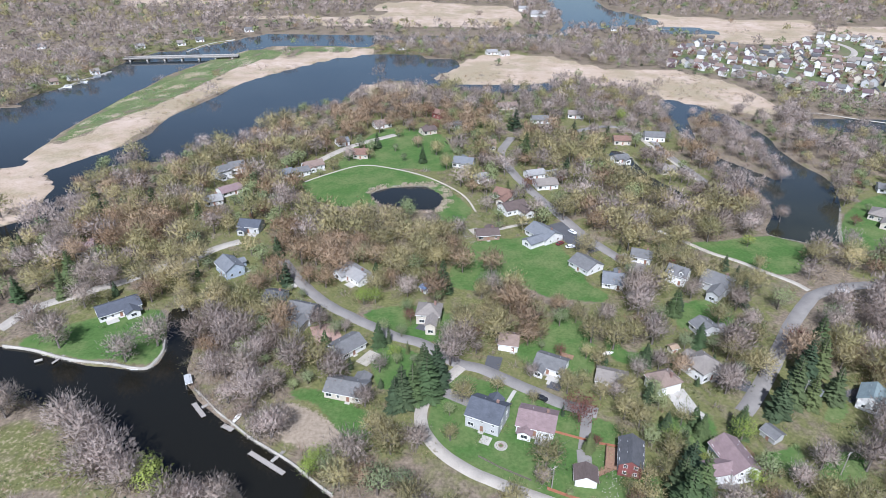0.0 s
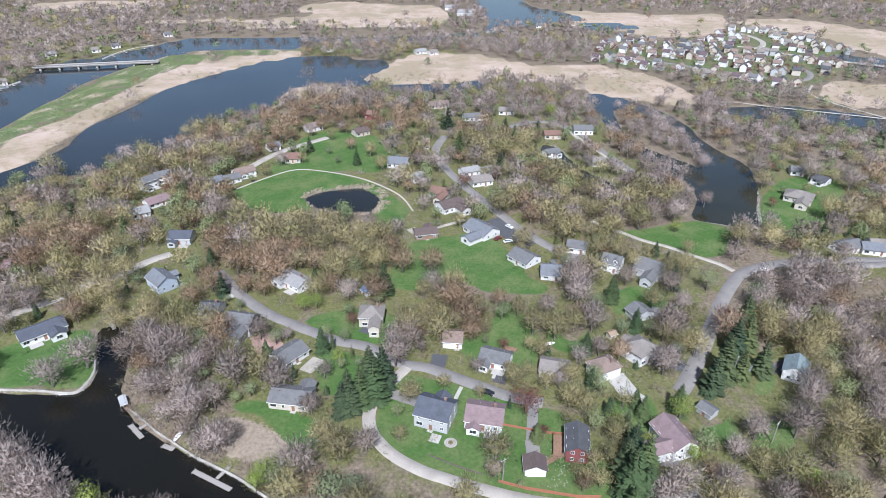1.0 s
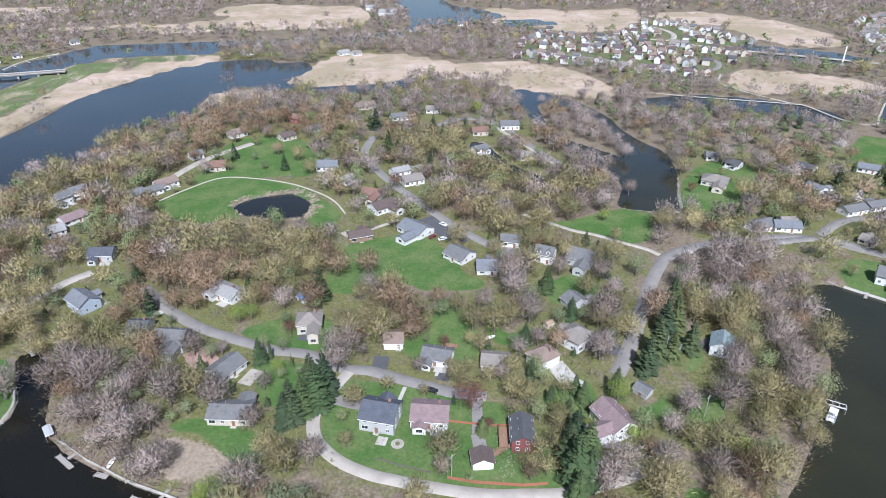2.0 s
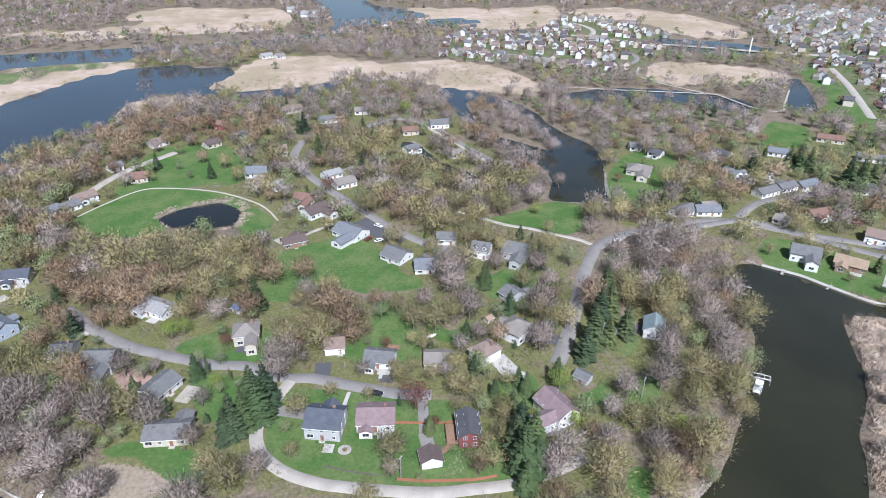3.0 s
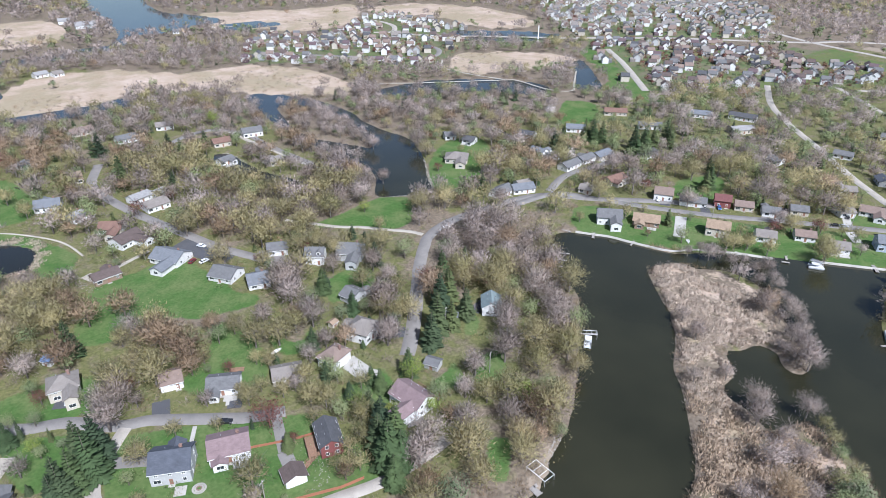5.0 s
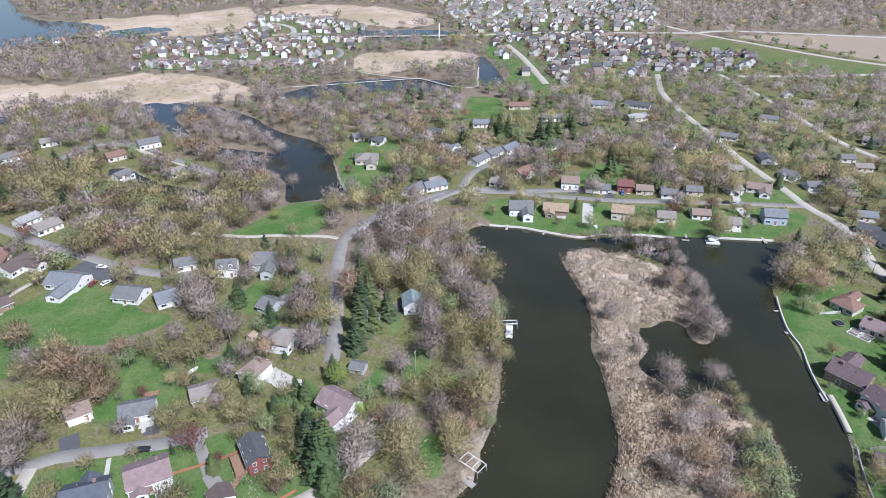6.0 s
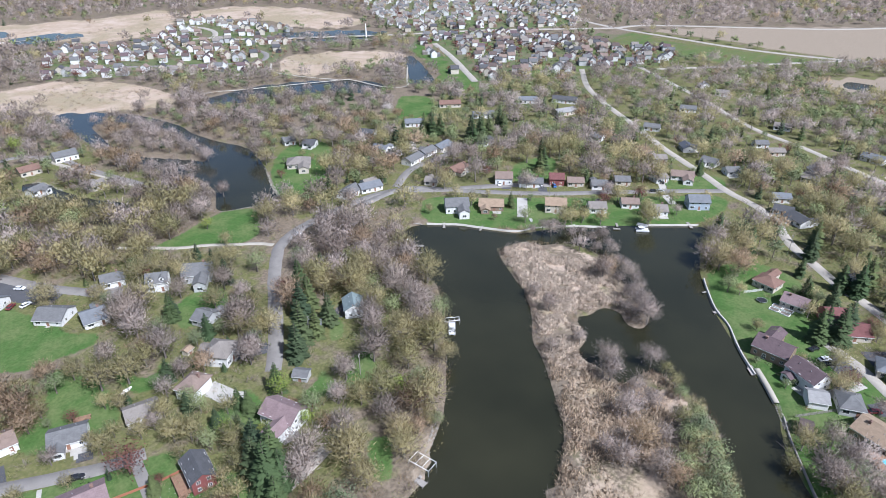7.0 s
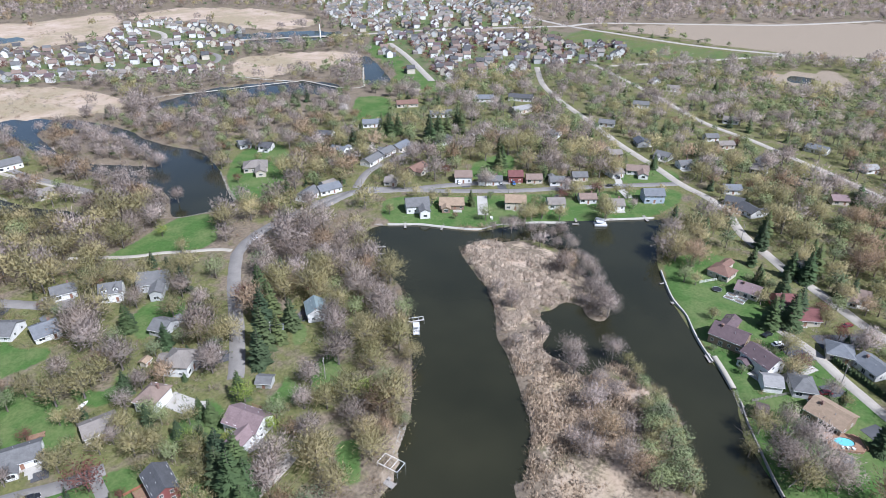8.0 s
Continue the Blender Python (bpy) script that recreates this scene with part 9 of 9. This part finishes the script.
# ---- reeds: stiff dry stalks in rounded tufts, with dark gaps between ----
def reed_bed(line, gap, h, stalks, label, spread=0.42, mat="reed"):
    """Tufts about one gap apart inside an outline; each a fan of stalks that lean outwards."""
    lo, hi = line.min(0), line.max(0)
    A, B = np.meshgrid(np.arange(lo[0], hi[0], gap), np.arange(lo[1], hi[1], gap))
    x, y = A.ravel() + trng.uniform(-0.45, 0.45, A.size) * gap, B.ravel() + trng.uniform(-0.45, 0.45, A.size) * gap
    gaps = np.array([noise.noise((a * 0.13, b * 0.13, 40.0)) + 0.5 * noise.noise((a * 0.31, b * 0.31, 44.0)) for a, b in zip(x, y)])
    ok = (depth_in(line, x, y) > 0) & (gaps > -0.24) & (land(x, y) > 0.2)
    x, y, gaps = x[ok], y[ok], gaps[ok]
    tall = trng.uniform(0.7, 1.15, len(x)) * h * (0.9 + 0.6 * np.clip(gaps, -0.3, 0.4))
    off = trng.normal(size=(len(x) * stalks, 3)) * (spread, spread, 0.0)
    p = np.repeat(np.stack([x, y, np.full(len(x), 0.2)], 1), stalks, 0) + off
    d = unit(off * 0.75 / max(spread, 0.01) * 0.34 + trng.normal(size=p.shape) * (0.16, 0.16, 0.0) + (0, 0, 1))
    length = np.repeat(tall, stalks) * trng.uniform(0.75, 1.1, len(p)) * (1 - 0.32 * np.clip(np.hypot(off[:, 0], off[:, 1]) / spread / 2, 0, 1))
    v, f = slivers(p + d * (length * 0.95)[:, None], -d, length * 0.95, trng.uniform(0.24, 0.46, len(p)))
    geo = np.cross(v[f[:, 1]] - v[f[:, 0]], v[f[:, 2]] - v[f[:, 0]])
    back = geo @ np.array([-0.8, -0.6, 0.5]) < 0
    f[back] = f[back][:, ::-1]
    ob = mesh_object("reed_bed", v, f, M[mat])
    nrm = unit(np.repeat(off * (1.1, 1.1, 0) / spread * 0.5 + trng.normal(size=(len(p), 3)) * 0.2 + (0, 0, 0.9), 3, 0)).astype(np.float32)
    ob.data.attributes.new("custom_normal", "FLOAT_VECTOR", "POINT").data.foreach_set("vector", nrm.ravel())
    a = ob.data.attributes.new("tint", "FLOAT", "POINT")
    a.data.foreach_set("value", np.repeat(trng.uniform(0, 1, len(x)), 3 * stalks).astype(np.float32))
    return tagged(ob, label, "reeds", kind="stuff")


reed_bed(smooth([(217, 140), (229, 139), (233, 132), (229, 122), (232, 113), (235, 104), (232, 96), (224, 92), (220, 85), (212, 79), (207, 84), (199, 87), (195, 92), (187, 91), (186, 83), (180, 80), (172, 77), (169, 68), (162, 76), (164, 86), (178, 97), (192, 110), (203, 122)]), 0.9, 2.3, 14, 'pale pinkish-tan standing dry cattail reeds')
reed_bed(smooth([(164, 84), (167, 74), (164, 66), (166, 57), (174, 55), (180, 52), (179, 46), (176, 40), (158, 36), (145, 35), (138, 40), (130, 48), (120, 52), (127, 57), (136, 61), (147, 70), (157, 79)]), 1.1, 2.3, 9, 'tan-brown dry reed bed with fallen stalks', 0.6, 'reed_brown')
reed_bed(smooth([(135, 60), (132, 49), (121, 36), (110, 48)]), 1.5, 2.0, 8, 'tan-brown dry reed bed with fallen stalks', 0.6, 'reed_brown')
reed_bed(smooth([(-18 + (x + 20) * 1.2, 320 + (y - 319) * 1.22) for x, y in POND]), 1.0, 1.6, 10, 'tan dry reeds on the pond rim', 0.5)
